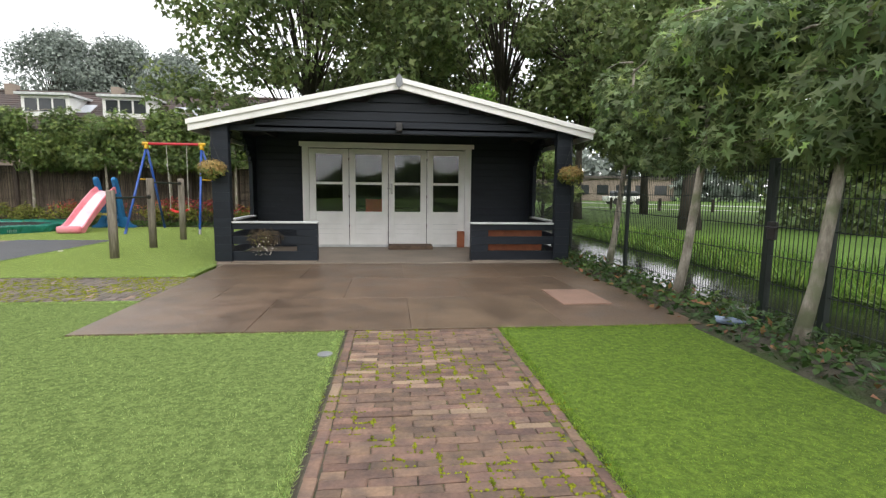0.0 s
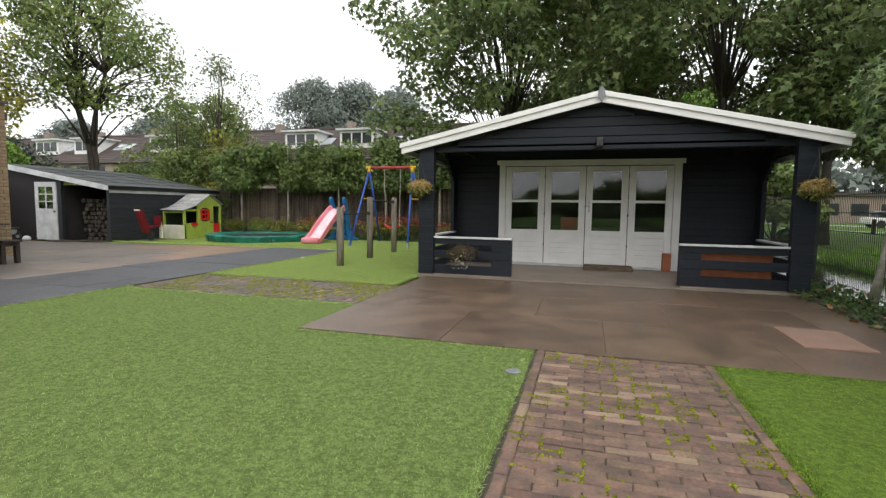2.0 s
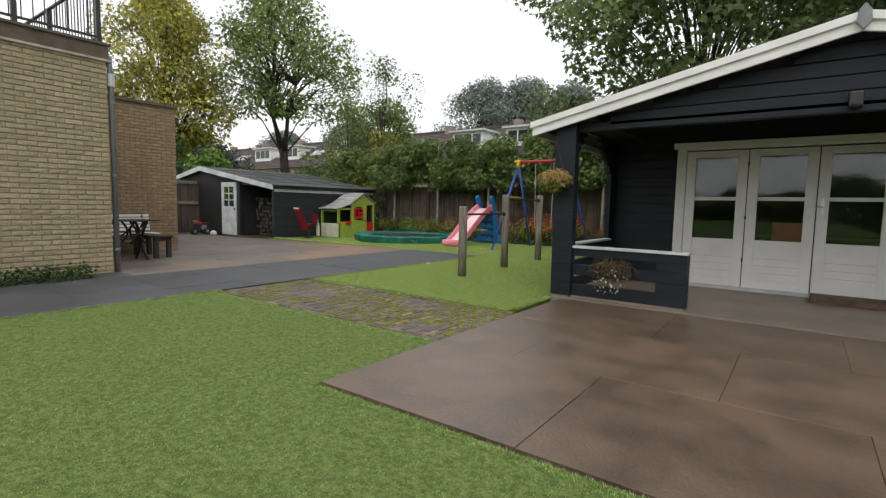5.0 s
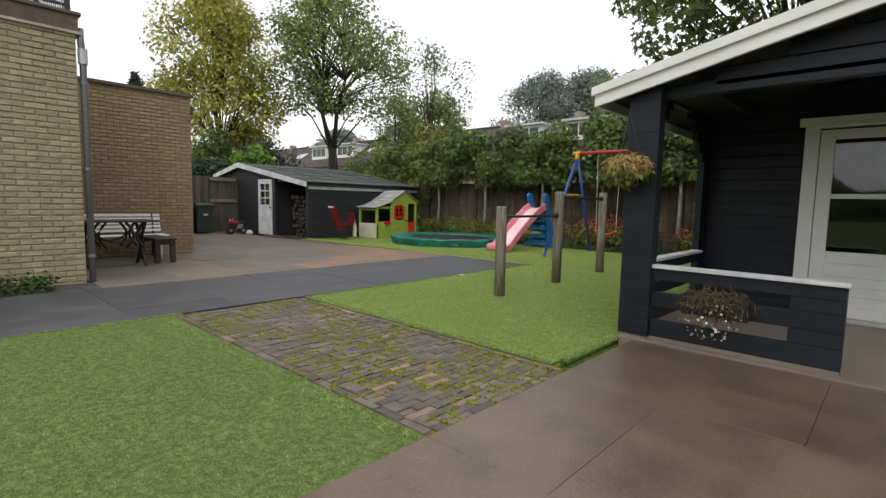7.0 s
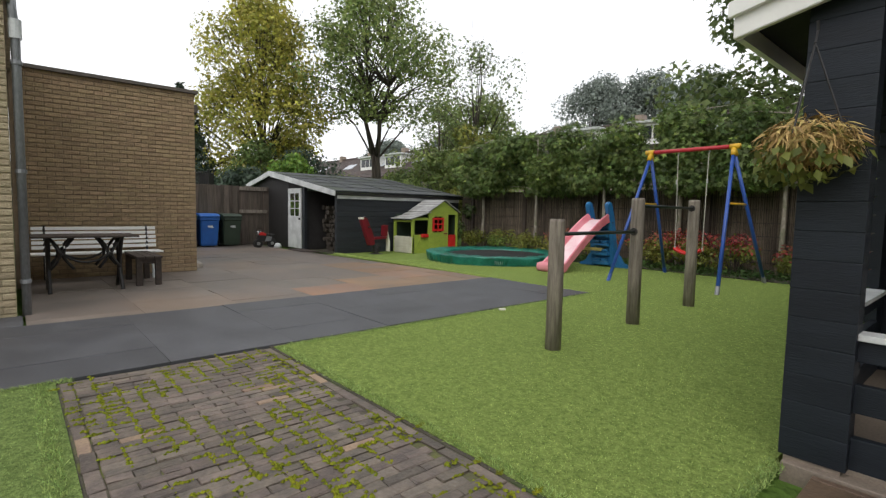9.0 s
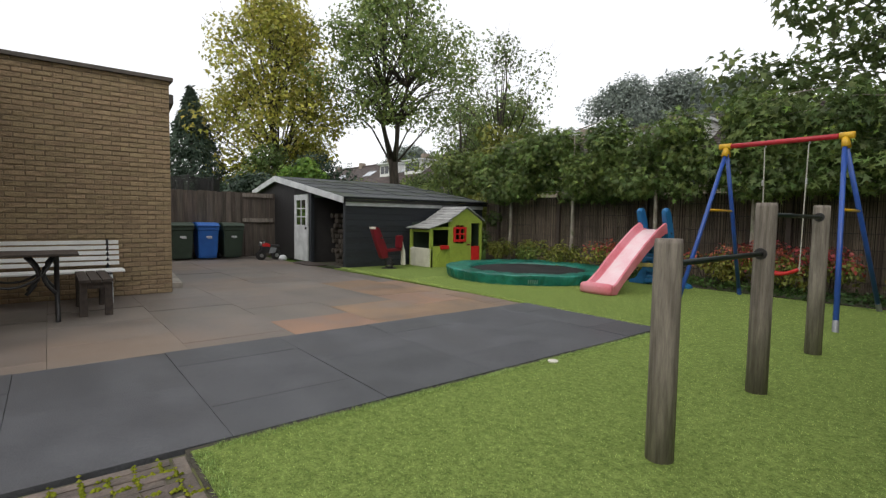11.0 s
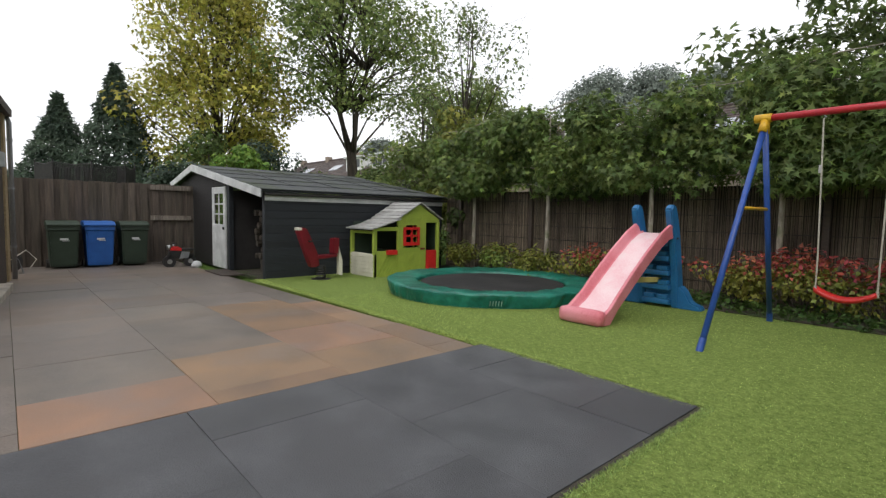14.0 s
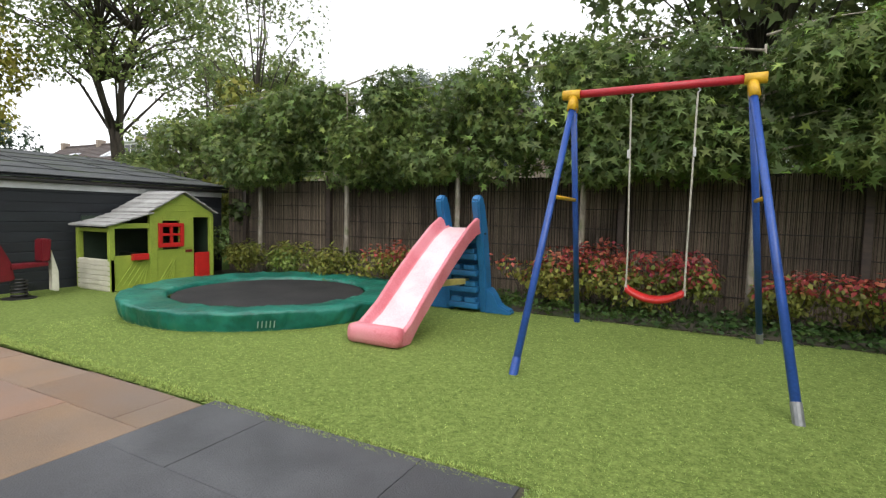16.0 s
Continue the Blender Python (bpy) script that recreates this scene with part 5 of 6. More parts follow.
# ---- balance posts with bars ----
posts = ((-4.63, 8.67, 1.15), (-4.71, 10.22, 1.38), (-4.79, 11.86, 1.41))
frame_bars = thing("gymnastic_bar", -4.74, 10.2, 0, "weathered grey timber posts joined by dark steel bars", "play bar")
for i, (px, py, h) in enumerate(posts):
    bm = tube([(px, py, -0.05), (px, py, h * 0.5), (px, py, h - 0.03), (px, py, h)], 0, 14, [0.07, 0.069, 0.068, 0.064])
    part("post", bm, GREYWOOD, frame_bars, smooth=True)
for i, zz in ((0, 1.02), (1, 1.30)):
    a, b = posts[i], posts[i + 1]
    bar = part("bar", tube([(a[0], a[1], zz), (b[0], b[1], zz)], 0.017, 10), GREENM, frame_bars, smooth=True)
    part("clamp", tube([(b[0], b[1] - 0.075, zz), (b[0], b[1] - 0.06, zz)], 0.042, 10), BLACKM, bar)

# ---- bench, table and low bench by the wall ----
bench = thing("garden_bench", -11.9, 6.2, gz(-11.9), "white slatted bench against the brick wall", "bench")
BG = gz(-11.9)
for k in range(5):
    part("back_slat", beam((-11.99 - 0.015 * k, 5.34, 0.50 + 0.075 * k), (-11.99 - 0.015 * k, 7.04, 0.50 + 0.075 * k), 0.02, 0.052, 0.004), WHITE, bench)
for k in range(4):
    part("seat_slat", cube(-11.95 + k * 0.1, -11.865 + k * 0.1, 5.32, 7.07, 0.405, 0.43, 0.005), WHITE, bench)
for yy in (5.5, 6.9):
    leg = part("leg_frame", tube([(-12.08, yy, BG), (-11.98, yy, 0.4), (-12.06, yy, 0.84)], 0.02, 8), BLACKM, bench)
    part("front_leg", tube([(-11.5, yy, BG), (-11.56, yy, 0.39)], 0.02, 8), WHITE_OLD, leg)
    part("rail", tube([(-11.98, yy, 0.39), (-11.54, yy, 0.39)], 0.018, 8), BLACKM, leg)
table = thing("garden_table", -10.65, 5.9, gz(-10.6), "dark wooden garden table on curved iron legs", "table")
TG2 = gz(-10.6)
for k in range(6):
    part("board", cube(-11.0 + k * 0.125, -10.885 + k * 0.125, 5.3, 6.5, 0.74, 0.765, 0.005), DARKBROWN, table)
for yy in (5.48, 6.3):
    for sx in (-1, 1):
        pts = [(-10.63 + sx * (0.27 - 0.24 * math.sin(math.pi * q / 8)), yy, TG2 + (0.735 - TG2) * q / 8) for q in range(9)]
        part("leg", tube(pts, 0.026, 8), BLACKM, table, smooth=True)
    inward = 1 if yy < 5.9 else -1
    for sx in (-0.2, 0.2):
        for bow in (1, -1):
            pts = [(-10.63 + sx, yy + inward * 0.14 + bow * inward * (0.13 - 0.11 * math.sin(math.pi * q / 8)), 0.73 - 0.42 * q / 8) for q in range(9)]
            part("scroll", tube(pts, 0.02, 8), BLACKM, table, smooth=True)
    part("cross_rail", tube([(-10.9, yy, 0.73), (-10.36, yy, 0.73)], 0.016, 8), BLACKM, table)
for sx in (-0.27, 0.27):
    pts = [(-10.63 + sx, 5.5 + 0.78 * q / 8, 0.72 - 0.32 * math.sin(math.pi * q / 8) ** 0.6) for q in range(9)]
    part("curved_brace", tube(pts, 0.014, 8), BLACKM, table, smooth=True)
low = thing("low_bench", -11.05, 6.66, gz(-11), "low dark wooden bench beside the table", "bench")
for k in range(3):
    part("plank", cube(-11.6, -10.48, 6.5 + 0.115 * k, 6.605 + 0.115 * k, 0.40, 0.435, 0.005), DARKBROWN, low)
for px in (-11.5, -10.62):
    for py in (6.53, 6.78):
        box("leg", DARKBROWN, low, px, px + 0.08, py - 0.03, py + 0.05, gz(-11), 0.40, 0.005)
    box("stretcher", DARKBROWN, low, px + 0.005, px + 0.075, 6.58, 6.75, 0.32, 0.395, 0.004)

# ---- hose reel and small tricycle by the fence ----
reel = thing("hose_reel", -18.3, 8.25, -0.1, "garden hose reel on a small stand by the fence", "hose reel")
part("drum", tube([(-18.42, 8.25, 0.15), (-18.18, 8.25, 0.15)], 0.15, 16), mat("dark_teal_plastic", (0.03, 0.07, 0.09), 0.5), reel)
for px in (-18.44, -18.16):
    part("side_disc", tube([(px - 0.01, 8.25, 0.15), (px + 0.01, 8.25, 0.15)], 0.2, 16), BLACKM, reel)
    part("stand", tube([(px, 8.05, -0.09), (px, 8.12, 0.2), (px, 8.25, 0.42), (px, 8.38, 0.2), (px, 8.45, -0.09)], 0.012, 6), ZINC, reel)
part("hose", tube([(-18.25, 8.06, 0.2), (-18.2, 7.9, 0.3), (-18.2, 7.8, 0.12), (-18.15, 7.95, -0.05), (-18.1, 8.5, 0.4), (-18.1, 8.66, 0.2), (-18.1, 8.55, 0.02)], 0.009, 6), CREAM, reel, "pale hose")
trike = thing("tricycle", -18.0, 11.35, -0.1, "small red and black ride-on motorcycle by the shed", "ride-on toy")
for py, r in ((11.1, 0.14), (11.55, 0.14)):
    wh = part("wheel", tube([(-18.06, py, r - 0.1), (-17.94, py, r - 0.1)], r, 16), BLACKM, trike)
    part("hub", tube([(-18.08, py, r - 0.1), (-17.92, py, r - 0.1)], r * 0.4, 10), STEEL, wh)
part("body", prism([(11.05, 0.12), (11.6, 0.1), (11.66, 0.2), (11.4, 0.27), (11.25, 0.36), (11.1, 0.3)], "x", -18.06, -17.94, 0.02), BLACKM, trike)
part("fuel_tank", prism([(11.12, 0.28), (11.36, 0.27), (11.4, 0.34), (11.26, 0.41), (11.14, 0.39)], "x", -18.08, -17.92, 0.03), REDP, trike, "red fuel tank")
part("side_panel", prism([(11.3, 0.1), (11.5, 0.12), (11.54, 0.26), (11.36, 0.28)], "x", -17.93, -17.915, 0.004), ZINC, trike, "scuffed grey side panel")
part("seat", cube(-18.07, -17.93, 11.36, 11.64, 0.29, 0.35, 0.025), BLACKM, trike)
part("fork", tube([(-18.0, 11.1, 0.04), (-18.0, 11.2, 0.45)], 0.02, 8), STEEL, trike)
part("handlebar", tube([(-18.2, 11.22, 0.47), (-17.8, 11.22, 0.47)], 0.015, 8), BLACKM, trike)
part("headlight", tube([(-18.0, 11.12, 0.38), (-18.0, 11.06, 0.38)], 0.06, 10), STEEL, trike)
ball_toy = thing("toy_helmet", -17.6, 11.6, -0.1, "pale grey toy helmet lying on the paving", "toy")
part("shell", lathe([(0.02, 0.0), (0.11, 0.02), (0.12, 0.08), (0.08, 0.15), (0.02, 0.17)], -17.6, 11.6, -0.1, 14), WHITE_OLD, ball_toy, smooth=True)

# ---- reed fence behind the pleached trees ----
RY = 16.95
reedf = thing("reed_fence", -8.5, RY, 0, "dark brown reed screen fence with dark posts", "fence")
rr = np.random.default_rng(8)
V, F = [], []
xx = -14.6
while xx < 4.5:
    w, d = rr.uniform(0.010, 0.017), rr.uniform(-0.006, 0.006)
    top = 1.82 + rr.normal() * 0.02
    k = len(V)
    lx = rr.normal() * 0.006
    V += [(xx, RY + d, -0.05), (xx + w / 2, RY - 0.008 + d, -0.05), (xx + w, RY + d, -0.05), (xx + lx, RY + d, top), (xx + w / 2 + lx, RY - 0.008 + d, top), (xx + w + lx, RY + d, top)]
    F += [(k, k + 1, k + 4, k + 3), (k + 1, k + 2, k + 5, k + 4)]
    xx += w + rr.uniform(0.0, 0.003)
tagged(put("reeds", raw("reeds", V, F, REED), reedf), kind="stuff")
box("backing", mat("dark_backing", (0.03, 0.025, 0.02), 0.95), reedf, -14.6, 4.5, RY + 0.03, RY + 0.05, -0.05, 1.84, 0)
for zz in (0.25, 0.52, 0.8, 1.08, 1.36, 1.62):
    part("wire", tube([(-14.6, RY - 0.014, zz), (4.5, RY - 0.014, zz + 0.01)], 0.006, 5), BLACKM, reedf)
for px in (-14.0, -11.75, -9.3, -6.5, -3.8, -1.2, 1.4):
    box("post", DARKBROWN, reedf, px - 0.045, px + 0.045, RY - 0.1, RY - 0.02, 0.0, 1.95, 0.006)

# ---- pleached trees: a straight stem and a flat, clipped crown ----
def pleached(x, y, w, d, z0, z1, material, young, n, leaf, label, group, seed, stem_r=0.045, lean=0.0, shape=STAR):
    rng = np.random.default_rng(seed)
    e = thing("pleached_tree", x, y, 0, label, "tree", group)
    top = (x + lean * 2.0, y, z1 - 0.3)
    bm = tube([(x, y, 0), (x + lean * 0.6, y, 0.5), (x + lean * 1.2, y + 0.02, 1.2), (x + lean * 1.6, y, z0 + 0.5), top], 0, 10, [stem_r * 1.25, stem_r, stem_r * 0.9, stem_r * 0.75, stem_r * 0.3])
    for i in range(10):
        zz = z0 + 0.2 + (z1 - z0 - 0.4) * i / 9
        s = 1 if i % 2 else -1
        along = 1 if d > w else 0
        q = Vector((x + lean * 1.7, y, zz))
        off = Vector((0, s * d * 0.42, 0.12)) if along else Vector((s * w * 0.42, 0, 0.12))
        tube([q, q + off * 0.5 + Vector((0, 0, 0.05)), q + off], 0, 5, [stem_r * 0.4, stem_r * 0.25, stem_r * 0.1], bm)
    part("trunk", bm, TRUNK, e, smooth=True)
    cx = x + lean * 1.7 + (0.38 if d > w else 0)
    bl = []
    for i in range(34):
        c = (cx + rng.uniform(-0.5, 0.5) * w * 0.86, y + rng.uniform(-0.5, 0.5) * d * 0.86, rng.uniform(z0 + 0.22, z1 - 0.25))
        r = rng.uniform(0.28, 0.5)
        bl.append((c, (r, r, r * 0.85)))
    p, o = crown_points(rng, bl, n)
    p[:, 2] = np.maximum(p[:, 2], z0 + rng.random(len(p)) * 0.2)
    put("crown", leaves("crown", p, leaf, shape, material, rng, o, droop=0.6), e)
    m = n // 9
    q, o2 = crown_points(rng, bl, m)
    tipz = (q[:, 2] - z0) / (z1 - z0)
    keep = rng.random(m) < 0.25 + 0.9 * tipz
    put("young_leaves", leaves("young_leaves", q[keep] + o2[keep] * 0.07, leaf * 0.85, shape, young, rng, o2[keep], droop=0.2), e, "pale green young leaves")
    return e


for i, px in enumerate((-13.1, -11.0, -8.85, -6.95, -4.95, -2.9, -0.9)):
    pleached(px, 16.45, 2.5, 0.95, 1.66, 3.56 + 0.08 * math.sin(i * 2.3), L_HEDGE, L_HEDGE_NEW, 6200, 0.115, "pleached sweetgum with pale stem and flat leafy crown", "pleached trees along the fence", 40 + i)
for i, (px, py, ln) in enumerate(((3.30, 3.45, 0.17), (3.34, 5.25, 0.15), (3.58, 7.6, 0.13), (3.5, 1.4, 0.05))):
    pleached(px, py, 1.35, 2.3, 1.42, 3.45, L_MAPLE, L_MAPLE_NEW, 9500, 0.12, "sweetgum with a pale leaning stem and broad crown", "sweetgums along the canal", 60 + i, 0.05, ln)

# ---- wire mesh fence on the canal ----
mesh_fence = thing("wire_mesh_fence", 3.66, 5, 0, "dark green wire mesh fence with square posts", "fence")
FX = 3.66
for yy, w in ((9.6, 0.025), (7.2, 0.025), (4.3, 0.034), (3.62, 0.03), (1.0, 0.03), (-1.5, 0.03)):
    box("post", GREENM, mesh_fence, FX - w, FX + w, yy - w, yy + w, -0.05, 1.55, 0.004)
for zz in (0.12, 0.35, 0.62, 0.9, 1.18, 1.44):
    part("horizontal_wire", tube([(FX, -3, zz), (FX, 12.5, zz)], 0.005, 5), GREENM, mesh_fence)
V, F = [], []
yy = -3.0
while yy < 12.5:
    k = len(V)
    s = 0.0028
    V += [(FX + a, yy + b, zz) for zz in (0.05, 1.5) for a, b in ((-s, -s), (s, -s), (s, s), (-s, s))]
    F += [(k + q, k + (q + 1) % 4, k + 4 + (q + 1) % 4, k + 4 + q) for q in range(4)]
    yy += 0.05
tagged(put("vertical_wires", raw("vertical_wires", V, F, GREENM), mesh_fence), kind="stuff")
lock = box("gate_lock", BLACKM, mesh_fence, FX - 0.08, FX - 0.046, 4.14, 4.24, 0.78, 0.95, 0.006)
part("gate_handle", tube([(FX - 0.07, 4.2, 0.9), (FX - 0.12, 4.2, 0.9), (FX - 0.12, 4.06, 0.9)], 0.011, 8), BLACKM, lock)
# bottle in the ivy
bottle = thing("plastic_bottle", 3.0, 3.95, 0.03, "clear plastic bottle lying in the ivy", "bottle")
part("body", tube([(2.95, 4.0, 0.07), (3.08, 3.92, 0.07), (3.13, 3.89, 0.07), (3.16, 3.87, 0.07)], 0, 10, [0.036, 0.036, 0.018, 0.013]), mat("clear_blue_plastic", (0.28, 0.36, 0.5), 0.15, bump=0), bottle, smooth=True)
part("cap", tube([(3.16, 3.87, 0.07), (3.185, 3.855, 0.07)], 0.016, 8), WHITE, bottle)

# ---- low plants ----
rngl = np.random.default_rng(21)


def carpet(name, x0, x1, y0, y1, z, n, leaf, material, label, h=0.12, shape=OVAL):
    p = np.stack([rngl.uniform(x0, x1, n), rngl.uniform(y0, y1, n), z + rngl.random(n) ** 1.5 * h], 1)
    if name == "bank_grass":
        p[:, 2] = -0.2 + np.clip((p[:, 0] - 6.05) / 1.3, 0, 1) * 0.17
    ob = put(name, leaves(name, p, leaf, shape, material, rngl, np.tile((0, 0, 0.6), (n, 1)) * (0 if name == "bank_grass" else 1), droop=-1.6 if name == "bank_grass" else 0.05))
    return tagged(ob, label, "plants", "", "stuff")


carpet("ivy_ground_cover", 2.78, 3.72, -1, 9.5, 0.0, 5200, 0.07, L_IVY, "low ivy and weeds under the canal trees", 0.11)
carpet("fallen_leaves", 2.7, 3.7, 0.5, 8.5, 0.02, 260, 0.09, mat("dead_leaf", (0.25, 0.13, 0.05), 0.8, bump=0, vary=0.4, island=True), "brown dead leaves under the canal trees", 0.08)
carpet("bed_ground_cover", -12.5, -2.9, 15.55, 16.6, 0.02, 5200, 0.075, L_IVY, "low green plants along the edge of the turf", 0.14)
carpet("wall_weeds", -8.75, -8.28, 1.5, 4.75, 0.0, 2600, 0.06, L_IVY, "low green weeds at the foot of the brick wall", 0.2)
carpet("bank_grass", 6.05, 7.4, -2, 16, -0.2, 14000, 0.3, L_LIGHT, "long grass on the far canal bank", 0.3, OVAL * (0.12, 1, 1))


def shrub(x, y, w, h, n, material, label, seed, leaf=0.07, top=None, group="autumn shrubs", z=0.03):
    rng = np.random.default_rng(seed)
    e = thing("shrub", x, y, z, label, "shrub", group)
    bm = bmesh.new()
    bl = []
    for i in range(11):
        a, q = rng.uniform(0, math.tau), rng.random() ** 0.5
        c = Vector((x + w * 0.42 * q * math.cos(a), y + 0.3 * q * math.sin(a), z + h * rng.uniform(0.35, 0.8)))
        tube([(x + (c.x - x) * 0.3, y + (c.y - y) * 0.3, z - 0.02), c], 0, 4, [0.012, 0.005], bm)
        r = rng.uniform(0.15, 0.27) * min(1.3, h / 0.7)
        bl.append((tuple(c), (r, r * 0.9, r)))
    part("stem", bm, BARK, e)
    p, o = crown_points(rng, bl, n)
    hi = (p[:, 2] - z) / h + rng.normal(scale=0.15, size=len(p))
    put("leaves", leaves("leaves", p[hi <= 0.74], leaf, OVAL, material, rng, o[hi <= 0.74]), e)
    put("top_leaves", leaves("top_leaves", p[hi > 0.74], leaf, OVAL, top or material, rng, o[hi > 0.74]), e)
    return e


for i, (px, w, h, red) in enumerate(((-13.2, 1.0, 0.7, 0), (-12.2, 1.1, 0.75, 0), (-11.1, 1.2, 0.8, 0), (-9.7, 1.3, 0.9, 1), (-8.6, 1.1, 0.85, 1), (-7.5, 1.3, 0.95, 1), (-6.6, 1.2, 1.0, 1), (-5.7, 1.2, 0.95, 1), (-4.6, 1.1, 0.8, 1), (-3.7, 1.0, 0.8, 1))):
    shrub(px, 16.2, w, h * 0.84, 1300, L_SHRUB if i != 1 else L_HEDGE_NEW, "autumn shrub with red leaf heads before the reed fence" if red else "yellow-green shrub before the reed fence", 80 + i, top=L_RED if red else L_SHRUB)
shrub(-14.05, 16.0, 0.9, 1.2, 900, L_HEDGE, "dark green shrub between shed and reed fence", 95, group="", leaf=0.1)


# hanging baskets on the front posts and the flower box on the balustrade
def basket(x, y, z, seed):
    rng = np.random.default_rng(seed)
    e = thing("hanging_basket", x, y, z, "dry coir hanging basket with trailing plants", "flower basket", "hanging baskets")
    part("bowl", lathe([(0.03, -0.10), (0.09, -0.08), (0.13, -0.02), (0.14, 0.02), (0.12, 0.02), (0.07, 0.0)], x, y, z, 18), COCO, e)
    for a in (0.3, 2.4, 4.5):
        part("chain", tube([(x + 0.13 * math.cos(a), y + 0.13 * math.sin(a), z + 0.02), (x, y, z + 0.42)], 0.004, 4), BLACKM, e)
    part("hook", tube([(x, y, z + 0.42), (x, y + 0.03, z + 0.48), (x, y + 0.02, z + 0.52)], 0.006, 6), BLACKM, e)
    p, o = ball(rng, 1300, (x, y, z + 0.01), (0.18, 0.18, 0.10), 0.5)
    put("dry_growth", leaves("dry_growth", p, 0.075, OVAL * (0.2, 1, 1), COCO, rng, o, droop=0.8), e)
    p, o = ball(rng, 240, (x, y, z - 0.05), (0.21, 0.2, 0.13), 0.6)
    put("leaves", leaves("leaves", p, 0.05, OVAL, L_BASKET, rng, o, droop=0.7), e)
    return e


basket(-2.68, CF - 0.22, 1.53, 5)
basket(2.93, CF - 0.22, 1.52, 6)
fb = thing("flower_box", -1.95, CF - 0.14, 0.3, "window box of dry flowers hung on the balustrade", "flower box")
box("trough", NEARBLACK, fb, -2.18, -1.72, CF - 0.2, CF - 0.06, 0.34, 0.48, 0.008)
rf = np.random.default_rng(31)
p, o = ball(rf, 1500, (-1.95, CF - 0.16, 0.46), (0.27, 0.13, 0.13), 0.2)
put("dry_foliage", leaves("dry_foliage", p, 0.075, OVAL * (0.14, 1, 1), DRYPLANT, rf, o, droop=0.5), fb)
p, o = ball(rf, 90, (-1.98, CF - 0.17, 0.38), (0.22, 0.17, 0.2), 0.4)
put("leaves", leaves("leaves", p, 0.03, OVAL, L_BASKET, rf, o, droop=0.5), fb)
p, o = ball(rf, 70, (-1.97, CF - 0.2, 0.33), (0.22, 0.14, 0.19), 0.7)
put("petals", leaves("petals", p, 0.02, STAR, PETAL, rf, o), fb)["kind"] = "stuff"

# ---- trees beyond the garden ----
for i, (px, py, h, r, th, n, lf, nm) in enumerate(((-4.2, 26.5, 19, 7.8, 1.5, 30000, 0.3, 0), (5.5, 25.0, 20, 7.0, 1.5, 26000, 0.3, 0), (14.5, 27.0, 19, 7.5, 5.5, 22000, 0.3, 0), (20.5, 21.0, 17, 6.0, 1.5, 18000, 0.3, 0), (8.4, 21.5, 10, 3.2, 4.2, 6000, 0.24, 0), (1.5, 31.0, 17, 7.0, 1.5, 16000, 0.34, 0))):
    tree("broadleaf_tree", px, py, h, r, th, 0.2, L_BIG, "tall dark green broadleaf tree behind the cabin", n=n, leaf=lf, seed=100 + i, blobs=100, clump=0.2, group="trees behind the cabin")
for i, (px, py, h, r) in enumerate(((-1.8, 18.8, 4.8, 1.5), (0.6, 18.6, 4.3, 1.3), (3.6, 18.3, 5.2, 1.4), (4.3, 13.6, 3.2, 0.9), (-3.2, 19.2, 4.6, 1.4))):
    tree("bright_shrub_tree", px, py, h, r, 0.4, 0.06, L_LIGHT if i != 3 else L_MID, "bright green bushy tree behind the cabin", n=5000, leaf=0.12, seed=120 + i, blobs=22, clump=0.34, group="bushes behind the cabin", z0=-0.05)
tree("yellow_tree", -31.5, 16.4, 13.6, 4.3, 2.6, 0.22, L_YEL, "tall yellowing autumn tree beyond the board fence", n=19000, leaf=0.22, seed=131, blobs=90, clump=0.3, bare=0.6)
tree("maple_tree", -27.5, 21.9, 14.4, 5.0, 6.2, 0.26, L_MID, "green maple with a forked trunk behind the shed", n=13500, leaf=0.21, seed=132, blobs=80, clump=0.26, forks=2)
tree("sparse_tree", -17.2, 20.2, 8.6, 3.0, 1.6, 0.11, L_BIG, "slender half-bare tree with thin twigs", n=3000, leaf=0.13, seed=133, blobs=34, clump=0.26, bare=0.8)
tree("sparse_tree", -20.6, 21.0, 7.0, 2.2, 0.8, 0.1, L_MID, "slender half-bare bush with thin twigs", n=2000, leaf=0.16, seed=134, blobs=24, clump=0.3, bare=0.7)
tree("green_tree", -21.5, 24.5, 7.8, 3.4, 1.0, 0.15, L_MID, "rounded green tree behind the shed", n=9000, leaf=0.18, seed=135, blobs=40, clump=0.28)
tree("green_tree", -13.5, 24.0, 4.6, 1.3, 0.8, 0.12, L_BIG, "rounded green tree behind the reed fence", n=6000, leaf=0.16, seed=136, blobs=30, clump=0.3)
for i, (px, py, h, r) in enumerate(((-22.5, 19.5, 3.0, 1.7), (-20.2, 18.4, 3.1, 1.5), (-17.6, 18.2, 3.7, 1.5), (-15.6, 18.4, 4.6, 1.5), (-14.4, 18.0, 3.9, 1.1), (-26.0, 16.5, 4.0, 2.2), (-29.0, 17.8, 3.4, 2.2), (-23.6, 14.8, 3.6, 1.3), (-34.0, 24.0, 3.6, 2.6), (-30.0, 30.0, 4.0, 3.0))):
    tree("green_bush", px, py, h, r, 0.3, 0.08, (L_MID, L_HEDGE, L_MID, L_SHRUB, L_HEDGE, L_SPRUCE, L_SPRUCE, L_LIGHT, L_MID, L_MID)[i], "bushy green shrub beyond the garden", n=4200, leaf=0.15, seed=140 + i, blobs=20, clump=0.36, group="bushes beyond the garden")


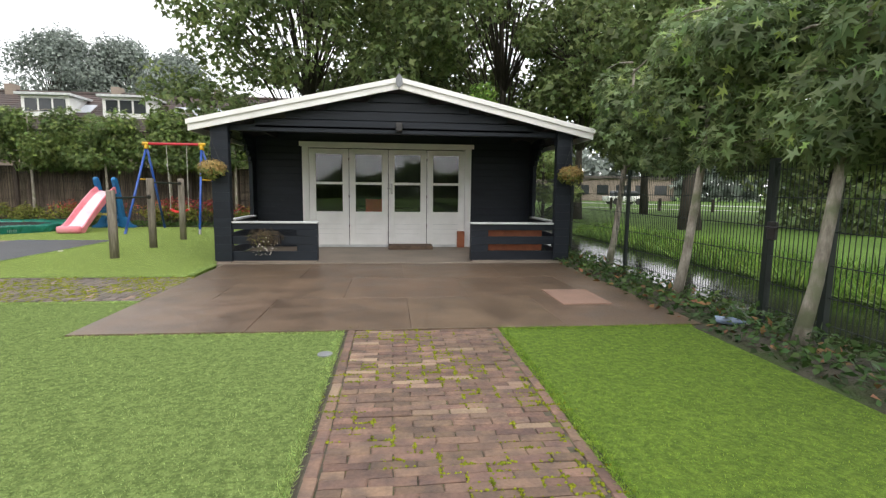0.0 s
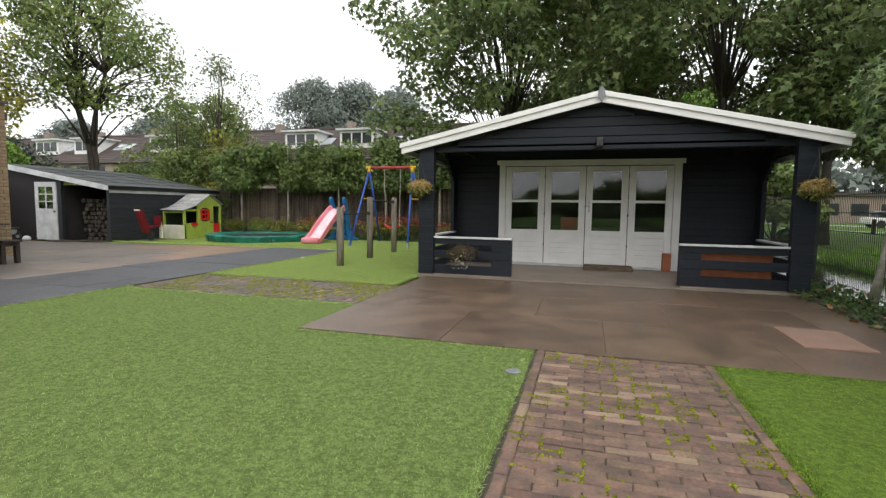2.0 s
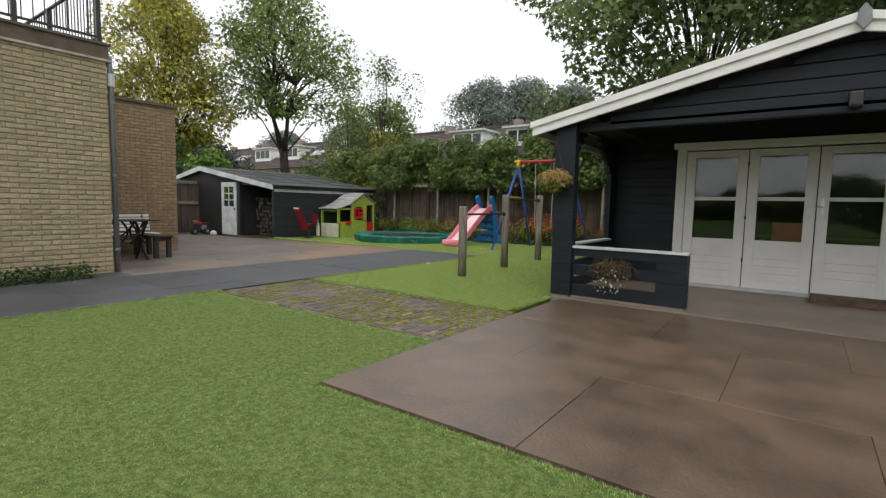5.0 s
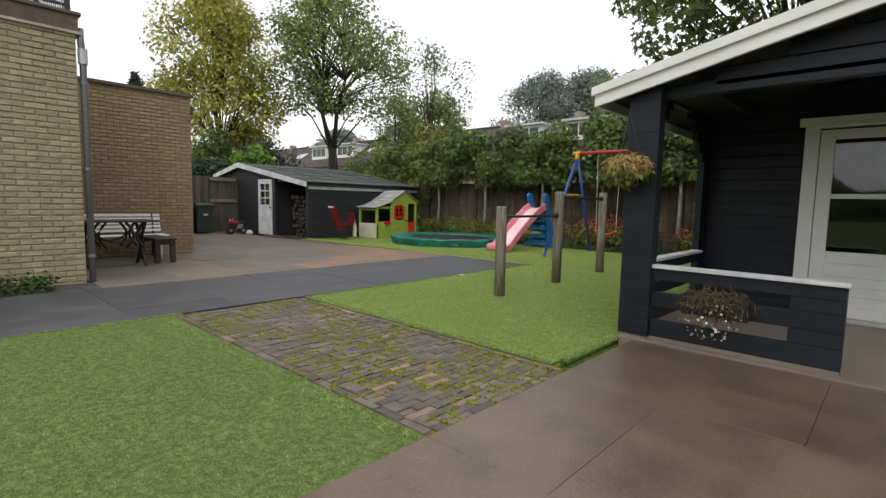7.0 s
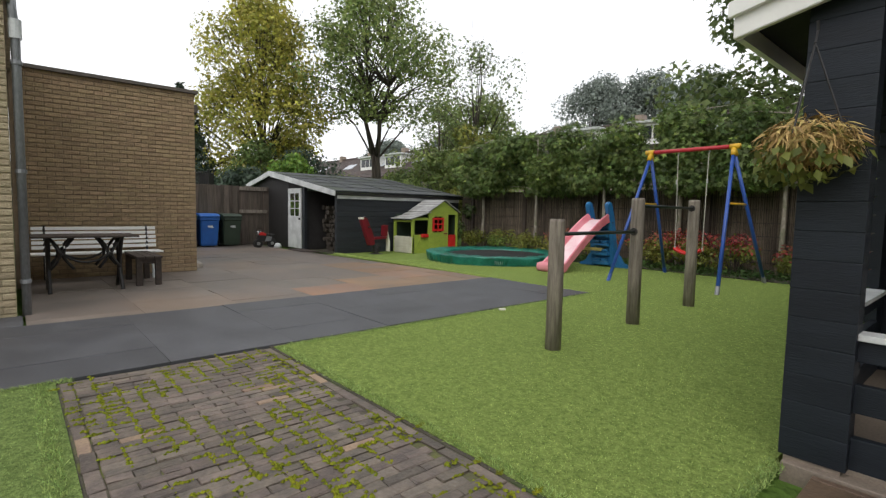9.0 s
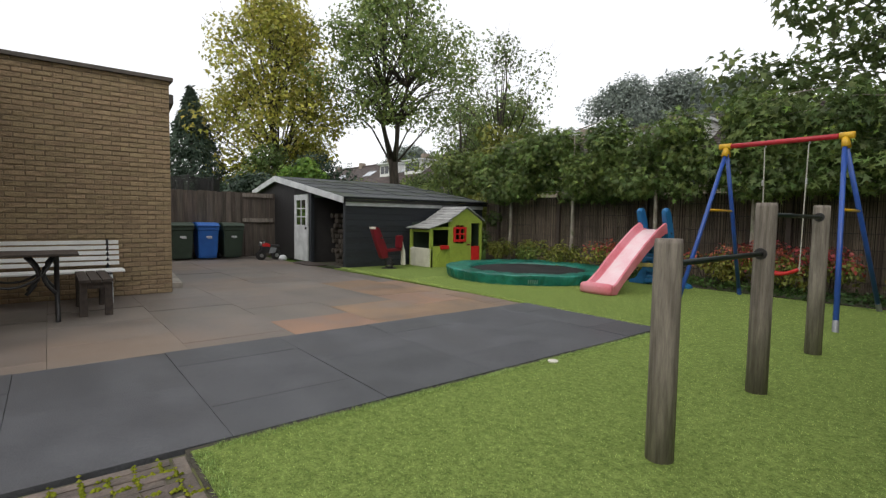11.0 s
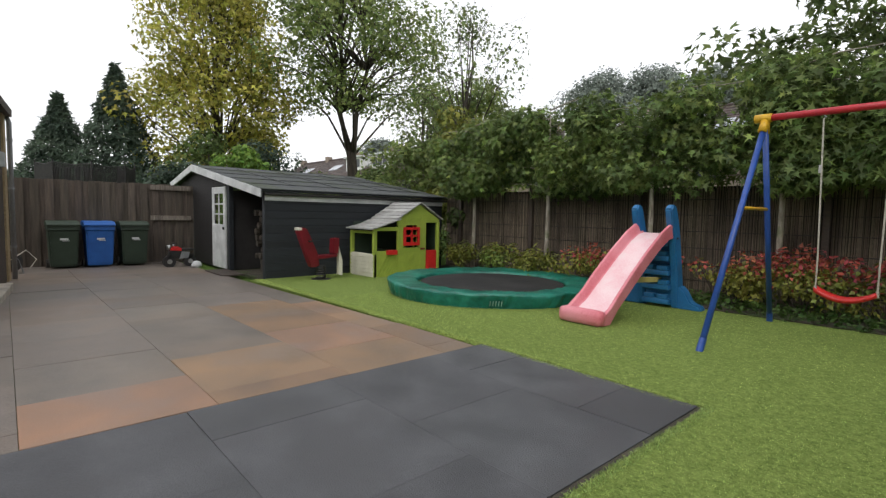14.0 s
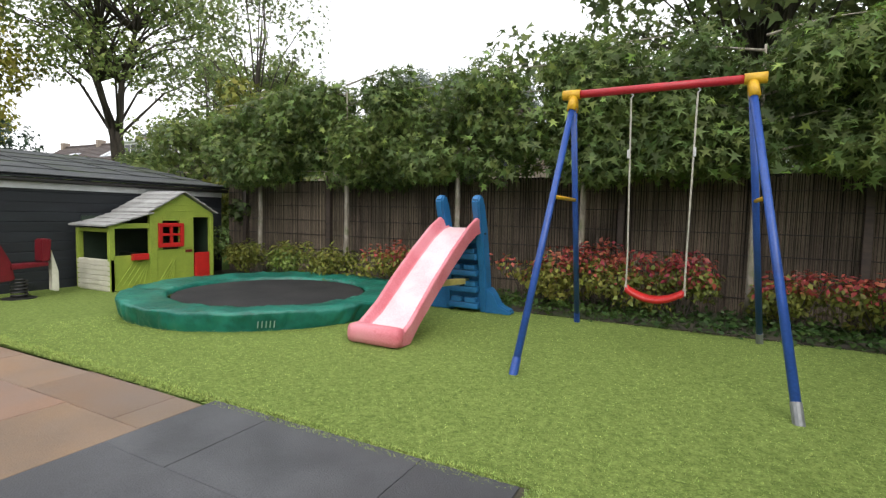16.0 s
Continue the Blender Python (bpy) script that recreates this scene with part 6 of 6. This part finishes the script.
for i, (px, py, h, r) in enumerate(((-24.6, 12.9, 2.9, 1.5), (-27.4, 10.9, 2.7, 1.6), (-27.2, 14.6, 4.6, 2.1), (-26.0, 7.6, 2.5, 1.5), (-25.2, 18.6, 3.0, 1.7))):
    tree("conifer_shrub", px, py, h, r, 0.3, 0.1, (L_SPRUCE, L_SPRUCE, L_HEDGE, L_SPRUCE, L_MID)[i], "dense dark green conifer beyond the board fence", n=5200, leaf=0.17, seed=190 + i, blobs=34, clump=0.34, group="conifers beyond the fence")


def spruce(x, y, h, r, seed, label):
    rng = np.random.default_rng(seed)
    e = thing("spruce", x, y, -0.1, label, "tree")
    part("trunk", tube([(x, y, -0.1), (x, y, h)], 0, 8, [0.14, 0.02]), BARK, e)
    n = 15000
    q = rng.random(n) ** 0.7
    tier = 0.75 + 0.25 * np.abs(np.sin((1 - q) * 22))
    a = rng.uniform(0, math.tau, n)
    rad = r * q * tier * (0.35 + 0.65 * rng.random(n) ** 0.4) * (1 + 0.15 * np.sin(a * 5))
    p = np.stack([x + rad * np.cos(a), y + rad * np.sin(a), h * (1 - q) - 0.25 * rad + 0.1], 1)
    put("needles", leaves("needles", p, 0.26, OVAL * (0.5, 1, 1), L_SPRUCE, rng, np.stack([np.cos(a), np.sin(a), 0 * a], 1), droop=0.2), e)
    return e


spruce(-31.5, 12.1, 7.6, 3.5, 151, "dark blue-green spruce beyond the board fence")
spruce(-34.0, 10.2, 6.4, 3.4, 152, "dark blue-green spruce beyond the board fence")
# distant trees, their haze carried by the leaf colour
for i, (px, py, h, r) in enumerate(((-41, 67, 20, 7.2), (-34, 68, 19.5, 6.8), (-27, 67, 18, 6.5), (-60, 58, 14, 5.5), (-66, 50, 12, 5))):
    tree("distant_poplar", px, py, h, r, 2, 0.4, L_HAZE, "tall hazy grey-green tree far behind the houses", n=26000, leaf=0.36, seed=160 + i, blobs=120, clump=0.3, group="distant trees", shape=LEAF)
# a far belt of woods round the place, also behind the camera
rngw = np.random.default_rng(77)
for nm, a0, a1, dist, hh, cnt, m in (("far_woods", 20, 110, 95, 9, 9000, L_HAZE), ("far_woods_east", -75, 5, 85, 10, 9000, L_HAZE), ("woods_behind", 140, 300, 60, 5.5, 12000, L_BIG)):
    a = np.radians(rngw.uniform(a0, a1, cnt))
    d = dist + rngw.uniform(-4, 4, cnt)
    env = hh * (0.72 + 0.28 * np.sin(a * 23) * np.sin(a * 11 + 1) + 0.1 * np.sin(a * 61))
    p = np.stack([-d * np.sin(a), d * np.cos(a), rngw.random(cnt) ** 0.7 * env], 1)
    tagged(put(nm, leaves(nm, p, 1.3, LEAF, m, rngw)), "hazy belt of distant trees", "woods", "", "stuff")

# ---- terraced houses beyond the hedge ----
HY, HR, HZ, HE = 37.0, 42.0, 8.3, 5.0
for k in range(9):
    x1 = -6.5 - k * 7.6
    x0 = x1 - 7.55
    h = thing("terraced_house", (x0 + x1) / 2, 42, 0, "terraced house with a brown tiled roof and white dormer", "house", "terraced houses")
    box("wall", FACADE, h, x0, x1, HY + 0.3, 47, -0.1, HE, 0)
    for s, ye in ((-1, HY), (1, 47.3)):
        for c in range(16):
            a, b = c / 16, (c + 1.1) / 16
            ya, yb = HR + (ye - HR) * a, HR + (ye - HR) * min(1, b)
            za, zb = HZ + (HE - HZ) * a, HZ + (HE - HZ) * min(1, b)
            if s < 0:
                part("tile_course", prism([(ya, za), (yb, zb + 0.02), (yb, zb + 0.09), (ya, za + 0.04)], "x", x0, x1), ROOFT, h)
        if s > 0:
            part("back_roof", prism([(HR, HZ), (ye, HE), (ye, HE + 0.1), (HR, HZ + 0.1)], "x", x0, x1), ROOFT, h)
    part("ridge", tube([(x0, HR, HZ + 0.08), (x1, HR, HZ + 0.08)], 0.14, 8), ROOFT, h)
    if k in (1, 2, 4, 5, 6):
        dx = x0 + (1.0 if k % 2 else 3.2)
        dm_ = box("dormer", WHITE, h, dx, dx + 3.2, 38.6, 42.0, 6.0, 7.6, 0.03, "white dormer")
        box("dormer_roof", WHITE_OLD, dm_, dx - 0.25, dx + 3.45, 38.3, 42.0, 7.6, 7.78, 0.02)
        for q in range(3):
            box("window", DARKGLASS, dm_, dx + 0.25 + q * 0.95, dx + 1.05 + q * 0.95, 38.56, 38.6, 6.5, 7.4, 0.01)
    for q in range(2):
        wx = x0 + (0.7 if k in (0, 3) else 5.4) + q * (3.0 if k in (0, 3) else 1.1)
        yy = 39.2
        part("skylight", prism([(yy, HE + (HZ - HE) * (yy - HY) / (HR - HY) + 0.16), (yy + 1.0, HE + (HZ - HE) * (yy + 1.0 - HY) / (HR - HY) + 0.16), (yy + 1.0, HE + (HZ - HE) * (yy + 1.0 - HY) / (HR - HY) + 0.08), (yy, HE + (HZ - HE) * (yy - HY) / (HR - HY) + 0.08)], "x", wx, wx + 0.9), SOLAR, h, "pale skylight")
    box("chimney", FACADE, h, x0 + 0.1, x0 + 0.7, 41.6, 42.4, 7.9, 8.9, 0.02)
    for q in range(3):
        box("window", DARKGLASS, h, x0 + 0.8 + q * 2.2, x0 + 2.2 + q * 2.2, HY + 0.26, HY + 0.3, 3.4, 4.8, 0.01)

# ---- across the canal: road, kerb posts, far building ----
road = put("road", raw("road", [(12, 62, 0.012), (60, 16, 0.012), (63, 19, 0.012), (14, 66, 0.012)], [(0, 1, 2, 3)], ASPHALT))
tagged(road, "pale road beyond the meadow", "road", "", "structure")
foot = put("footpath", raw("footpath", [(13, 40, 0.014), (60, 6, 0.014), (60.6, 7.0, 0.014), (13.6, 41.2, 0.014)], [(0, 1, 2, 3)], ASPHALT))
tagged(foot, "pale footpath across the meadow", "path", "", "structure")
bol = thing("bollard", 13.2, 36, 0, "short dark wooden bollard along the footpath", "bollard", "bollards")
part("post", tube([(13.2, 36, 0), (13.2, 36, 0.85)], 0.1, 8), DARKBROWN, bol)
for i in range(1, 9):
    copy_thing(bol, pose(13.2 + i * 2.6, 36 - i * 1.9, 0))
fbld = thing("far_building", 28, 72, 0, "low brown brick building far beyond the road", "building")
box("wall", FACADE, fbld, 20, 42, 70, 76, 0, 3.2, 0.02)
box("roof", COPING, fbld, 19.7, 42.3, 69.7, 76.3, 3.2, 3.6, 0.03)
for q in range(7):
    box("window", DARKGLASS, fbld, 21 + q * 3, 22.8 + q * 3, 69.95, 70, 0.9, 2.3, 0.01)
car = thing("parked_car", 24, 46, 0, "white parked car far off on the road", "car")
box("body", WHITE, car, 22, 26, 48.2, 49.9, 0.3, 0.85, 0.15)
box("cabin", DARKGLASS, car, 22.7, 25.3, 48.35, 49.75, 0.85, 1.4, 0.2)
for px in (22.8, 25.2):
    for py in (48.15, 49.8):
        part("wheel", tube([(px, py, 0.32), (px, py + 0.15, 0.32)], 0.32, 14), BLACKM, car)
tree("roadside_tree", 10.0, 15.5, 9, 3.0, 4.6, 0.32, L_BIG, "old tree with a thick trunk on the far bank", n=4000, leaf=0.3, seed=171, blobs=30, clump=0.3)
tree("dark_bush", 15.2, 15.6, 3.2, 2.8, 0.2, 0.15, L_BIG, "dark dense bush on the far bank", n=3500, leaf=0.25, seed=172, blobs=26, clump=0.36)
tree("dark_bush", 17.6, 14.2, 4.4, 3.4, 0.2, 0.15, L_BIG, "dark dense bush on the far bank", n=3500, leaf=0.28, seed=173, blobs=26, clump=0.36)

# ---- small things on the turf ----
cover = thing("drain_cover", -0.46, 3.43, 0.012, "small round grey drain cover in the turf", "drain cover")
part("disc", lathe([(0.055, 0.0), (0.055, 0.012), (0.045, 0.016), (0.01, 0.016)], -0.46, 3.43, 0.01, 20), ZINC, cover)
cap2 = thing("white_disc", -6.06, 9.6, 0.012, "flat cream plastic disc lying on the turf edge", "disc")
part("disc", lathe([(0.042, 0.0), (0.046, 0.012), (0.036, 0.017), (0.01, 0.015)], -6.06, 9.6, 0.012, 18), CREAM, cap2)
for nm, (x0, x1, y0, y1) in (("kerb_west", (-0.385, -0.36, -3, 4.03)), ("kerb_east", (0.962, 0.99, -3, 4.06)), ("turf_edging", (-6.185, -6.13, 6.76, 11.7)), ("turf_edging_south", (-6.17, -6.13, -3, 5.33)), ("cross_path_kerb", (-6.14, -2.60, 5.25, 5.315)), ("cross_path_kerb_north", (-6.14, -2.74, 6.755, 6.795)), ("patio_edging", (-2.60, -0.39, 3.995, 4.03)), ("patio_edging_east", (0.995, 2.75, 4.03, 4.07))):
    tagged(put(nm, finish(cube(x0, x1, y0, y1, -0.08, 0.008, 0.004), nm, EARTH)), "dark soil edge along the turf", "kerb", "", "structure")

# ---- bricks of the two paths ----
def brick_path(name, label, x0, x1, y0, y1, along_x, material, far, pale, near, seed, z=0.012, W=0.0545, share=0.09, mossy=1.3, tuft=1.05):
    r = random.Random(seed)
    e = thing(name, (x0 + x1) / 2, (y0 + y1) / 2, 0, label, "paving", "", "structure")
    L = 0.205
    shapes = [chamfered(L - 0.006, W - 0.004, 0.05, 0.005, "brick", material, 0.0045, r) for _ in range(16)]
    shapes_p = [chamfered(L - 0.006, W - 0.004, 0.05, 0.005, "brick", pale, 0.0045, r) for _ in range(4)]
    V, F, MP = [], [], []
    ua, ub, va, vb = (x0, x1, y0, y1) if along_x else (y0, y1, x0, x1)
    cells = []
    v, row = va, 0
    border = 0.075
    while v < vb - W / 2:
        u = ua + border + (0 if row % 2 else -L / 2)
        while u < ub - border - 0.02:
            a, b = max(u, ua + border), min(u + L, ub - border)
            if b - a > 0.05:
                cells.append(((a + b) / 2, v + W / 2, (b - a) / L, 0))
            u += L
        v += W
        row += 1
    v = va
    while v < vb - L / 2:
        cells += [(ua + border / 2, v + L / 2, 1, 1), (ub - border / 2, v + L / 2, 1, 1)]
        v += L
    parts = 0
    for u, v, s, turn in cells:
        x, y = (u, v) if along_x else (v, u)
        rz = (0 if along_x else math.pi / 2) + (math.pi / 2 if turn else 0) + r.uniform(-0.025, 0.025)
        zz = z - 0.05 + r.uniform(-0.004, 0.004)
        tilt = (r.uniform(-0.02, 0.02), r.uniform(-0.012, 0.012))
        me = shapes_p[r.randrange(4)] if r.random() < share else shapes[r.randrange(16)]
        if near(x, y) and parts < 300:
            ob = put("brick", me, e)
            ob.location, ob.rotation_euler, ob.scale = (x, y, zz), (*tilt, rz), (s, 1, 1)
            parts += 1
        else:
            m = pose(x, y, zz, 0, 0, math.degrees(rz)) @ Matrix.Diagonal((s, 1, 1, 1))
            k = len(V)
            V += [m @ p.co for p in me.vertices]
            F += [tuple(k + q for q in p.vertices) for p in me.polygons]
        drift = mossy * (0.45 + 0.75 * math.sin(x * 3.7 + 1.3 * math.sin(y * 2.9)) * math.sin(y * 4.3 + 1.1 * math.sin(x * 2.2)) + 0.3 * math.sin(x * 9 + y * 7))
        if r.random() < drift:
            q = 0.5 * L * s
            MP.append((x + (q if along_x != bool(turn) else r.uniform(-0.03, 0.03)), y + (r.uniform(-0.03, 0.03) if along_x != bool(turn) else q), z - 0.004, 1 if along_x != bool(turn) else 0))
        if r.random() < drift:
            MP.append((x + (r.uniform(-0.09, 0.09) if along_x else W / 2), y + (W / 2 if along_x else r.uniform(-0.09, 0.09)), z - 0.005, 0 if along_x else 1))
    tagged(put("farther_bricks", raw("farther_bricks", V, F, far), e), kind="stuff")
    V, F = [], []
    for p in MP:
        ex, ey = (0.006, 0.022) if p[3] else (0.036, 0.006)
        for _ in range(r.randrange(6, 24)):
            c = Vector(p[:3]) + Vector((r.gauss(0, ex), r.gauss(0, ey), r.uniform(-0.002, 0.006) + 0.006 * (tuft - 1)))
            q = r.uniform(0.004, 0.010) * tuft
            k = len(V)
            V += [c + Vector((q, 0, 0)), c + Vector((0, q, 0)), c + Vector((-q, 0, 0)), c + Vector((0, -q, 0)), c + Vector((0, 0, q * 0.9))]
            F += [(k, k + 1, k + 4), (k + 1, k + 2, k + 4), (k + 2, k + 3, k + 4), (k + 3, k, k + 4)]
    tagged(put("moss", raw("moss", V, F, MOSS), e, "yellow-green moss in the joints"), kind="stuff")
    return e


brick_path("brick_path", "red-brown brick path with moss in the joints", -0.355, 0.96, -1.0, 4.03, True, BRICKP, BRICKPI, BRICKY, lambda x, y: y > 2.2, 7, W=0.062)
brick_path("grey_brick_path", "uneven grey brick path with moss in the joints", -6.12, -2.62, 5.32, 6.75, False, BRICKG, BRICKGI, BRICKY, lambda x, y: x > -5.5, 9, W=0.064, share=0.03, mossy=2.2, tuft=1.35)
# turf blades, most of them near the walk
rb = np.random.default_rng(55)


def blades(name, x0, x1, y0, y1, n, h, material=None):
    p = np.stack([rb.uniform(x0, x1, n), rb.uniform(y0, y1, n), np.full(n, 0.006)], 1)
    if n > 50000:  # tufts with thinner patches between them
        g = np.sin(p[:, 0] * 17 + 2 * np.sin(p[:, 1] * 5)) * np.sin(p[:, 1] * 19 + 2 * np.sin(p[:, 0] * 6)) + np.sin(p[:, 0] * 3.1 + p[:, 1] * 2.3)
        p = p[rb.random(n) < 0.84 + 0.10 * g]
        n = len(p)
    tagged(put(name, leaves(name, p, h, OVAL[[0, 1, 2]] * (0.35, 1, 1), material or BLADE, rb, np.tile((0.0, 0.0, 0.0), (n, 1)), droop=-0.9)), "short blades of artificial turf", "turf", "", "stuff")


blades("turf_blades_west", -6.13, -2.61, 0.2, 5.30, 170000, 0.016)
blades("turf_blades_middle", -2.61, -0.39, 0.2, 4.0, 95000, 0.016)
blades("turf_blades_east", 0.99, 2.7, 0.5, 4.03, 75000, 0.016, BLADE_EAST)
blades("turf_blades_play", -6.12, -2.78, 6.77, 11.72, 170000, 0.016, BLADE_PLAY)
blades("turf_blades_back", -11.5, -2.8, 11.7, 15.64, 150000, 0.018, BLADE_PLAY)
for nm, (x0, x1, y0, y1) in (("fringe_path", (-0.435, -0.375, 0.3, 4.02)), ("fringe_path_east", (0.95, 1.01, 0.3, 4.06)), ("fringe_patio", (-2.60, -0.38, 3.94, 4.005)), ("fringe_patio_east", (0.98, 2.75, 3.98, 4.045)), ("fringe_cross", (-6.1, -2.60, 5.19, 5.27)), ("fringe_cross_north", (-6.1, -2.76, 6.78, 6.85)), ("fringe_cabin", (-2.78, -2.70, 6.9, 7.9)), ("fringe_black", (-6.145, -6.08, 6.9, 11.7)), ("fringe_black_south", (-6.19, -6.12, 0.3, 5.4)), ("fringe_brown", (-14.0, -6.2, 11.62, 11.74))):
    blades(nm, x0, x1, y0, y1, int(1900 * max(x1 - x0, y1 - y0)), 0.026, BLADE_EAST if "east" in nm else (BLADE_PLAY if y0 > 7 else None))
# bricks of the walls
brick_face(main_house, -8.8, -1.0, 5.14, -0.1, 3.2, 3.7, 5.14, 0.0, 3.2, 15, WALLP, WALLPI)
brick_face(extension, -12.24, 5.2, 7.77, -0.1, 3.28, 5.2, 7.77, 1.3, 3.4, 16)
